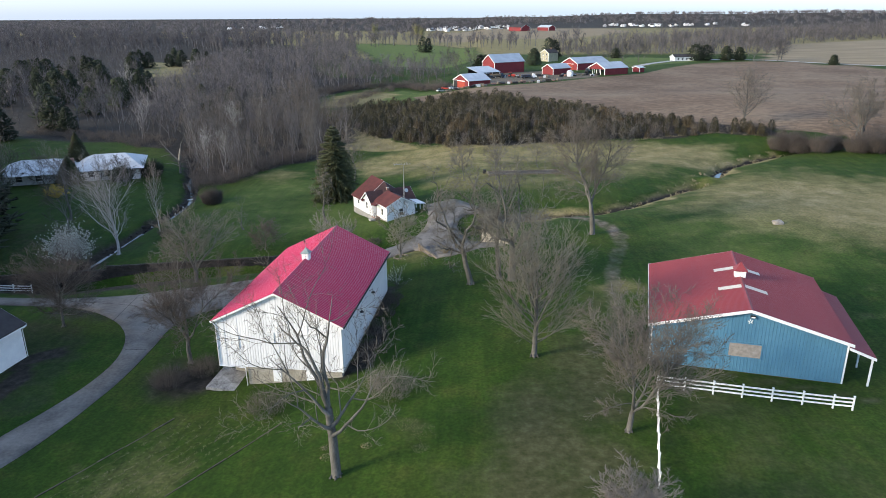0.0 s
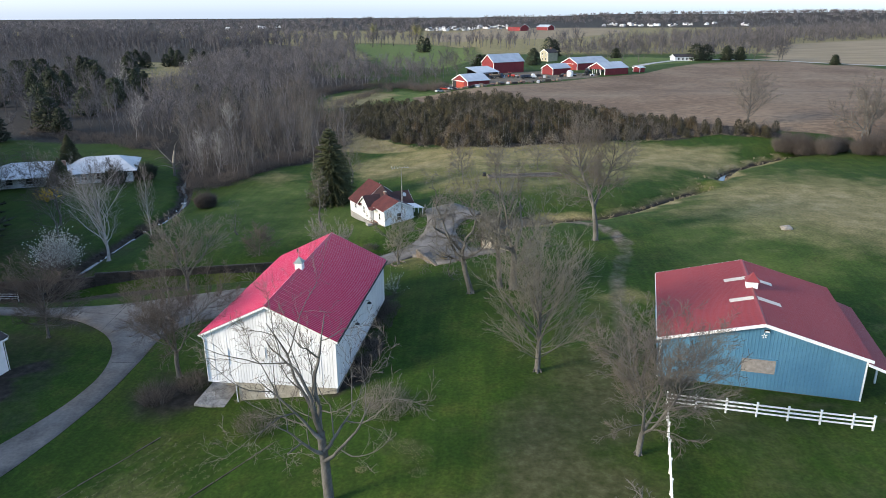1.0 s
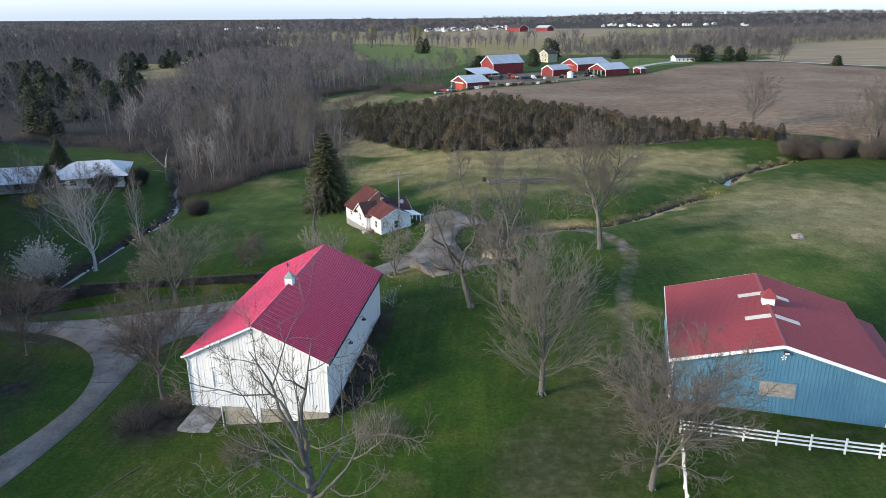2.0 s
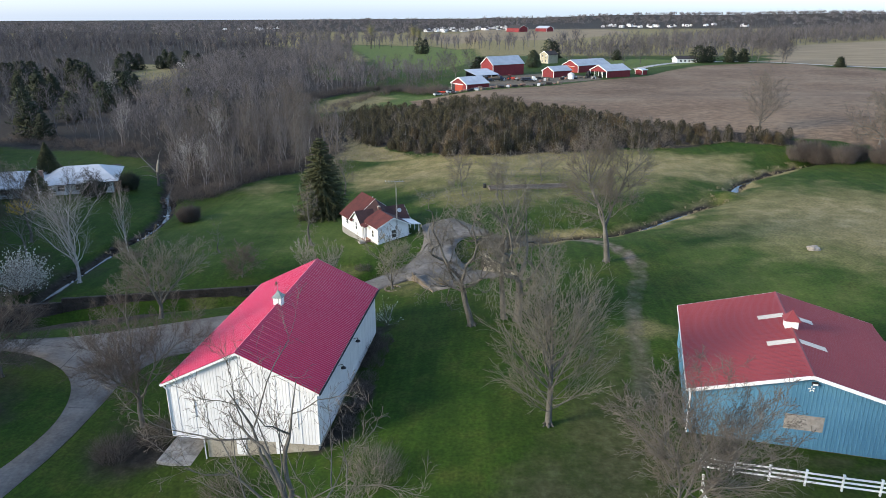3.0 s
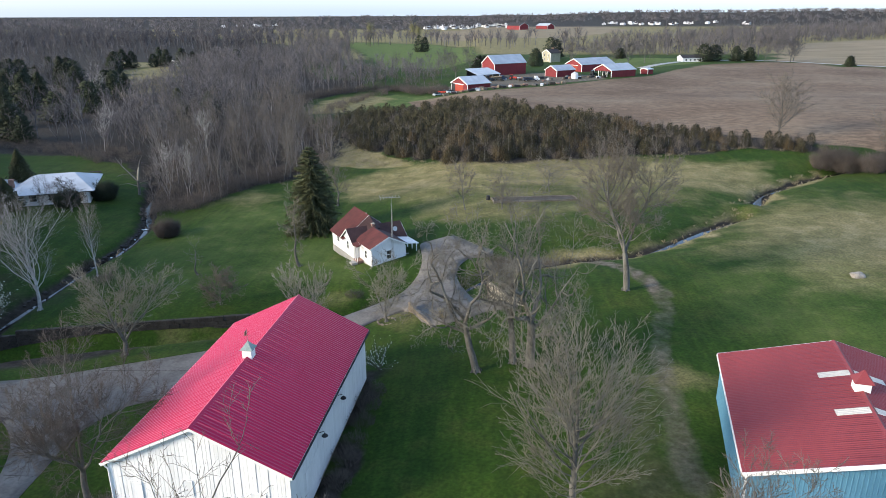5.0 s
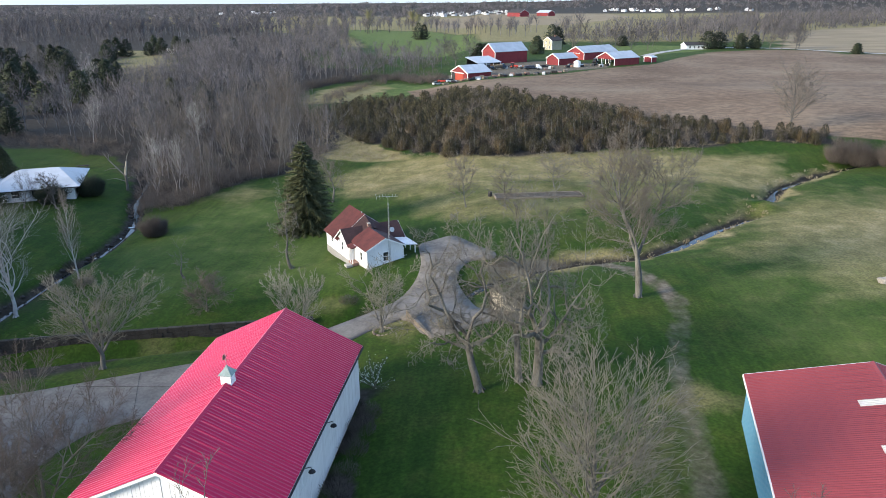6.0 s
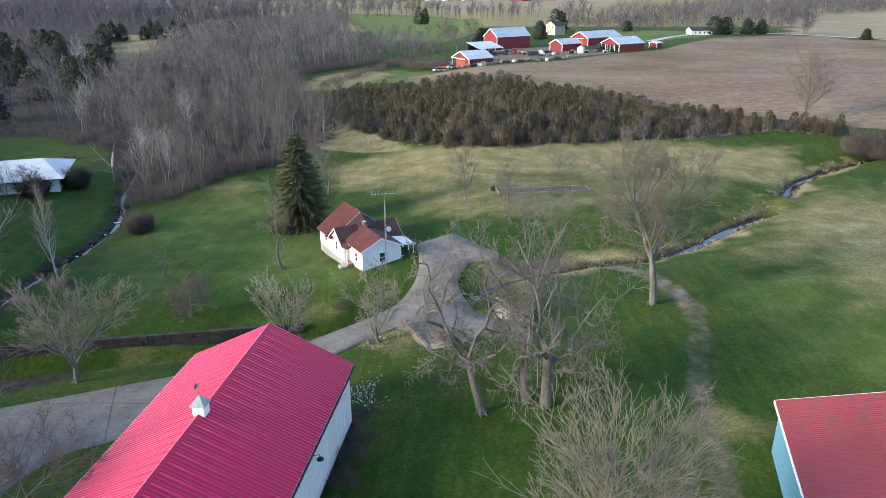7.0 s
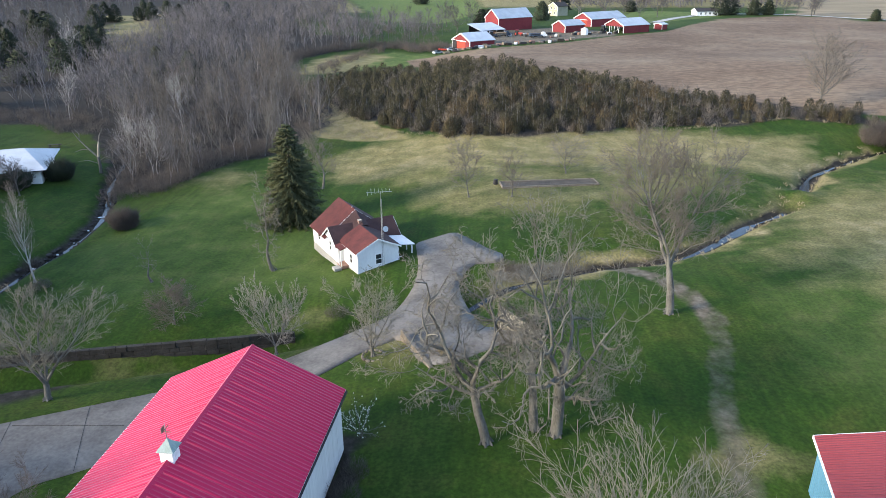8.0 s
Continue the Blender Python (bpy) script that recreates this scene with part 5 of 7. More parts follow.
def aerial():
    x, y = -11.95, 114.0
    t = thing("aerial_mast", pose(x, y, here(x, y), 0, 0, 25), "slender steel television mast with an antenna and dish", "antenna")
    h = 9.6
    for k in range(3):
        a = k * 2.094
        part("mast_leg", rod([(0.14 * math.cos(a), 0.14 * math.sin(a), 0), (0.06 * math.cos(a), 0.06 * math.sin(a), h - 1)], [0.025, 0.02], 5), M_STEEL, t)
    for i in range(14):
        z = 0.5 + i * 0.6
        r = 0.14 - 0.08 * z / h
        part("mast_brace", rod([(r, 0, z), (-r / 2, r * 0.87, z + 0.3), (-r / 2, -r * 0.87, z + 0.6)], [0.012] * 3, 4), M_STEEL, t)
    part("mast_pole", rod([(0, 0, h - 1.4), (0, 0, h)], [0.025, 0.02], 6), M_STEEL, t)
    boom = part("antenna_boom", rod([(-1.6, 0.4, h - 0.1), (1.3, -0.3, h - 0.1)], [0.025, 0.025], 6), M_STEEL, t)
    for i in range(7):
        u = -1.5 + i * 0.45
        w = 1.3 - 0.12 * i
        part("antenna_rod", rod([(u - 0.25 * w, 0.4 - 0.25 * i * 0.1 - w, h - 0.08), (u + 0.25 * w, 0.4 - 0.25 * i * 0.1 + w, h - 0.08)], [0.016, 0.016], 4), M_STEEL, boom)
    part("dish", rod([(0.25, -0.3, 4.9), (0.27, -0.36, 4.92), (0.3, -0.5, 4.98)], [0.08, 0.22, 0.36], 12), M_STEEL, t, "grey satellite dish")


aerial()


# ---- fences ----
def rail_fence(points, label, group):
    """White plank fence: square posts with caps, three rails in each bay."""
    post_bm = boxed(-0.065, 0.065, -0.065, 0.065, -0.3, 1.32, 0.012)
    box(post_bm, -0.085, 0.085, -0.085, 0.085, 1.32, 1.37)
    t = thing("rail_fence", pose(points[0][0], points[0][1], here(*points[0])), label, "fence", group)
    post = None
    o = Vector((points[0][0], points[0][1], here(*points[0])))
    at = [Vector((x, y, here(x, y))) - o for x, y in points]
    for a in at:
        if post is None:
            post = part("post", post_bm, M_TRIM, t)
        else:
            p = placed("post", post.data, t)
            p.location = a
    for a, b in zip(at, at[1:]):
        for z in (0.38, 0.75, 1.12):
            d = b - a
            ln = d.length
            bm = boxed(0.05, ln - 0.05, -0.025, 0.025, -0.075, 0.075, 0.008)
            bm.transform(Matrix.Translation(a + Vector((0, 0, z))) @ d.to_track_quat("X", "Z").to_matrix().to_4x4())
            part("rail", bm, M_TRIM, t)


rail_fence([(18.2, 53.4), (20.55, 52.9), (22.95, 52.4), (25.35, 51.9), (27.75, 51.4), (30.2, 50.95), (32.6, 50.5), (34.15, 50.25)], "white three-rail plank fence beside the blue barn", "paddock fence")
rail_fence([(18.2 - 0.535 * i, 53.4 - 2.43 * i) for i in range(1, 7)], "white three-rail plank fence running across the lawn", "paddock fence")
rail_fence([(-66.4 - 2.4 * i, 90.1 - 0.6 * i) for i in range(6)], "white plank fence beside the far end of the drive", "drive fence")


# ---- the low building at the drive loop and the long house beyond the brook ----
def garage():
    t = thing("garage", pose(-49.6, 63.8, -3.4, 0, 0, -7), "white-walled garage with dark shingle roof", "garage")
    gable_block(t, -9.0, 0.0, -9.0, 0.0, -0.3, 4.1, 6.6, "y", M_TRIM, M_SLATE, 0.45, "dark shingle roof")
    part("gutter", boxed(0.46, 0.58, -9.3, 0.3, 3.75, 3.87, 0.02), M_TRIM, t)
    part("downspout", rod([(0.5, 0.2, 3.7), (0.06, 0.1, 3.4), (0.06, 0.1, 0)], [0.045] * 3, 6), M_TRIM, t)


garage()


def long_house():
    t = thing("ranch_house", pose(-84.3, 151.6, -3.1, 0, 0, 22), "long low white house with a pale hipped roof", "house")
    part("wall", boxed(-24, 5, 0.6, 14.5, -2.0, 2.3), M_WHITE, t)
    bm = bmesh.new()
    for x0, x1, y0, y1, r in ((-25.2, -9, -1.4, 15.5, 4.3), (-9.6, 6.2, -0.6, 16.0, 4.6)):
        lo = [bm.verts.new(p) for p in ((x0, y0, 2.15), (x1, y0, 2.15), (x1, y1, 2.15), (x0, y1, 2.15))]
        c = (y0 + y1) / 2
        hi = [bm.verts.new((x0 + 4.5, c, r)), bm.verts.new((x1 - 4.5, c, r))]
        bm.faces.new(lo[::-1])
        for f in ((lo[0], lo[1], hi[1], hi[0]), (lo[1], lo[2], hi[1]), (lo[2], lo[3], hi[0], hi[1]), (lo[3], lo[0], hi[0])):
            bm.faces.new(f)
    part("roof", bm, M_PALE_ROOF, t, "pale grey hipped roof")
    part("fascia", boxed(-9.6, 6.2, -0.68, -0.6, 1.98, 2.16), M_DARK, t)
    for x in (-21, -17, -12, -6, -2.5, 1.5):
        window(t, x, x + 1.3, 0.6, 0.5, 1.7)
    part("chimney", boxed(-10.2, -9.3, 5, 6, 2.6, 4.4, 0.02), M_BRICK, t)


long_house()


# ---- loose things on the lawn ----
def boulder(x, y, size, seed, label, flat=0.5):
    bm = bmesh.new()
    bmesh.ops.create_icosphere(bm, subdivisions=3, radius=1)
    for v in bm.verts:
        k = 1 + 0.28 * noise.noise(v.co * 1.3 + Vector((seed, 0, 0))) + 0.10 * noise.noise(v.co * 4 + Vector((seed, 3, 0)))
        v.co = Vector((v.co.x * size * k, v.co.y * size * 0.7 * k, v.co.z * size * flat * k))
    ob = part("boulder", bm, M_ROCK, smooth=False)
    ob.location = (x, y, here(x, y) + size * flat * 0.35)
    tagged(ob, label, "rock")


boulder(47.8, 102.3, 0.9, 3, "large pale boulder lying on the meadow", 0.55)


def edging(points, label):
    """A low line of weathered timbers, end to end, let into the lawn."""
    t = thing("garden_edging", pose(*points[0], here(*points[0])), label, "edging", "terrace edging")
    o = Vector((*points[0], here(*points[0])))
    (x0, y0), (x1, y1) = points
    n = max(2, int(math.hypot(x1 - x0, y1 - y0) / 2.4))
    rng = random.Random(int(x0 * 7))
    for i in range(n):
        a, b = [Vector((x0 + (x1 - x0) * u, y0 + (y1 - y0) * u, here(x0 + (x1 - x0) * u, y0 + (y1 - y0) * u))) - o for u in ((i + 0.02) / n, (i + 0.98) / n)]
        bm = boxed(0, (b - a).length, -0.06, 0.06, -0.14, 0.06, 0.02)
        bm.transform(Matrix.Translation(a + Vector((0, rng.uniform(-0.05, 0.05), rng.uniform(-0.04, 0.03)))) @ (b - a).to_track_quat("X", "Z").to_matrix().to_4x4())
        part("timber", bm, M_LITTER, t)


edging([(-33.8, 40.2), (-27.3, 52.1)], "line of weathered timber edging across the lawn")
edging([(-23.1, 40.4), (-16.1, 49.9)], "second line of weathered timber edging across the lawn")


def garden_bed():
    x, y = 3.2, 141.2
    t = thing("garden_bed", pose(x, y, here(x, y), 0, 0, 9), "long raised garden bed edged with grey timber", "garden bed")
    part("soil", boxed(0.1, 15.5, 0.1, 3.0, -0.6, 0.22), M_LITTER, t, "bare soil")
    for a in ((0, 15.6, 0, 0.14), (0, 15.6, 2.96, 3.1), (0, 0.14, 0.14, 2.96), (15.46, 15.6, 0.14, 2.96)):
        part("bed_board", boxed(a[0], a[1], a[2], a[3], -0.6, 0.36, 0.01), M_TIMBER, t)
    part("barrel", rod([(-0.6, 2.9, -0.5), (-0.6, 2.9, 0.1), (-0.6, 2.9, 0.75)], [0.32, 0.38, 0.32], 12), M_DARK, t, "dark barrel")


garden_bed()


def brook_rocks():
    """Dark stones lining the brook, and short sills of white water."""
    rng = random.Random(17)
    line = bend(BROOK[1:7], 14)
    for i, ((ax, ay), (bx, by)) in enumerate(zip(line, line[1:])):
        l = math.hypot(bx - ax, by - ay)
        for s in (-1, 1):
            if rng.random() < 0.62:
                o = s * rng.uniform(0.75, 1.25)
                x, y = ax - (by - ay) / l * o, ay + (bx - ax) / l * o
                k = rng.uniform(0.28, 0.6)
                bm = bmesh.new()
                bmesh.ops.create_icosphere(bm, subdivisions=1, radius=1)
                for v in bm.verts:
                    v.co = Vector((v.co.x * k, v.co.y * k * 0.8, v.co.z * k * 0.6)) * rng.uniform(0.8, 1.15)
                ob = part("stone", bm, M_WET_STONE)
                ob.location = (x, y, here(x, y) + k * 0.2)
                tagged(ob, "dark wet stone on the brook's bank", "rock", "brook stones")
    z = float(broad_z(np.float64(-62), np.float64(130))) - 2.5 + 0.2
    for x, y, a in ((-62.2, 131.0, 8), (-62.6, 136.2, -6), (-62.0, 126.4, 12), (-63.2, 142.4, 20), (-62.4, 121.5, 0)):
        ob = part("riffle", boxed(-0.6, 0.6, -0.12, 0.12, -0.15, 0.03, 0.02), M_RIFFLE)
        ob.matrix_basis = pose(x, y, z, 0, 0, a)
        tagged(ob, "short sill of white water across the brook", "water", kind="structure")


brook_rocks()


def tree_ring():
    x, y = -10.2, 93.6
    t = thing("stone_ring", pose(x, y, here(x, y)), "ring of field stones round a small tree", "stones")
    rng = random.Random(5)
    for i in range(13):
        a = i * 0.4833
        bm = bmesh.new()
        bmesh.ops.create_icosphere(bm, subdivisions=1, radius=1)
        sx, sy, sz = rng.uniform(0.2, 0.3), rng.uniform(0.14, 0.2), rng.uniform(0.12, 0.18)
        for v in bm.verts:
            v.co = Vector((v.co.x * sx, v.co.y * sy, v.co.z * sz)) * rng.uniform(0.85, 1.1)
        bm.transform(pose(1.05 * math.cos(a), 1.05 * math.sin(a), 0.08, 0, 0, math.degrees(a) + 90))
        part("stone", bm, M_TIMBER, t)


tree_ring()


# ---- bridge and creek walls by the drive ----
def block_wall(name, a, b, z0, z1, thick, label, category, cols, rows, material, seed, kind="structure"):
    """A wall of separate rough blocks from a to b."""
    t = thing(name, pose(a[0], a[1], 0, 0, 0, math.degrees(math.atan2(b[1] - a[1], b[0] - a[0]))), label, category, kind=kind)
    ln = math.hypot(b[0] - a[0], b[1] - a[1])
    rng = random.Random(seed)
    for r in range(rows):
        h0, h1 = z0 + (z1 - z0) * r / rows, z0 + (z1 - z0) * (r + 1) / rows
        x = 0.0
        while x < ln - 0.05:
            w = min(ln / cols * rng.uniform(0.7, 1.3), ln - x)
            d = rng.uniform(-0.05, 0.05)
            bm = boxed(x + 0.015, x + w - 0.015, -thick / 2 + d, thick / 2 + d, h0 + 0.012, h1 - 0.008 + rng.uniform(0, 0.05) * (r == rows - 1), 0.03)
            part("block", bm, material, t)
            x += w


block_wall("creek_wall", (-74, 89.0), (-56, 93.2), -5.9, -3.85, 0.5, "low dark stone wall along the creek", "wall", 14, 3, M_WET_STONE, 8)
block_wall("creek_wall", (-56, 93.2), (-20, 101.4), -5.6, -3.3, 0.5, "dark mossy stone wall along the creek", "wall", 26, 4, M_WET_STONE, 3)
block_wall("bridge_wall", (-7.8, 97.0), (-4.4, 90.2), -2.6, -0.1, 0.4, "rubble parapet of the drive bridge", "wall", 9, 4, M_TIMBER, 4)
block_wall("bridge_wall", (-4.2, 90.1), (0.2, 91.9), -2.0, -0.22, 0.35, "pale concrete edge of the drive bridge", "wall", 3, 1, M_CONCRETE, 6)


def wing_wall():
    """A tan plank wing wall that falls away from the bridge."""
    t = thing("wing_wall", pose(1.9, 96.6, 0, 0, 0, math.degrees(math.atan2(-2.0, 4.2))), "tan plank wing wall beside the bridge", "wall", kind="structure")
    for i in range(13):
        a, b = 0.36 * i, 0.36 * (i + 1) - 0.02
        part("plank", prism([(a, -1.6), (b, -1.6), (b, 2.9 - 0.46 * b), (a, 2.9 - 0.46 * a)], -0.06 + 0.02 * (i % 3), 0.06 + 0.02 * (i % 3), "y"), M_STONE, t)
    part("post", boxed(-0.2, 0.0, -0.12, 0.14, -1.6, 3.15, 0.02), M_TIMBER, t)


wing_wall()


def drive_joints():
    """Open joints between the slabs of the drive."""
    for (ax, ay), (bx, by) in (((-44.6, 73.4), (-45.4, 82.4)), ((-37.5, 75.2), (-40.8, 84.6)), ((-31.8, 78.7), (-35.2, 87.4)), ((-26.2, 82.4), (-29.4, 90.2)), ((-21.0, 86.0), (-24.2, 92.6)), ((-16.8, 89.6), (-19.8, 94.8)), ((-40.4, 84.2), (-30.6, 84.6)), ((-54.0, 80.0), (-44.8, 78.6)), ((-2.2, 108), (-7.4, 109.5)), ((-0.4, 114.6), (-7.6, 116)), ((-36.6, 66), (-39.2, 66))):
        p = [(ax + (bx - ax) * u, ay + (by - ay) * u) for u in np.linspace(0, 1, 9)]
        part("joint", rod([(x, y, here(x, y) + 0.075) for x, y in p], [0.022] * 9, 4), M_WET_STONE, road)


drive_joints()


def junk_pile():
    t = thing("branch_pile", pose(-3.6, 92.6, here(-3.6, 92.6)), "pile of dead branches at the bridge edge", "brush pile")
    V, F = shrub_mesh(91, 1.0, 4.0, 420, 0.016, flare=1.25)
    placed("branches", mesh_of("branches", V, F, M_REED, True), t)




# ---- conifers, shrubs and woods ----
def spiky(rng, n, profile, length, r, up):
    """Tufts of needles over a crown: profile(u) is its half width at height share u."""
    u = rng.uniform(0, 1, n) ** 1.15
    a = rng.uniform(0, 6.283, n)
    rad = np.array([profile(v) for v in u]) * rng.uniform(0.45, 1.06, n)
    out = np.stack((np.cos(a), np.sin(a), np.zeros(n)), 1)
    return u, rad, out


def conifer_mesh(seed, h, w, n, tuft, r, up, power=1.0, low=0.04, ragged=0.22):
    rng = np.random.default_rng(seed)
    lobes = 1 + ragged * np.array([noise.noise(Vector((k * 0.9, seed, 0))) for k in range(40)])
    def profile(v):
        return w * 0.5 * max(0.03, (1 - v) ** power) * min(1, 0.55 + v * 5) * lobes[int(v * 39)]
    u, rad, out = spiky(rng, n, profile, tuft, r, up)
    p = out * rad[:, None] + np.array((0, 0, 1.0)) * ((low + (1 - low) * u) * h)[:, None]
    d = unit(out * (0.8 + 0.3 * rng.normal(size=(n, 1))) + np.array((0, 0, 1.0)) * up + rng.normal(0, 0.35, (n, 3)))
    t = tuft * rng.uniform(0.6, 1.4, n) * (0.5 + 0.5 * (1 - u))
    return cones(p - d * t[:, None] * 0.4, p + d * t[:, None] * 0.6, r * rng.uniform(0.7, 1.3, n))


def conifer(x, y, seed, label, h, w, n=2600, tuft=1.0, r=0.13, up=-0.15, material=None, name="conifer", power=0.85, ragged=0.3):
    t = thing(name, pose(x, y, here(x, y) - 0.05), label, "conifer tree")
    placed("trunk", mesh_of("trunk", *tubes(np.array([[(0, 0, -0.3), (0, 0, h * 0.5), (0, 0, h * 0.97)]], float), [h * 0.016], [0.02], 7), M_BARK, True), t)
    placed("crown", mesh_of("crown", *conifer_mesh(seed, h, w, n, tuft, r, up, power, ragged=ragged), material or M_NEEDLE, True), t, "dark needled branches")
    return t


def spruce(x, y, h, w, label):
    """A big spruce: whorls of drooping boughs, each hung with needle tufts."""
    rng = np.random.default_rng(7)
    t = thing("spruce", pose(x, y, here(x, y) - 0.05), label, "conifer tree")
    placed("trunk", mesh_of("trunk", *tubes(np.array([[(0, 0, -0.3), (0, 0, h * 0.5), (0, 0, h)]], float), [0.26], [0.03], 8), M_BARK, True), t)
    P = []
    for i in range(46):
        u = min(0.985, max(0.02, 0.03 + 0.96 * i / 46 + rng.normal(0, 0.012)))
        for k in range(9):
            a = k * 0.698 + i * 0.45 + rng.normal(0, 0.15)
            ln = w * 0.5 * (1 - u) ** 0.66 * rng.uniform(0.7, 1.15) + 0.15
            d = np.array((math.cos(a), math.sin(a), 0.12 - 0.1 * (1 - u)))
            P.append(shoots(rng, np.array([[0, 0, u * h]]), d[None], np.array([ln]), -0.10 + 0.1 * u, 4, 0.05)[0])
    P = np.array(P)
    L = np.linalg.norm(P[:, -1] - P[:, 0], axis=1)
    Q, ln = sprout(rng, P, 26, np.maximum(L * 0.26, 0.36), (0.5, 1.2), -0.05, 1, 0.1, 0.1)
    bough = tubes(P, np.full(len(P), 0.035), np.full(len(P), 0.01), 3)
    tuft = cones(Q[:, 0], Q[:, 1] + np.array((0, 0, -0.08)), np.full(len(Q), 0.10))
    placed("crown", mesh_of("crown", *joined((bough, tuft)), M_NEEDLE, True), t, "drooping dark green boughs")


spruce(-28.7, 135.3, 15.4, 11.0, "tall dark green spruce behind the cottage")


def shrub_mesh(seed, h, w, n, r, up=0.8, flare=1.0):
    """A dome of many rising twigs from one root."""
    rng = np.random.default_rng(seed)
    stems = max(5, n // 14)
    a, e = rng.uniform(0, 6.283, stems), rng.uniform(0.15, 1.15, stems) * flare
    d = np.stack((np.cos(a) * np.sin(e), np.sin(a) * np.sin(e), np.cos(e)), 1)
    ln = np.sqrt((np.sin(e) * w * 0.5) ** 2 + (np.cos(e) * h) ** 2) * rng.uniform(0.7, 1.05, stems)
    P = shoots(rng, np.zeros((stems, 3)) + rng.normal(0, 0.1, (stems, 3)) * (1, 1, 0), d, ln, 0.03, 3, 0.12)
    Q, _ = sprout(rng, P, 12, ln * 0.36, (0.3, 0.9), 0.08 * up, 1, 0.1, 0.3)
    return joined((tubes(P, np.full(stems, r * 1.6), np.full(stems, r * 0.7), 3), cones(Q[:, 0], Q[:, 1], np.full(len(Q), r))))


def tuft_bush(seed, h, w, n, r):
    """A dense leafless bush: many fine rising twigs from a spread of roots."""
    rng = np.random.default_rng(seed)
    a, q = rng.uniform(0, 6.283, n), np.sqrt(rng.uniform(0, 1, n))
    out = np.stack((np.cos(a), np.sin(a), np.zeros(n)), 1)
    z = h * rng.uniform(0.0, 0.64, n) * (1 - 0.4 * q * q)
    p = out * (q * w * (0.25 + 0.2 * z / h))[:, None] + np.array((0, 0, 1.0)) * z[:, None]
    d = unit(out * (0.15 + 0.55 * q)[:, None] + np.array((0, 0, 1.0)) + rng.normal(0, 0.28, (n, 3)))
    lump = 1 + 0.45 * np.array([noise.noise(Vector((v[0] * 1.7, v[1] * 1.7, seed * 0.37))) for v in p])
    ln = h * rng.uniform(0.18, 0.56, n) * (1.15 - 0.35 * q) * lump
    return cones(p, p + d * ln[:, None], np.full(n, r))


def shrub(x, y, seed, label, h, w, material, n=700, r=0.014, name="shrub", leaves=None, leaf_label="", flare=1.0):
    t = thing(name, pose(x, y, here(x, y)), label, "shrub")
    V, F = shrub_mesh(seed, h, w, n, r, flare=flare) if leaves else tuft_bush(seed, h, w * flare, int(n * 1.1), r)
    placed("crown", mesh_of("crown", V, F, material, True), t)
    if leaves:
        rng = np.random.default_rng(seed)
        tips = V[rng.choice(len(V), min(len(V), n * 2), replace=False)]
        tips = tips[tips[:, 2] > h * 0.25]
        d = unit(rng.normal(0, 1, tips.shape))
        placed("blossom", mesh_of("blossom", *cones(tips - d * 0.013 * h, tips + d * 0.016 * h, np.full(len(tips), 0.012 * h + 0.008)), leaves), t, leaf_label)
    return t


shrub(-64.4, 97.9, 41, "pale blossoming shrub tree on the brook bank", 6.6, 7.8, M_SHRUB, 2600, 0.016, "flowering_tree", M_BLOSSOM, "cream-white blossom", 1.0)
shrub(-9.3, 81.4, 42, "white-flowering magnolia bush at the barn corner", 3.4, 3.4, M_SHRUB, 240, 0.012, "magnolia", M_BLOSSOM, "white flowers")
shrub(-88.3, 134.0, 43, "bright yellow forsythia bush beside the long house", 3.0, 6.5, M_YELLOW, 900, 0.03, "forsythia", M_YELLOW, "yellow flowers")
shrub(-54.6, 133.6, 44, "rounded brown bush on the brook bank", 3.8, 6.4, M_TWIG_RED, 2600, 0.028)
shrub(-30.6, 58.4, 45, "tangled brown bush below the barn", 2.4, 6.0, M_TWIG_RED, 900, 0.013)
shrub(-27.8, 61.0, 46, "dense brown thicket beside the barn wall", 2.2, 5.5, M_TWIG_RED, 900, 0.013)
for i in range(7):
    shrub(-10.2 + 0.19 * i, 60.5 + 2.7 * i, 300 + i, "low dark brush along the barn wall", 1.1 + 0.4 * (i % 3), 3.4, M_TWIG_RED, 420, 0.012, flare=1.1)
shrub(-18.3, 52.0, 47, "low bare bush in front of the barn", 2.6, 5.5, M_TWIG_RED, 700, 0.012)
shrub(-6.5, 52.7, 48, "bare rounded bush under the tall tree", 3.2, 6.0, M_TWIG, 1100, 0.009, flare=1.15)
shrub(-62.5, 121.5, 51, "low brown bush beside the brook", 2.0, 5.0, M_TWIG_RED, 600, 0.015)
shrub(-55.0, 112.0, 52, "low brown bush on the brook bank", 1.6, 4.5, M_TWIG_RED, 500, 0.015)
shrub(-78.6, 157.5, 53, "rounded dark evergreen bush beside the long house", 4.4, 7.5, M_DARK_EVERGREEN, 2600, 0.05)
shrub(-82.5, 150.5, 54, "dark evergreen bush against the long house", 4.0, 8.0, M_DARK_EVERGREEN, 2600, 0.05)
shrub(-13.0, 101.0, 55, "dead brush on the creek bank", 1.6, 5.0, M_TWIG_RED, 600, 0.012)
shrub(3.4, 112.2, 56, "dark tangle of brush on the creek bank", 1.5, 5.0, M_TWIG_RED, 700, 0.012)
shrub(12.0, 114.5, 57, "brown brush along the creek", 1.6, 6.0, M_TWIG_RED, 700, 0.012)
shrub(-16.0, 104.2, 58, "dead brush below the cottage", 1.2, 4.0, M_TWIG_RED, 500, 0.012)
for i in range(14):
    shrub(76 + 2.6 * i + 1.5 * math.sin(i * 2.1), 173.5 - 0.75 * i + 2.5 * math.sin(i * 1.7), 60 + i, "brown leafless hedge bush at the field edge", 5.2 + 0.9 * math.sin(i), 7.5, M_TWIG_RED, 1500, 0.026, "hedge_bush", flare=1.15)
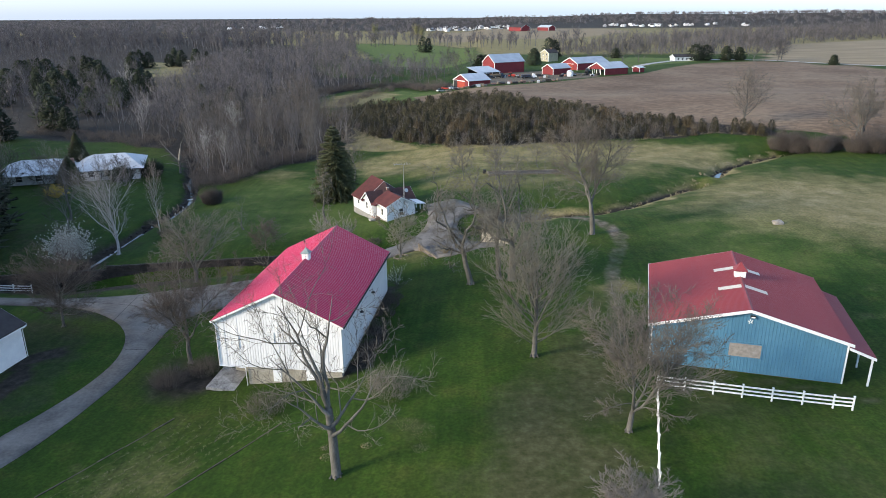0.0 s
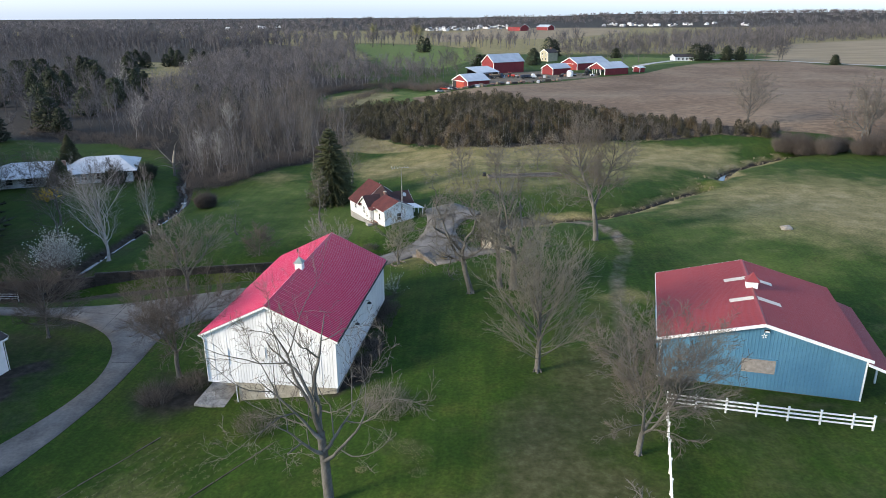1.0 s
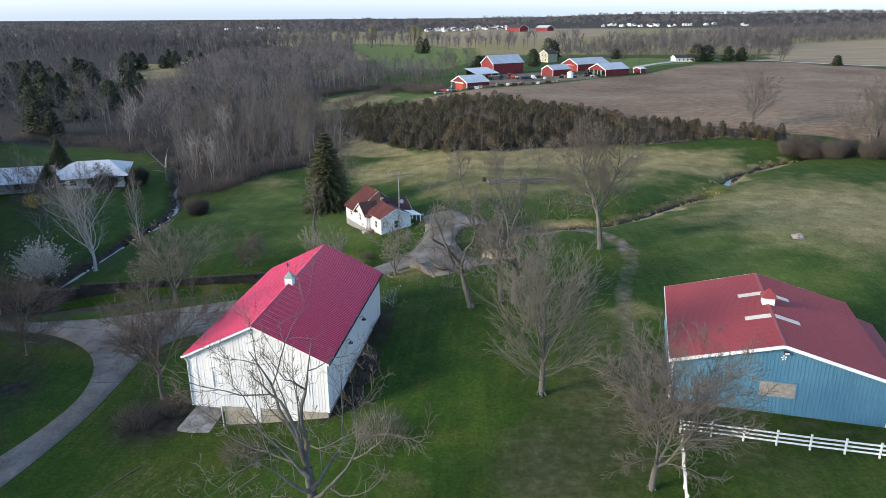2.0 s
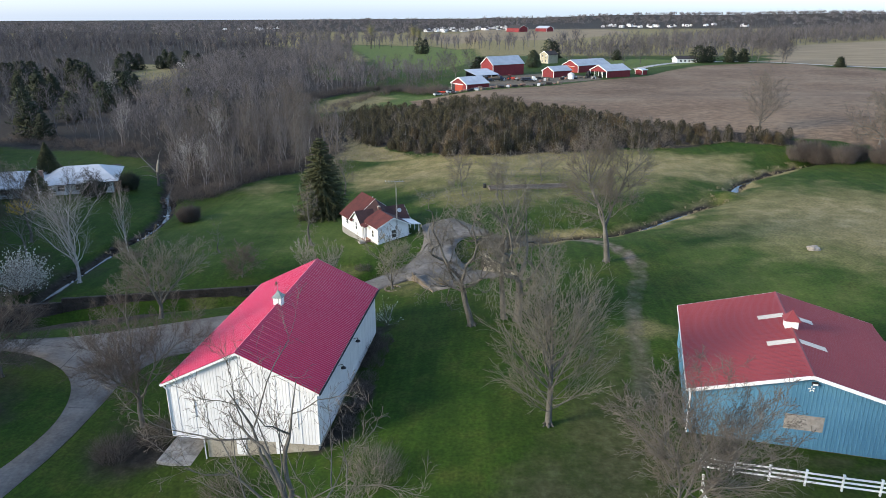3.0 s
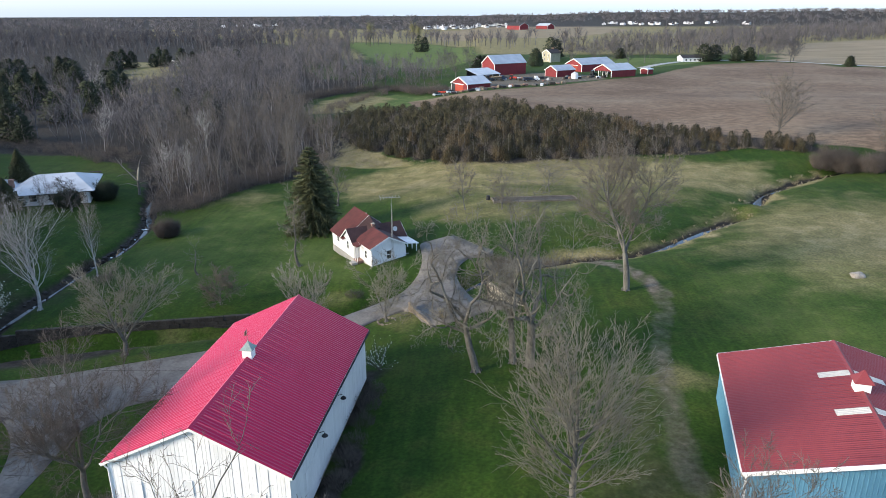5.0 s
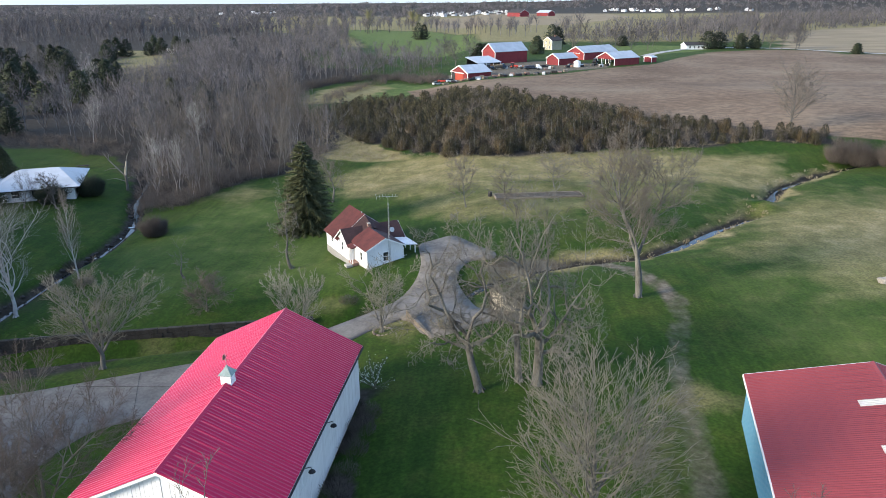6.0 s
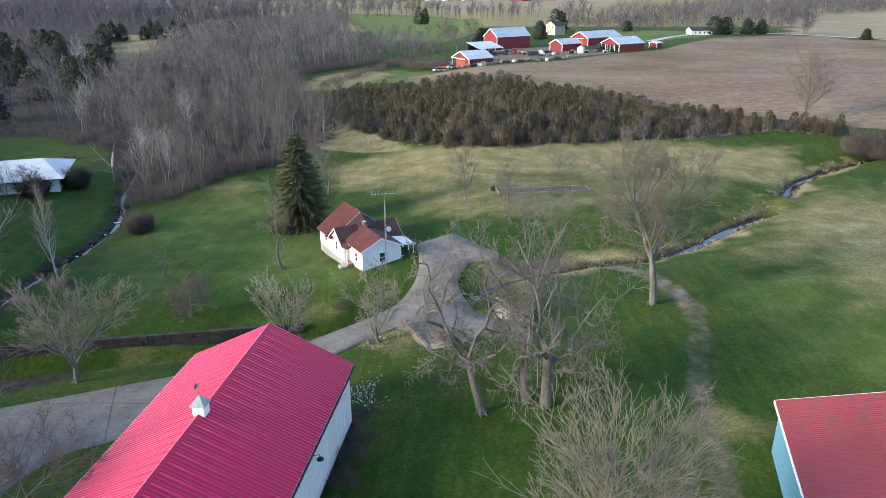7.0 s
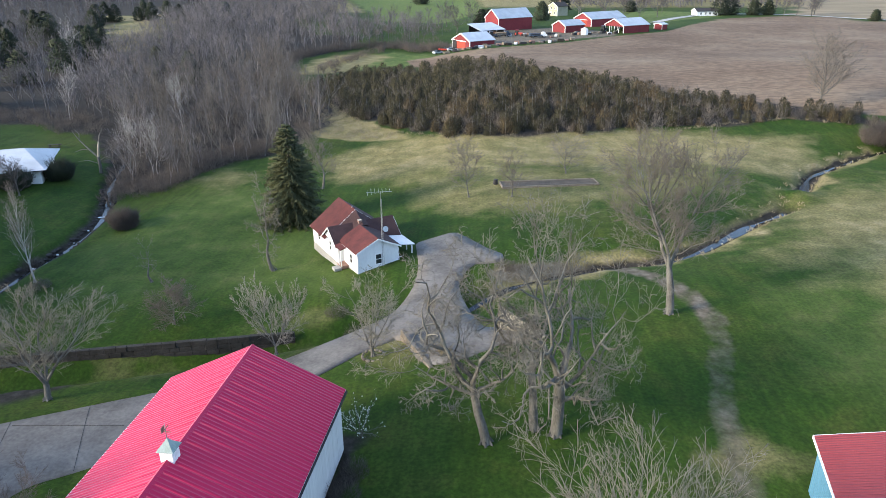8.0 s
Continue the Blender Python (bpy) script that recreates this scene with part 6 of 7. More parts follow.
conifer(-98.2, 160.5, 81, "dark pine standing in front of the long house", 9.5, 7.5, 2200, 1.1, 0.13)
conifer(-92.5, 146.5, 82, "dark bushy evergreen against the long house", 6.5, 7, 1800, 1.0, 0.13)

rng_w = np.random.default_rng(3)


def scatter(poly, count, gap, rng):
    px, py = np.array(poly).T
    out = []
    tries = 0
    while len(out) < count and tries < count * 40:
        tries += 1
        x, y = rng.uniform(px.min(), px.max()), rng.uniform(py.min(), py.max())
        if inside(np.array([x]), np.array([y]), poly)[0] and all((x - a) ** 2 + (y - b) ** 2 > gap * gap for a, b in out[-400:]):
            out.append((x, y))
    return out


# the near edge of the wood: separate slender trees
wood_kinds = []
WOOD_LABELS = ("slender bare woodland tree with grey bark", "bare woodland tree with fine grey twigs", "bare woodland tree with whitish trunk", "bare woodland tree with brown twigs", "tall bare woodland tree with grey bark", "bare bushy woodland tree with grey twigs", "bare bushy woodland tree with pale grey twigs")
for k in range(7):
    bark, tw = ((M_WOOD_BARK, M_WOOD_TWIG), (M_WOOD_BARK, M_BRUSH), (M_PALE_TWIG, M_BRUSH), (M_BARK, M_TWIG), (M_WOOD_BARK, M_WOOD_TWIG), (M_BARK, M_BRUSH), (M_WOOD_BARK, M_WOOD_TWIG))[k]
    proto = thing("woodland_tree", pose(0, 0, 0), WOOD_LABELS[k], "tree", "wood beside the brook")
    a, b = tree_meshes(200 + k, bark, tw, h=12.5 + 0.5 * (k % 3), spread=(6.2, 7.0, 5.6, 7.8, 6.6, 9.5, 8.6)[k], trunk_r=0.125, fork=0.20 + 0.05 * (k % 3), leaders=(1, 2, 2, 1, 3, 3, 1)[k], counts=(13, 6, 4, 1), rise=1.5, wild=0.32, fine=0.024, light=True)
    placed("trunk", a, proto)
    placed("crown", b, proto, "bare twigs")
    wood_kinds.append(proto)
NEAR_WOOD = [(-67, 154), (-56, 153), (-51, 165), (-43, 176), (-38, 199), (-39, 214), (-56, 248), (-68, 285), (-100, 285), (-104, 245), (-90, 205), (-78, 176)]
for i, (x, y) in enumerate(scatter(NEAR_WOOD, 250, 2.3, rng_w)):
    k = int(rng_w.integers(0, 7))
    k = 5 if k == 2 and i % 2 else k
    s = rng_w.uniform(0.42, 1.18) * (0.85 if y < 170 else 1.0)
    m = pose(x, y, here(x, y) - 0.1, rng_w.normal(0, 3), rng_w.normal(0, 3), rng_w.uniform(0, 360)) @ Matrix.Diagonal((s, s, s * rng_w.uniform(0.85, 1.1), 1))
    if i < 7:
        wood_kinds[i].matrix_basis = m
    else:
        ob = copy_thing(wood_kinds[k], Matrix())
        ob.matrix_basis = m
for i, (x, y, h) in enumerate(((-67.8, 164.9, 12.5), (-61.7, 161.3, 12), (-104.5, 206.5, 15), (-148, 284, 20), (-70.2, 194.4, 14))):
    tree(x, y, 260 + i, "pale white-barked bare tree at the wood's edge", name="birch_tree", group="pale trees of the wood", h=h, spread=h * 0.62, trunk_r=0.12, fork=0.28, counts=(14, 6, 4, 2), rise=1.5, wild=0.4, bark=M_PALE_TWIG, twig_mat=M_PALE_TWIG, fine=0.018)


def dead_tree(x, y):
    """A broken dead tree: a leaning fork with one splintered stub."""
    t = thing("dead_tree", pose(x, y, here(x, y) - 0.1), "broken dead tree with a splintered tan stub", "tree")
    part("trunk", rod([(0, 0, -0.3), (0.1, 0, 1.6), (0.0, 0.1, 3.4)], [0.36, 0.30, 0.26], 8), M_BARK, t)
    part("limb", rod([(0, 0.1, 3.2), (-1.4, 0, 4.8), (-3.2, 0.2, 6.6), (-4.4, 0.3, 8.4)], [0.2, 0.15, 0.10, 0.03], 6), M_BARK, t)
    part("stub", rod([(0.0, 0.1, 3.2), (0.35, 0, 5.0), (0.7, 0, 6.4)], [0.24, 0.22, 0.12], 7), M_STONE, t, "splintered tan heartwood")
    part("limb", rod([(0.6, 0, 6.0), (1.0, 0.1, 7.6), (1.9, 0, 9.0)], [0.12, 0.09, 0.03], 6), M_BARK, t)
    for p in (((-1.4, 0, 4.8), (-3.4, 0.6, 4.6), (-5.0, 0.8, 4.0)), ((-3.2, 0.2, 6.6), (-3.0, 0.2, 7.8), (-3.5, 0, 8.6)), ((0.05, 0, 2.0), (-1.8, -0.5, 2.8), (-3.6, -0.8, 2.6)), ((0.1, 0, 2.6), (1.6, 0.2, 3.4), (2.6, 0.3, 3.2))):
        part("branch", rod(p, [0.09, 0.06, 0.02], 5), M_BARK, t)


dead_tree(-74.6, 164.4)
bench = thing("picnic_table", pose(-92.2, 178.9, here(-92.2, 178.9), 0, 0, 20), "dark weathered picnic table on the lawn", "table")
for i in range(4):
    part("top_plank", boxed(-1.3, 1.3, -0.4 + i * 0.21, -0.21 + i * 0.21, 0.7, 0.76), M_WET_STONE, bench)
for s in (-1, 1):
    part("seat_plank", boxed(-1.3, 1.3, s * 0.8 - 0.15, s * 0.8 + 0.15, 0.42, 0.47), M_WET_STONE, bench)
    for q in (-1, 1):
        part("leg", rod([(s * 0.9, q * 0.75, -0.02), (s * 0.9, q * 0.25, 0.7)], [0.06, 0.06], 5), M_WET_STONE, bench)
    part("brace", boxed(s * 0.9 - 0.04, s * 0.9 + 0.04, -0.85, 0.85, 0.36, 0.42), M_WET_STONE, bench)

# unseen bare trees added beyond the drive, to shade the left lawns
for i, (x, y) in enumerate(scatter([(-112, 40), (-74, 30), (-66, 52), (-72, 78), (-84, 96), (-112, 110)], 18, 4.0, rng_w)):
    ob = copy_thing(wood_kinds[i % 7], Matrix())
    s = rng_w.uniform(0.9, 1.25)
    ob.matrix_basis = pose(x, y, here(x, y) - 0.1, 0, 0, rng_w.uniform(0, 360)) @ Matrix.Diagonal((s, s, s, 1))


# dense conifers added out of view, only to cast shade on the left
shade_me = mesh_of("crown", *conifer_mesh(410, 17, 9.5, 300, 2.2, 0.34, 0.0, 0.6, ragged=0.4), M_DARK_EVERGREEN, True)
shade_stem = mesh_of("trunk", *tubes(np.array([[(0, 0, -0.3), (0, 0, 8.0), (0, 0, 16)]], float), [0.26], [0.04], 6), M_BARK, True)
for i, (x, y) in enumerate(scatter([(-120, 30), (-78, 22), (-70, 44), (-76, 72), (-88, 96), (-100, 118), (-126, 150), (-160, 150), (-140, 90)], 50, 6.5, rng_w) + scatter([(-92, 20), (-66, 14), (-60, 40), (-66, 58), (-84, 60)], 24, 4.5, rng_w) + scatter([(-128, 165), (-150, 195), (-200, 200), (-200, 150), (-125, 150)], 26, 6, rng_w) + scatter([(-84, 84), (-77, 96), (-86, 112), (-110, 118), (-118, 90), (-100, 72)], 34, 4.4, rng_w) + scatter([(-98, 116), (-94, 123), (-112, 147), (-136, 152), (-132, 112)], 26, 5, rng_w)):
    t = thing("evergreen", pose(x, y, here(x, y), 0, 0, i * 61) @ Matrix.Diagonal((1, 1, 0.9 + 0.05 * (i % 7), 1)), "unseen tall dark conifer added to cast shade from beyond the drive", "conifer tree", "evergreens of the wood")
    placed("trunk", shade_stem, t)
    placed("crown", shade_me, t)


def mini_tree(seed, h, w, n, r):
    """A far bare tree: a trunk and a fan of rising spikes."""
    rng = np.random.default_rng(seed)
    u = 0.25 + 0.7 * rng.uniform(0, 1, n)
    p = np.stack((np.zeros(n), np.zeros(n), u * h), 1)
    a, e = rng.uniform(0, 6.283, n), rng.uniform(0.35, 1.0, n)
    d = np.stack((np.cos(a) * np.sin(e), np.sin(a) * np.sin(e), np.cos(e)), 1)
    ln = w * 0.62 * rng.uniform(0.5, 1.1, n) * (1.15 - 0.5 * u)
    P = shoots(rng, p, d, ln, 0.05, 2, 0.12)
    Q, _ = sprout(rng, P, 3, ln * 0.55, (0.35, 0.9), 0.05, 1, 0.1, 0.3)
    return joined((cones(np.array([[0, 0, -0.5]]), np.array([[0, 0, h * 0.95]]), np.array([r * 1.8])), cones(P[:, 0], P[:, -1], np.full(n, r)), cones(Q[:, 0], Q[:, 1], np.full(len(Q), r * 0.8))))


def crown_tree(seed, h, w, n, r, ln):
    """A far bare tree: a trunk, rising limbs and sprays of upright twigs."""
    rng = np.random.default_rng(seed)
    limbs = 11
    u = rng.uniform(0.18, 0.7, limbs)
    foot = np.zeros((limbs, 3)) + np.array((0, 0, 1.0)) * (h * u)[:, None]
    a = np.arange(limbs) * 2.4 + rng.normal(0, 0.4, limbs)
    out = np.stack((np.cos(a), np.sin(a), np.zeros(limbs)), 1)
    reach = w * 0.5 * rng.uniform(0.55, 1.0, limbs) * (1.1 - 0.6 * u)
    top = foot + out * reach[:, None] + np.array((0, 0, 1.0)) * (h * (0.97 - u) * rng.uniform(0.5, 0.98, limbs))[:, None]
    top = np.concatenate((top, [[0, 0, h * 0.96]]))
    foot = np.concatenate((foot, [[0, 0, h * 0.25]]))
    i = np.arange(n) % (limbs + 1)
    v = rng.uniform(0.25, 1.0, n)[:, None]
    p = foot[i] + (top[i] - foot[i]) * v
    e = unit(unit(top[i] - foot[i]) * 0.8 + np.array((0, 0, 0.45)) + rng.normal(0, 0.5, (n, 3)))
    t = ln * rng.uniform(0.6, 1.3, n)[:, None]
    return joined((cones(np.array([[0, 0, -0.5]]), np.array([[0, 0, h * 0.9]]), np.array([r * 2.4])), cones(foot[:-1], top[:-1], np.full(limbs, r * 1.3)), cones(p, p + e * t, np.full(n, r * 0.9))))


def woods(name, spots, kinds, material, label, category, lo=0.7, hi=1.15, kind="stuff"):
    """One mesh of many far plants."""
    rng = np.random.default_rng(len(spots))
    pieces = []
    pts = np.array(spots)
    zz = ground_z(pts[:, 0], pts[:, 1])
    for (x, y), z in zip(pts, zz):
        V, F = kinds[int(rng.integers(0, len(kinds)))]
        s, a = rng.uniform(lo, hi), rng.uniform(0, 6.283)
        c, q = math.cos(a) * s, math.sin(a) * s
        pieces.append((np.stack((V[:, 0] * c - V[:, 1] * q + x, V[:, 0] * q + V[:, 1] * c + y, V[:, 2] * s * rng.uniform(0.9, 1.12) + z), 1), F))
    return tagged(sheet(name, *joined(pieces), material, smooth=True), label, category, kind=kind)


MINI = [crown_tree(300 + k, 12.5, 9.5 if k % 2 else 7.5, 78, 0.062, 2.4) for k in range(8)]
FARMINI = [crown_tree(320 + k, 15, 10.5, 34, 0.17, 3.8) for k in range(6)]
DEEP_WOOD = [(-72, 287), (-75, 325), (-66, 345), (-44, 362), (-44, 372), (-64, 412), (-92, 426), (-122, 505), (-158, 625), (-214, 600), (-207, 518), (-163, 381), (-128, 300), (-110, 287)]
woods("woodland", scatter(DEEP_WOOD, 600, 3.4, rng_w), MINI, M_WOOD_TWIG, "grey bare woodland behind the brook", "woodland", 0.6, 1.15)
MIXED = [(-106, 207), (-134, 216), (-156, 216), (-300, 225), (-440, 420), (-560, 640), (-330, 660), (-262, 640), (-288, 570), (-248, 505), (-218, 436), (-166, 345), (-140, 300), (-108, 228)]
woods("woodland", scatter(MIXED, 600, 4.0, rng_w), MINI, M_FOREST_HAZE, "dark mixed woodland with grey bare trees", "woodland", 0.6, 1.1)
woods("woodland", scatter([(-94, 205), (-108, 206), (-140, 300), (-168, 345), (-150, 348), (-128, 300), (-104, 285), (-104, 245)], 130, 3.2, rng_w), MINI, M_WOOD_TWIG, "thin grey bare trees beside the clearing", "woodland", 0.5, 1.0)
woods("undergrowth", scatter(NEAR_WOOD, 520, 1.4, rng_w), [tuft_bush(340 + k, 3.0, 5.0, 110, 0.024) for k in range(4)], M_TWIG_RED, "brown undergrowth beneath the wood", "undergrowth", 0.5, 1.3)
woods("undergrowth", scatter([(-90, 190), (-98, 190), (-110, 201), (-125, 203), (-150, 217), (-150, 224), (-110, 212), (-92, 205)], 110, 1.6, rng_w), [tuft_bush(345 + k, 2.4, 4.2, 100, 0.025) for k in range(3)], M_TWIG_RED, "red-brown brush along the lawn's edge", "undergrowth", 0.5, 1.3)
woods("undergrowth", scatter([(-70, 285), (-75, 325), (-66, 348), (-46, 364), (-44, 372), (-70, 352), (-80, 325), (-76, 288)], 120, 1.8, rng_w), [tuft_bush(350 + k, 4.0, 6.0, 110, 0.034) for k in range(3)], M_TWIG_RED, "brown brush along the pasture", "undergrowth", 0.5, 1.3)
PASTURE_SIDE = [(-74, 505), (-30, 486), (-18, 425), (-26, 374), (-44, 366), (-64, 412), (-92, 428), (-96, 470)]
woods("woodland", scatter(PASTURE_SIDE, 90, 4.0, rng_w), MINI, M_WOOD_TWIG, "grey bare trees between the fields", "woodland", 0.55, 0.95)
woods("undergrowth", scatter(PASTURE_SIDE, 110, 2.0, rng_w), [tuft_bush(355 + k, 3.6, 6.0, 80, 0.04) for k in range(3)], M_TWIG_RED, "brown brush between the fields", "undergrowth", 0.5, 1.2)
FAR_LEFT = [(-900, 700), (-560, 640), (-331, 668), (-292, 745), (-250, 655), (-158, 640), (-190, 770), (-260, 900), (-560, 1050), (-1000, 1000)]
woods("woodland", scatter(FAR_LEFT, 1000, 6.0, rng_w), FARMINI, M_FOREST_HAZE, "dense dark grey leafless forest", "woodland", 0.9, 1.35)
woods("woodland", scatter([(-158, 625), (-122, 505), (-92, 428), (-78, 440), (-96, 540), (-116, 650), (-138, 770), (-190, 760)], 210, 4.5, rng_w), MINI, M_WOOD_TWIG, "grey bare woodland along the pasture", "woodland", 0.8, 1.2)
BEYOND = [(-160, 800), (-50, 815), (-10, 720), (40, 640), (60, 760), (-20, 900), (-60, 960), (-90, 1050), (-420, 1050), (-260, 880)]
woods("woodland", scatter(BEYOND, 200, 7, rng_w), FARMINI, M_WOOD_TWIG, "scattered grey bare trees beyond the pasture", "woodland")
FARM_TREES = [(60, 600), (140, 585), (205, 560), (330, 780), (480, 905), (700, 1060), (900, 1080), (880, 1250), (560, 1180), (330, 980), (150, 720), (60, 680)]
woods("woodland", scatter(FARM_TREES, 760, 5.0, rng_w), [crown_tree(360 + k, 16, 11, 46, 0.14, 3.4) for k in range(6)], M_WOOD_TWIG, "leafless wood beyond the ploughed field", "woodland")
woods("undergrowth", scatter(FARM_TREES, 600, 5.0, rng_w), [tuft_bush(370 + k, 8, 11, 36, 0.2) for k in range(4)], M_WOOD_TWIG, "grey brush beneath the far wood", "undergrowth", 0.6, 1.2)
woods("woodland", scatter([(-160, 1440), (90, 1440), (70, 1800), (-130, 1800)], 150, 9, rng_w) + scatter([(270, 1640), (650, 1640), (660, 1900), (300, 1900)], 120, 9, rng_w), FARMINI, M_FOREST_HAZE, "bare trees among the village houses", "woodland", 0.6, 0.9)
HORIZON = [(-1900, 1500), (-900, 1050), (-420, 1080), (-160, 1250), (-100, 1750), (240, 2050), (700, 1950), (900, 1300), (1300, 1200), (2200, 1700), (1900, 2900), (-1900, 2900)]
FURTHEST = [tuft_bush(330 + k, 13, 20, 30, 0.62) for k in range(6)]
woods("woodland", scatter(HORIZON, 2900, 8, rng_w), FURTHEST, M_WOOD_TWIG, "low grey woods along the horizon", "woodland", 0.85, 1.1)

# dark rounded evergreens among the left wood
EVER = [(-128, 218), (-160, 222), (-260, 260), (-330, 420), (-300, 500), (-240, 470), (-205, 430), (-168, 350), (-150, 300)]
spots = [(-135, 218), (-141, 222), (-163, 337), (-160, 322), (-168, 330), (-189, 374), (-196, 350), (-212, 381), (-248, 504), (-243, 507), (-231, 514), (-229, 520), (-222, 516), (-210, 514), (-203, 516), (-171, 514), (-254, 428), (-200, 330), (-204, 325), (-226, 324), (-146, 202), (-152, 204), (-164, 314), (-95, 262), (-182, 362), (-236, 470), (-262, 520), (-270, 530)]
ever_me = [mesh_of("crown", *conifer_mesh(400 + k, 11, 9.0, 460, 1.6, 0.30, 0.25, (0.42, 0.32, 0.55)[k], ragged=0.6), M_DARK_EVERGREEN, True) for k in range(3)]
stem = mesh_of("trunk", *tubes(np.array([[(0, 0, -0.3), (0, 0, 5.0), (0, 0, 10.5)]], float), [0.18], [0.03], 6), M_BARK, True)
for i, (x, y) in enumerate(spots + scatter(EVER, 44, 5.5, rng_w)):
    s = rng_w.uniform(0.75, 1.25)
    t = thing("evergreen", pose(x, y, here(x, y), 0, 0, i * 77) @ Matrix.Diagonal((s * 1.1, s, s * rng_w.uniform(0.85, 1.15), 1)), "dark rounded evergreen tree among bare trees", "conifer tree", "evergreens of the wood")
    placed("trunk", stem, t)
    placed("crown", ever_me[i % 3], t)
conifer(-116, 285, 407, "olive-green pine among the bare trees", 9.5, 8, 900, 1.2, 0.16, 0.2, M_NEEDLE, power=0.5)
shed = thing("shed", pose(-226, 530, here(-226, 530), 0, 0, -35), "small white open shed at the clearing", "shed")
part("wall", boxed(0, 9, 3.8, 4.0, 0, 3.0), M_TRIM, shed)
part("wall", boxed(0, 0.2, 0, 3.8, 0, 3.0), M_TRIM, shed)
part("roof", prism([(-0.4, 3.6), (4.4, 2.95), (4.4, 3.1), (-0.4, 3.8)], -0.4, 9.4, "x"), M_TRIM, shed)
part("post", boxed(8.8, 9, 0, 0.2, 0, 3.5), M_TRIM, shed)

# the cedar thicket before the ploughed field
spots = scatter([(x, y) for x, y in THICKET], 640, 1.9, rng_w)
spots.sort(key=lambda p: p[1])
cedar_me = [mesh_of("crown", *conifer_mesh(420 + k, 3.0 + 0.2 * (k % 3), 2.9 + 0.4 * (k % 2), 300, 0.85, 0.075, 1.5, 0.24 + 0.05 * (k % 3), low=0.0, ragged=0.6), (M_CEDAR, M_CEDAR, M_CEDAR, M_CEDAR_RUST, M_CEDAR, M_CEDAR, M_CEDAR_RUST, M_CEDAR)[k], True) for k in range(8)]
cedar_stem = mesh_of("trunk", *tubes(np.array([[(0, 0, -0.3), (0, 0, 2.0), (0, 0, 4.3)]], float), [0.07], [0.02], 5), M_BARK, True)
for i, (x, y) in enumerate(spots[:270]):
    s = rng_w.uniform(0.65, 1.3) * (0.75 if x > 42 else 1.0)
    t = thing("cedar", pose(x, y, here(x, y), 0, 0, rng_w.uniform(0, 360)) @ Matrix.Diagonal((s * rng_w.uniform(0.8, 1.2), s, s * rng_w.uniform(0.8, 1.1), 1)), "small bushy red cedar in olive and bronze green", "conifer tree", "cedars of the thicket")
    placed("trunk", cedar_stem, t)
    placed("crown", cedar_me[int(rng_w.integers(0, 8))], t)
small_cedar = [conifer_mesh(440 + k, 3.1, 3.0, 130, 1.0, 0.11, 1.5, 0.27, low=0.0, ragged=0.6) for k in range(4)]
woods("cedar_thicket", spots[270:], small_cedar, M_CEDAR, "thicket of small olive-green cedars", "thicket", 0.7, 1.3)
woods("brush", scatter(THICKET, 820, 1.2, rng_w), [tuft_bush(450 + k, 3.4, 2.6, 64, 0.022) for k in range(5)], M_BRUSH, "grey leafless brush among the cedars", "thicket", 0.7, 1.3)
woods("brush", scatter([(-58, 258), (-48, 240), (-34, 212), (-20, 188), (-15, 182), (-26, 185), (-37, 190), (-43, 202), (-46, 216)], 240, 1.0, rng_w), [tuft_bush(460 + k, 0.9, 2.2, 40, 0.024) for k in range(3)], M_REED, "dry grass at the thicket edge", "grass", 0.6, 1.2)
woods("brush", scatter([(-28, 344), (-16, 344), (-16, 356), (-38, 370), (-46, 366)], 70, 2.2, rng_w) + scatter([(-62, 288), (-58, 282), (-40, 364), (-46, 366)], 30, 2, rng_w), [tuft_bush(465 + k, 4.0, 6, 120, 0.04) for k in range(3)], M_TWIG_RED, "brown brush beside the farmyard", "thicket", 0.6, 1.2)
hem = [(-19.2, 187.2), (-6.2, 176.4), (5.2, 174.0), (16.6, 175.5), (28.3, 177.8), (40.2, 180.2), (53.3, 185.0), (65.3, 186.8), (75, 182.5)]
hem_at = []
for (ax, ay), (bx, by) in zip(hem, hem[1:]):
    for u in np.arange(0, 1, 0.75 / math.hypot(bx - ax, by - ay)):
        hem_at.append((ax + (bx - ax) * u + rng_w.normal(0, 0.3), ay + (by - ay) * u + rng_w.normal(0, 0.45)))
woods("hem_grass", hem_at, [tuft_bush(466 + k, 0.7, 1.6, 30, 0.02) for k in range(3)], M_REED, "tall dry grass along the thicket", "grass", 0.6, 1.3)
WOOD_HEM = [(-67, 149), (-61.8, 147.2), (-57.3, 147.4), (-53.5, 155.2), (-50, 166), (-45.2, 172.6), (-43, 186), (-38.5, 199), (-43, 201), (-49, 184), (-55, 172), (-60, 160), (-68, 158)]
woods("undergrowth", scatter(WOOD_HEM, 190, 1.1, rng_w), [tuft_bush(480 + k, 2.6, 3.8, 100, 0.02) for k in range(4)], M_TWIG_RED, "dense dark brush along the wood's edge", "undergrowth", 0.5, 1.25)
# dry tufts along the creek banks
bank = []
for (ax, ay), (bx, by) in zip(CREEK[1:13], CREEK[2:14]):
    for _ in range(int(math.hypot(bx - ax, by - ay) * 1.8)):
        u, o = rng_w.uniform(0, 1), rng_w.normal(0, 1.0)
        o += 0.55 * np.sign(o)
        l = math.hypot(bx - ax, by - ay)
        bank.append((ax + (bx - ax) * u - (by - ay) / l * o, ay + (by - ay) * u + (bx - ax) / l * o))
bank = [p for p in bank if math.hypot(p[0] - 49.0, p[1] - 142.4) > 3.0]
woods("bank_grass", bank, [shrub_mesh(470 + k, 0.5, 1.2, 36, 0.016) for k in range(4)], M_REED, "dry tufts along the creek banks", "grass", 0.6, 1.3)
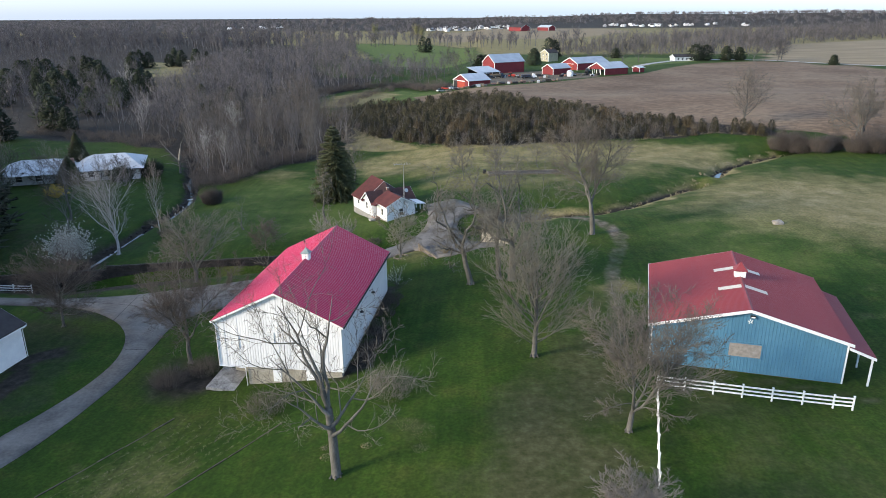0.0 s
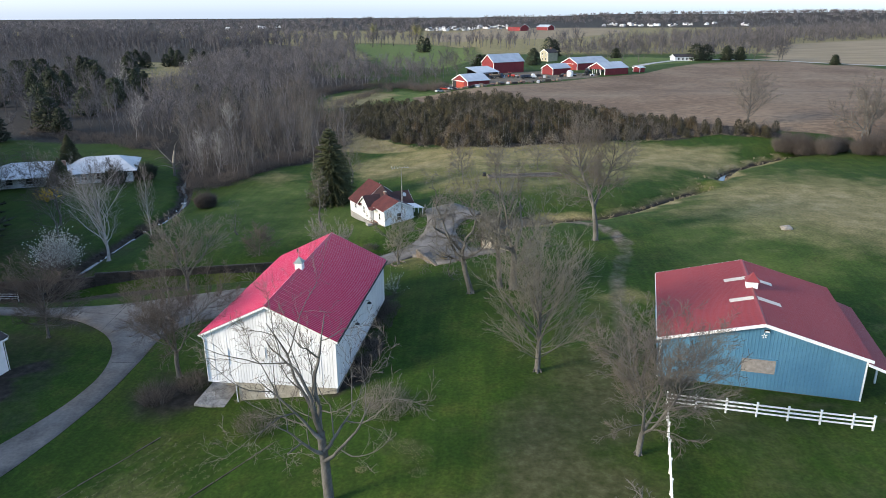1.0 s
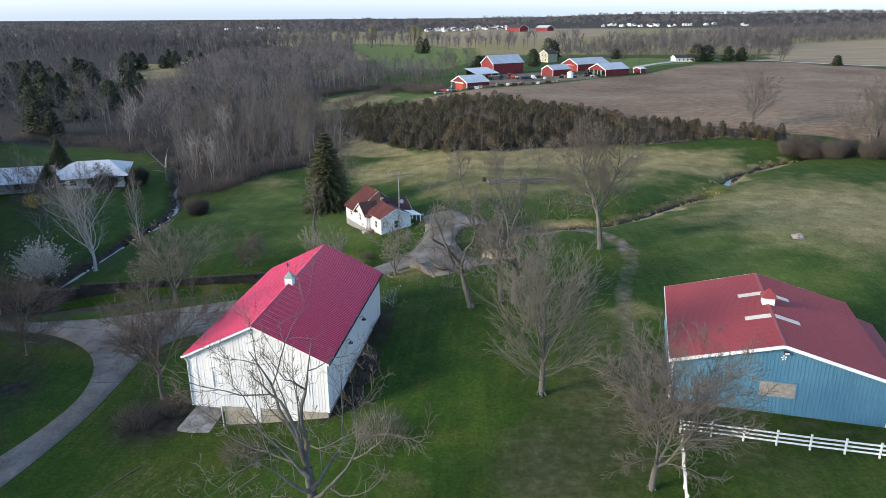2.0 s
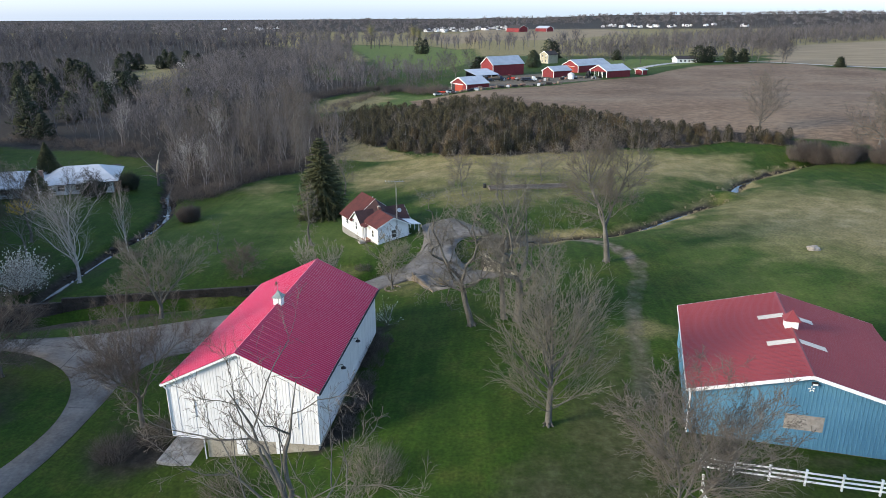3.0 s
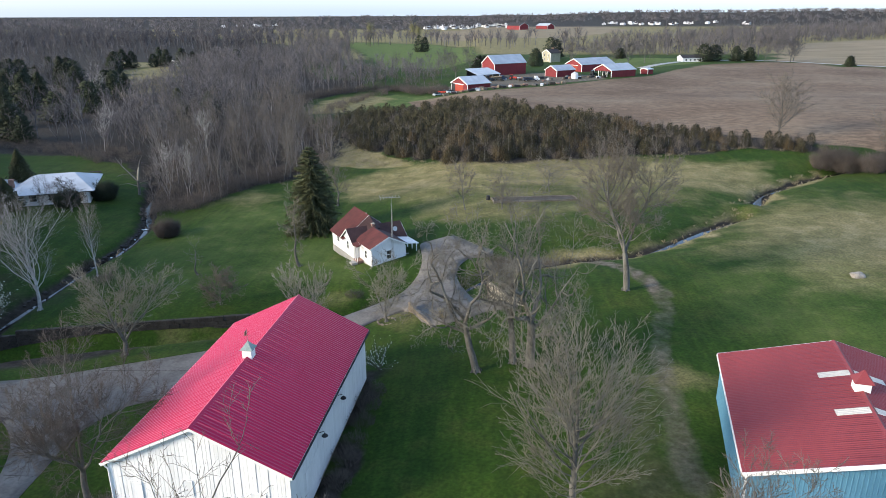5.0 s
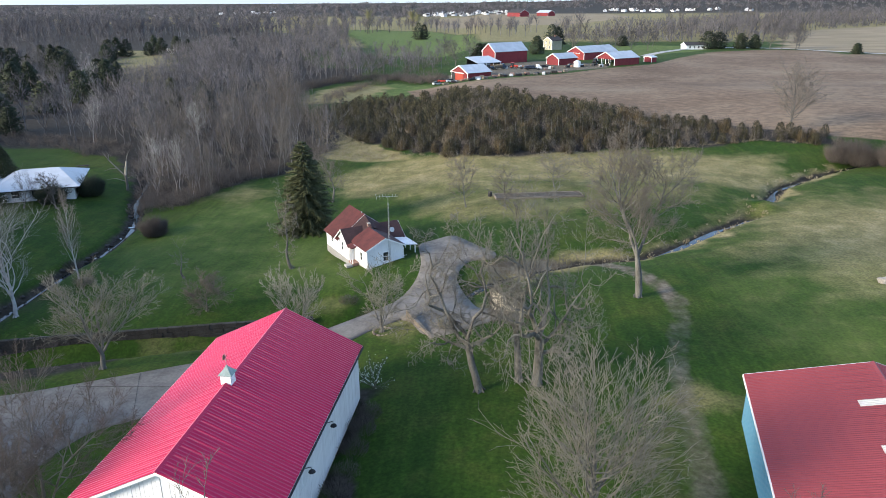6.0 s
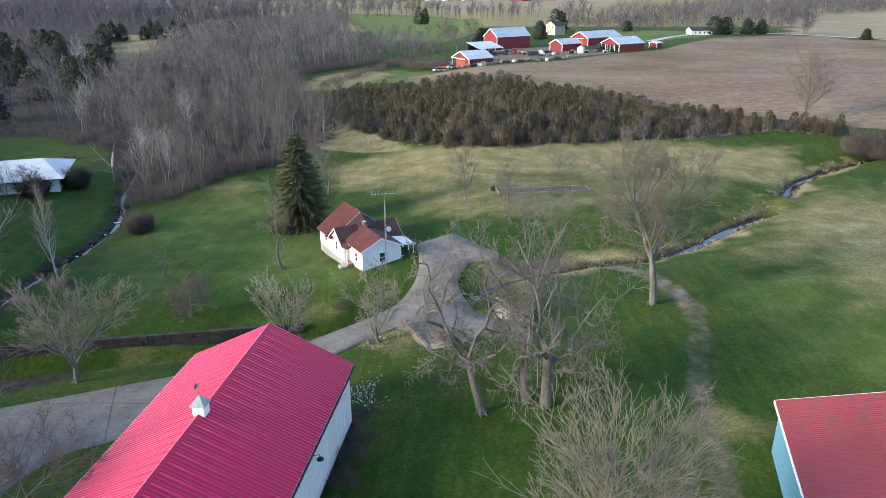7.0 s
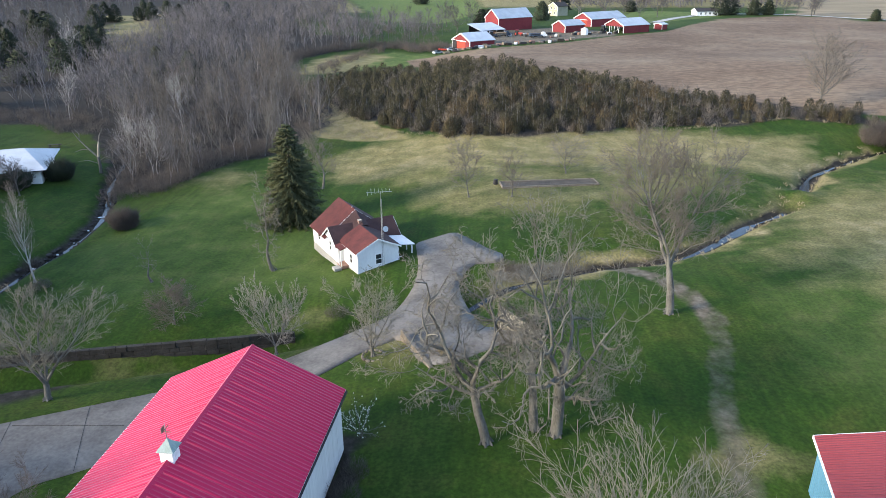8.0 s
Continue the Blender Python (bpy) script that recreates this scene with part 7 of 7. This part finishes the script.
for x, y, h, w in ((-1, 420, 11, 9), (2, 428, 10, 8), (34, 470, 12, 10), (49, 535, 17, 12), (54, 540, 15, 10), (150, 512, 13, 14), (158, 516, 12, 12), (172, 515, 11, 10), (182, 518, 10, 9), (-59, 700, 17, 12), (-54, 705, 15, 10), (100, 545, 8, 9), (225, 470, 7, 6)):
    conifer(x, y, int(x * 3 + y), "dark green conifer near the farmstead", h * 0.9, w, 500, 1.8, 0.34, 0.3, M_DARK_EVERGREEN, "farm_conifer", 0.36, 0.7)
for i, (x, y, h) in enumerate(((-14, 415, 16), (-6, 418, 17), (-22, 470, 16), (70, 470, 16), (84, 480, 17), (95, 490, 16), (108, 500, 17), (190, 512, 18), (196, 508, 17), (204, 505, 15), (212, 520, 16), (60, 505, 15), (120, 540, 14))):
    tree(x, y, 500 + i, "tall bare tree near the farmstead", h=h, spread=h * 0.85, trunk_r=0.3, fork=0.2, counts=(20, 6, 5, 0), rise=1.1, wild=0.45, fine=0.075, twig_mat=M_WOOD_TWIG)
woods("willow", [(-77, 900), (-84, 905), (-136, 900)], [mini_tree(480, 20, 18, 60, 0.3)], M_WILLOW, "yellow-budding willows in the distance", "tree", kind="stuff")

DRY_SPOTS = ((-4.2, 47.2, 3.6), (-2.6, 45.8, 4.2), (-2.8, 43.6, 2.6), (-10.6, 43.6, 1.8), (-7.4, 44.6, 1.6), (-11.0, 45.0, 1.5))
rows_at = []
for k in range(1, 9):
    f = k / 9
    ax, ay, bx, by = -33.8 + 10.7 * f, 40.2 + 0.2 * f, -27.3 + 11.2 * f, 52.1 - 2.2 * f
    for u in np.arange(0, 1, 0.02):
        if rng_w.uniform() < 0.7:
            rows_at.append((ax + (bx - ax) * u + rng_w.normal(0, 0.08), ay + (by - ay) * u))
woods("garden_rows", rows_at, [tuft_bush(490 + k, 0.16, 0.5, 16, 0.012) for k in range(3)], M_REED, "faint rows of dry stalks in the kitchen garden", "plants", 0.5, 1.2)
junk_pile()
for i, (x, y, w) in enumerate(DRY_SPOTS):
    ob = sheet("dry_grass", *tuft_bush(560 + i, 0.22, w, 220, 0.012), M_REED)
    ob.location = (x, y, here(x, y))
    tagged(ob, "flattened patch of dry grass on the lawn", "grass", "dry patches")


# ---- the red farmstead across the field ----
def farm_barn(x, y, yaw, w, ln, eave, ridge, label, wall=None, roof=None, open_front=False, name="farm_barn", side=0, doors=True):
    """A gabled farm building; its gable faces -y before turning, the ridge runs along y."""
    t = thing(name, pose(x, y, here(x, y) - 0.1, 0, 0, yaw), label, "barn")
    wall, roof = wall or M_RED_BOARD, roof or M_GREY_ROOF
    half = w / 2
    k = (ridge - eave) / half
    if open_front:
        part("wall", prism([(-half, -0.3), (half, -0.3), (half, eave), (0, ridge), (-half, eave)], ln - 0.3, ln), wall, t)
        part("wall", boxed(half - 0.25, half, 0, ln, -0.3, eave), wall, t)
        part("gable", prism([(-half, eave - 0.6), (half, eave - 0.6), (half, eave), (0, ridge), (-half, eave)], 0, 0.2), wall, t)
        for i in range(4):
            part("post", boxed(-half + i * w / 4 - 0.1, -half + i * w / 4 + 0.1, 0.02, 0.22, -0.3, eave - 0.6), M_TRIM, t)
        for i in range(5):
            part("post", boxed(-half, -half + 0.2, i * ln / 4.2, i * ln / 4.2 + 0.2, -0.3, eave), M_TRIM, t)
    else:
        part("wall", prism([(-half, -0.3), (half, -0.3), (half, eave), (0, ridge), (-half, eave)], 0, ln), wall, t)
    for s in (-1, 1):
        e = half + 0.4
        part("roof", prism([(0, ridge + 0.22), (s * e, ridge + 0.22 - k * e), (s * e, ridge + 0.06 - k * e), (0, ridge + 0.06)], -0.4, ln + 0.4), roof, t, "grey metal roof")
        part("rake_board", prism([(0, ridge + 0.18), (s * e, ridge + 0.18 - k * e), (s * e, ridge - 0.2 - k * e), (0, ridge - 0.2)], -0.52, -0.4), M_TRIM, t)
        part("corner_board", boxed(s * half - 0.15, s * half + 0.15, -0.06, 0.12, -0.3, eave), M_TRIM, t)
    if doors and not open_front:
        d = part("door", boxed(-half * 0.5, half * 0.5, -0.1, -0.02, -0.2, eave * 0.85), M_SUNLIT_RED_BOARD, t, "red sliding barn door")
        part("door_trim", boxed(-half * 0.5 - 0.15, half * 0.5 + 0.15, -0.12, -0.02, eave * 0.85, eave * 0.85 + 0.2), M_TRIM, d)
    if side:
        # a solid near-black piece paints the shade of an open side bay
        part("side_wall", prism([(half, -0.3), (half + side, -0.3), (half + side, eave - side * 0.32), (half, eave)], 0, ln * 0.6), M_DARK, t, "side bay closed by a panel in the colour of its shade")
    return t


YAW = -53
front = farm_barn(-9.5, 343, YAW, 12.5, 13, 3.4, 6.2, "red farm shed with white trim and grey metal roof", doors=True)
# the shade inside the bay is painted as a near-black panel
part("open_bay", boxed(-6.1, -3.3, -0.16, -0.03, -0.2, 3.1), M_DARK, front, "near-black panel painted as the shade inside an open bay")
part("sliding_track", boxed(-6.1, 3.4, -0.2, -0.1, 3.15, 3.3), M_TRIM, front)
farm_barn(4.0, 408, YAW, 11, 22, 6.2, 10.2, "tall red barn with white trim and grey metal roof", doors=False)
lean = thing("machine_shed", pose(-4, 383, here(-4, 383), 0, 0, YAW), "open-sided lean-to machine shed with a grey roof", "shed")
part("roof", prism([(-5.5, 5.4), (5.5, 3.0), (5.5, 3.2), (-5.5, 5.6)], -1, 14), M_GREY_ROOF, lean, "grey metal roof")
# near-black walls carry the shade under the roof in their colour
part("back_wall", boxed(-5.4, -5.2, 0, 13.5, -0.2, 5.2), M_DARK, lean)
part("end_wall", prism([(-5.2, -0.2), (5.2, -0.2), (5.2, 2.9), (-5.2, 5.2)], 13.2, 13.4), M_DARK, lean)
for i in range(4):
    part("post", boxed(5.1, 5.3, i * 4.4, i * 4.4 + 0.2, -0.2, 2.95), M_TRIM, lean)
farm_barn(37, 398, YAW, 9, 13, 3.4, 5.6, "small red shed with grey roof", doors=False)
farm_barn(53, 432, YAW, 13, 26, 4.0, 7.0, "long red machine barn with grey roof", doors=True)
farm_barn(64, 398, YAW - 4, 13, 17, 3.6, 6.4, "open-fronted red machine shed with grey roof", open_front=True, doors=False)
farm_barn(89, 414, YAW, 5, 4, 2.6, 3.2, "low red lean-to shed", doors=False)
h = farm_barn(44, 508, YAW, 8, 9, 6.0, 8.2, "cream two-storey farmhouse with dark roof", M_CREAM, M_SLATE, name="farmhouse", doors=False)
for s in (-2.2, 1.2):
    for z in (1.0, 4.0):
        window(h, s, s + 1.0, 0.0, z, z + 1.5)
for s in (1.5, 4.0, 6.5):
    for z in (1.0, 4.0):
        window(h, s, s + 1.0, -4.0, z, z + 1.5, -1, "x")
part("chimney", boxed(-0.4, 0.4, 5.5, 6.3, 7.6, 9.4), M_BRICK, h)
h = farm_barn(134, 512, -80, 8, 14, 2.8, 4.4, "low white house across the field", M_TRIM, M_SLATE, name="farmhouse", doors=False)
for s in (2, 5, 8, 11):
    window(h, s, s + 1.2, 4.0, 0.9, 2.1, 1, "x")


def lorry(x, y, yaw, label, cab, bed, long=7.0):
    t = thing("truck", pose(x, y, here(x, y) + 0.05, 0, 0, yaw), label, "truck")
    part("chassis", boxed(-long / 2, long / 2, -0.5, 0.5, 0.55, 0.85, 0.05), M_RUBBER, t)
    part("bed", boxed(-long / 2, long / 2 - 2.3, -1.15, 1.15, 0.9, 1.15, 0.03), bed, t)
    for i in range(7):
        part("stake", boxed(-long / 2 + i * 0.75, -long / 2 + i * 0.75 + 0.1, -1.15, 1.15, 1.15, 2.1), bed, t)
    c = part("cab", prism([(long / 2 - 2.1, 0.7), (long / 2, 0.7), (long / 2, 1.5), (long / 2 - 0.7, 1.65), (long / 2 - 1.0, 2.5), (long / 2 - 2.1, 2.5)], -1.05, 1.05), cab, t, "truck cab")
    part("windscreen", prism([(long / 2 - 0.68, 1.7), (long / 2 - 0.64, 1.7), (long / 2 - 0.94, 2.4), (long / 2 - 0.98, 2.4)], -0.9, 0.9), M_GLASS, c)
    for dx in (-long / 2 + 1.2, long / 2 - 1.2):
        for dy in (-1.0, 1.0):
            w = part("wheel", rod([(dx, dy - 0.15, 0.48), (dx, dy + 0.15, 0.48)], [0.48, 0.48], 12), M_RUBBER, t)
            part("rim", rod([(dx, dy - 0.17, 0.48), (dx, dy + 0.17, 0.48)], [0.24, 0.24], 10), M_STEEL, w)


def tractor(x, y, yaw, label, paint):
    t = thing("tractor", pose(x, y, here(x, y) + 0.05, 0, 0, yaw), label, "tractor")
    part("body", boxed(-0.3, 2.4, -0.45, 0.45, 0.7, 1.5, 0.08), paint, t)
    c = part("cab", prism([(-1.3, 0.9), (0.3, 0.9), (0.15, 2.5), (-1.1, 2.5)], -0.75, 0.75), M_GLASS, t)
    part("cab_roof", boxed(-1.25, 0.3, -0.85, 0.85, 2.5, 2.66, 0.03), paint, c)
    for dx, r in ((-0.7, 0.85), (1.9, 0.5)):
        for dy in (-0.9, 0.9):
            w = part("wheel", rod([(dx, dy - 0.2, r), (dx, dy + 0.2, r)], [r, r], 14), M_RUBBER, t)
            part("rim", rod([(dx, dy - 0.22, r), (dx, dy + 0.22, r)], [r * 0.5, r * 0.5], 10), paint, w)


def car(x, y, yaw, label, paint):
    t = thing("car", pose(x, y, here(x, y) + 0.05, 0, 0, yaw), label, "car")
    part("body", prism([(-2.2, 0.3), (2.2, 0.3), (2.25, 0.75), (1.2, 0.95), (-2.1, 0.98)], -0.9, 0.9), paint, t)
    part("cabin", prism([(-1.6, 0.96), (1.1, 0.95), (0.5, 1.45), (-1.2, 1.48)], -0.78, 0.78), M_GLASS, t)
    for dx in (-1.35, 1.4):
        for dy in (-0.82, 0.82):
            part("wheel", rod([(dx, dy - 0.1, 0.32), (dx, dy + 0.1, 0.32)], [0.32, 0.32], 12), M_RUBBER, t)


lorry(25, 371, 15, "parked flatbed farm truck with a white cab", M_TRIM, M_PAINT_BLUE, 8)
lorry(9, 375, 30, "dark parked farm truck in the yard", M_PAINT_BLUE, M_TIMBER, 7)
tractor(4, 372, 20, "dark blue tractor parked at the open shed", M_PAINT_BLUE)
tractor(16, 380, -20, "red tractor parked in the farmyard", M_PAINT_RED)
tractor(60, 404, 40, "dark tractor under the machine shed", M_PAINT_BLUE)
tractor(68, 410, 40, "dark blue tractor inside the open shed", M_PAINT_BLUE)
tractor(74, 412, 30, "red tractor inside the open shed", M_PAINT_RED)
car(-13, 338, 20, "silver car parked beside the red shed", M_PAINT_SILVER)
car(-17, 344, -10, "red car parked beside the shed", M_PAINT_RED)
car(-19, 336, 35, "pale car standing at the yard edge", M_PAINT_SILVER)
car(46, 388, 10, "dark car parked near the small shed", M_PAINT_BLUE)
rng_y = random.Random(31)
for i, (x, y) in enumerate([(-14 + 2.1 * k + rng_y.uniform(-1, 1), 333.5 + 0.028 * k * k + 0.35 * k + rng_y.uniform(-1.5, 1.5)) for k in range(26)] + [(rng_y.uniform(2, 34), rng_y.uniform(374, 392)) for _ in range(16)] + [(rng_y.uniform(42, 66), rng_y.uniform(386, 396)) for _ in range(12)] + list(((-4, 333), (-1, 332.5), (2, 333.5), (6, 337), (10, 341), (14, 346), (19, 352), (43, 383), (50, 386), (56, 390), (60, 388), (64, 392), (31, 372), (35, 377), (12, 383), (20, 388)))):
    rng_c = random.Random(i)
    ob = part("farm_crate", boxed(-rng_c.uniform(0.5, 1.7), 1.1, -rng_c.uniform(0.3, 1.0), 0.6, 0, rng_c.uniform(0.4, 1.3), 0.1), (M_TIMBER, M_DARK, M_WET_STONE, M_BRICK, M_TIMBER, M_DARK, M_PALE_ROOF)[i % 7])
    ob.matrix_basis = pose(x, y, here(x, y) - 0.03, 0, 0, rng_c.uniform(0, 90))
    tagged(ob, "weathered crate or implement standing in the farmyard", "crate", "yard clutter")
silo = thing("tank", pose(48, 386, here(48, 386)), "small white storage tank with a conical lid", "tank")
part("tank_body", rod([(0, 0, 0), (0, 0, 2.6)], [1.7, 1.7], 16), M_TRIM, silo)
part("tank_lid", rod([(0, 0, 2.6), (0, 0, 3.4)], [1.8, 0.2], 16), M_PALE_ROOF, silo)
for x, y in ((74, 474), (147, 560), (260, 446), (262, 462), (63, 520)):
    p = thing("utility_pole", pose(x, y, here(x, y)), "wooden utility pole with a crossarm", "utility pole", "utility poles")
    part("pole", rod([(0, 0, -0.5), (0, 0, 10.5)], [0.17, 0.12], 7), M_TIMBER, p)
    part("crossarm", boxed(-1.2, 1.2, -0.06, 0.06, 9.6, 9.75), M_TIMBER, p)


def country_road(line, half, label):
    pts = np.array(bend(line, 8))
    tan = unit(np.gradient(pts, axis=0))
    nrm = np.stack((-tan[:, 1], tan[:, 0]), 1)
    V = np.concatenate([np.concatenate((pts + nrm * s * half, np.zeros((len(pts), 1))), 1)[:, None] for s in (-1, 0, 1)], 1).reshape(-1, 3)
    V[:, 2] = ground_z(V[:, 0], V[:, 1]) + 0.22
    F = [(i * 3 + s, i * 3 + s + 1, i * 3 + s + 4, i * 3 + s + 3) for i in range(len(pts) - 1) for s in (0, 1)]
    tagged(sheet("road", V, F, M_CONCRETE, smooth=True), label, "road", kind="structure")


country_road([(96, 455), (120, 492), (150, 520), (198, 514), (252, 458), (420, 350)], 2.6, "pale country road along the field")

# the village beyond the fields
rng_v = random.Random(12)
for i in range(96):
    if i < 54:
        x, y = rng_v.uniform(-120, 60), rng_v.uniform(1500, 1780)
    elif i < 84:
        x, y = rng_v.uniform(280, 640), rng_v.uniform(1700, 1900)
    else:
        x, y = rng_v.uniform(-640, -540), rng_v.uniform(1750, 1950)
    t = thing("village_house", pose(x, y, here(x, y), 0, 0, rng_v.uniform(-60, 60)), "small pale house in the distant village", "house", "village houses")
    w, ln, e = rng_v.uniform(6, 8), rng_v.uniform(7, 11), rng_v.uniform(2.6, 4)
    part("wall", prism([(-w / 2, -1), (w / 2, -1), (w / 2, e), (0, e + 2.3), (-w / 2, e)], 0, ln), (M_TRIM, M_WHITE, M_PALE_ROOF)[i % 3], t)
    for s in (-1, 1):
        part("roof", prism([(0, e + 2.6), (s * (w / 2 + 0.5), e - 0.1), (s * (w / 2 + 0.5), e - 0.4), (0, e + 2.3)], -0.5, ln + 0.5), (M_SLATE, M_PALE_ROOF)[i % 2], t)
    for s in (-1, 1):
        part("window", boxed(s * w / 4 - 0.6, s * w / 4 + 0.6, -0.08, -0.02, 1, 2.6), M_GLASS, t)
farm_barn(76, 1350, 40, 22, 34, 7, 12, "large dark red barn far across the fields", roof=M_SLATE, doors=False)
farm_barn(128, 1390, 40, 18, 30, 6, 10, "dark red barn in the distance", roof=M_GREY_ROOF, doors=False)
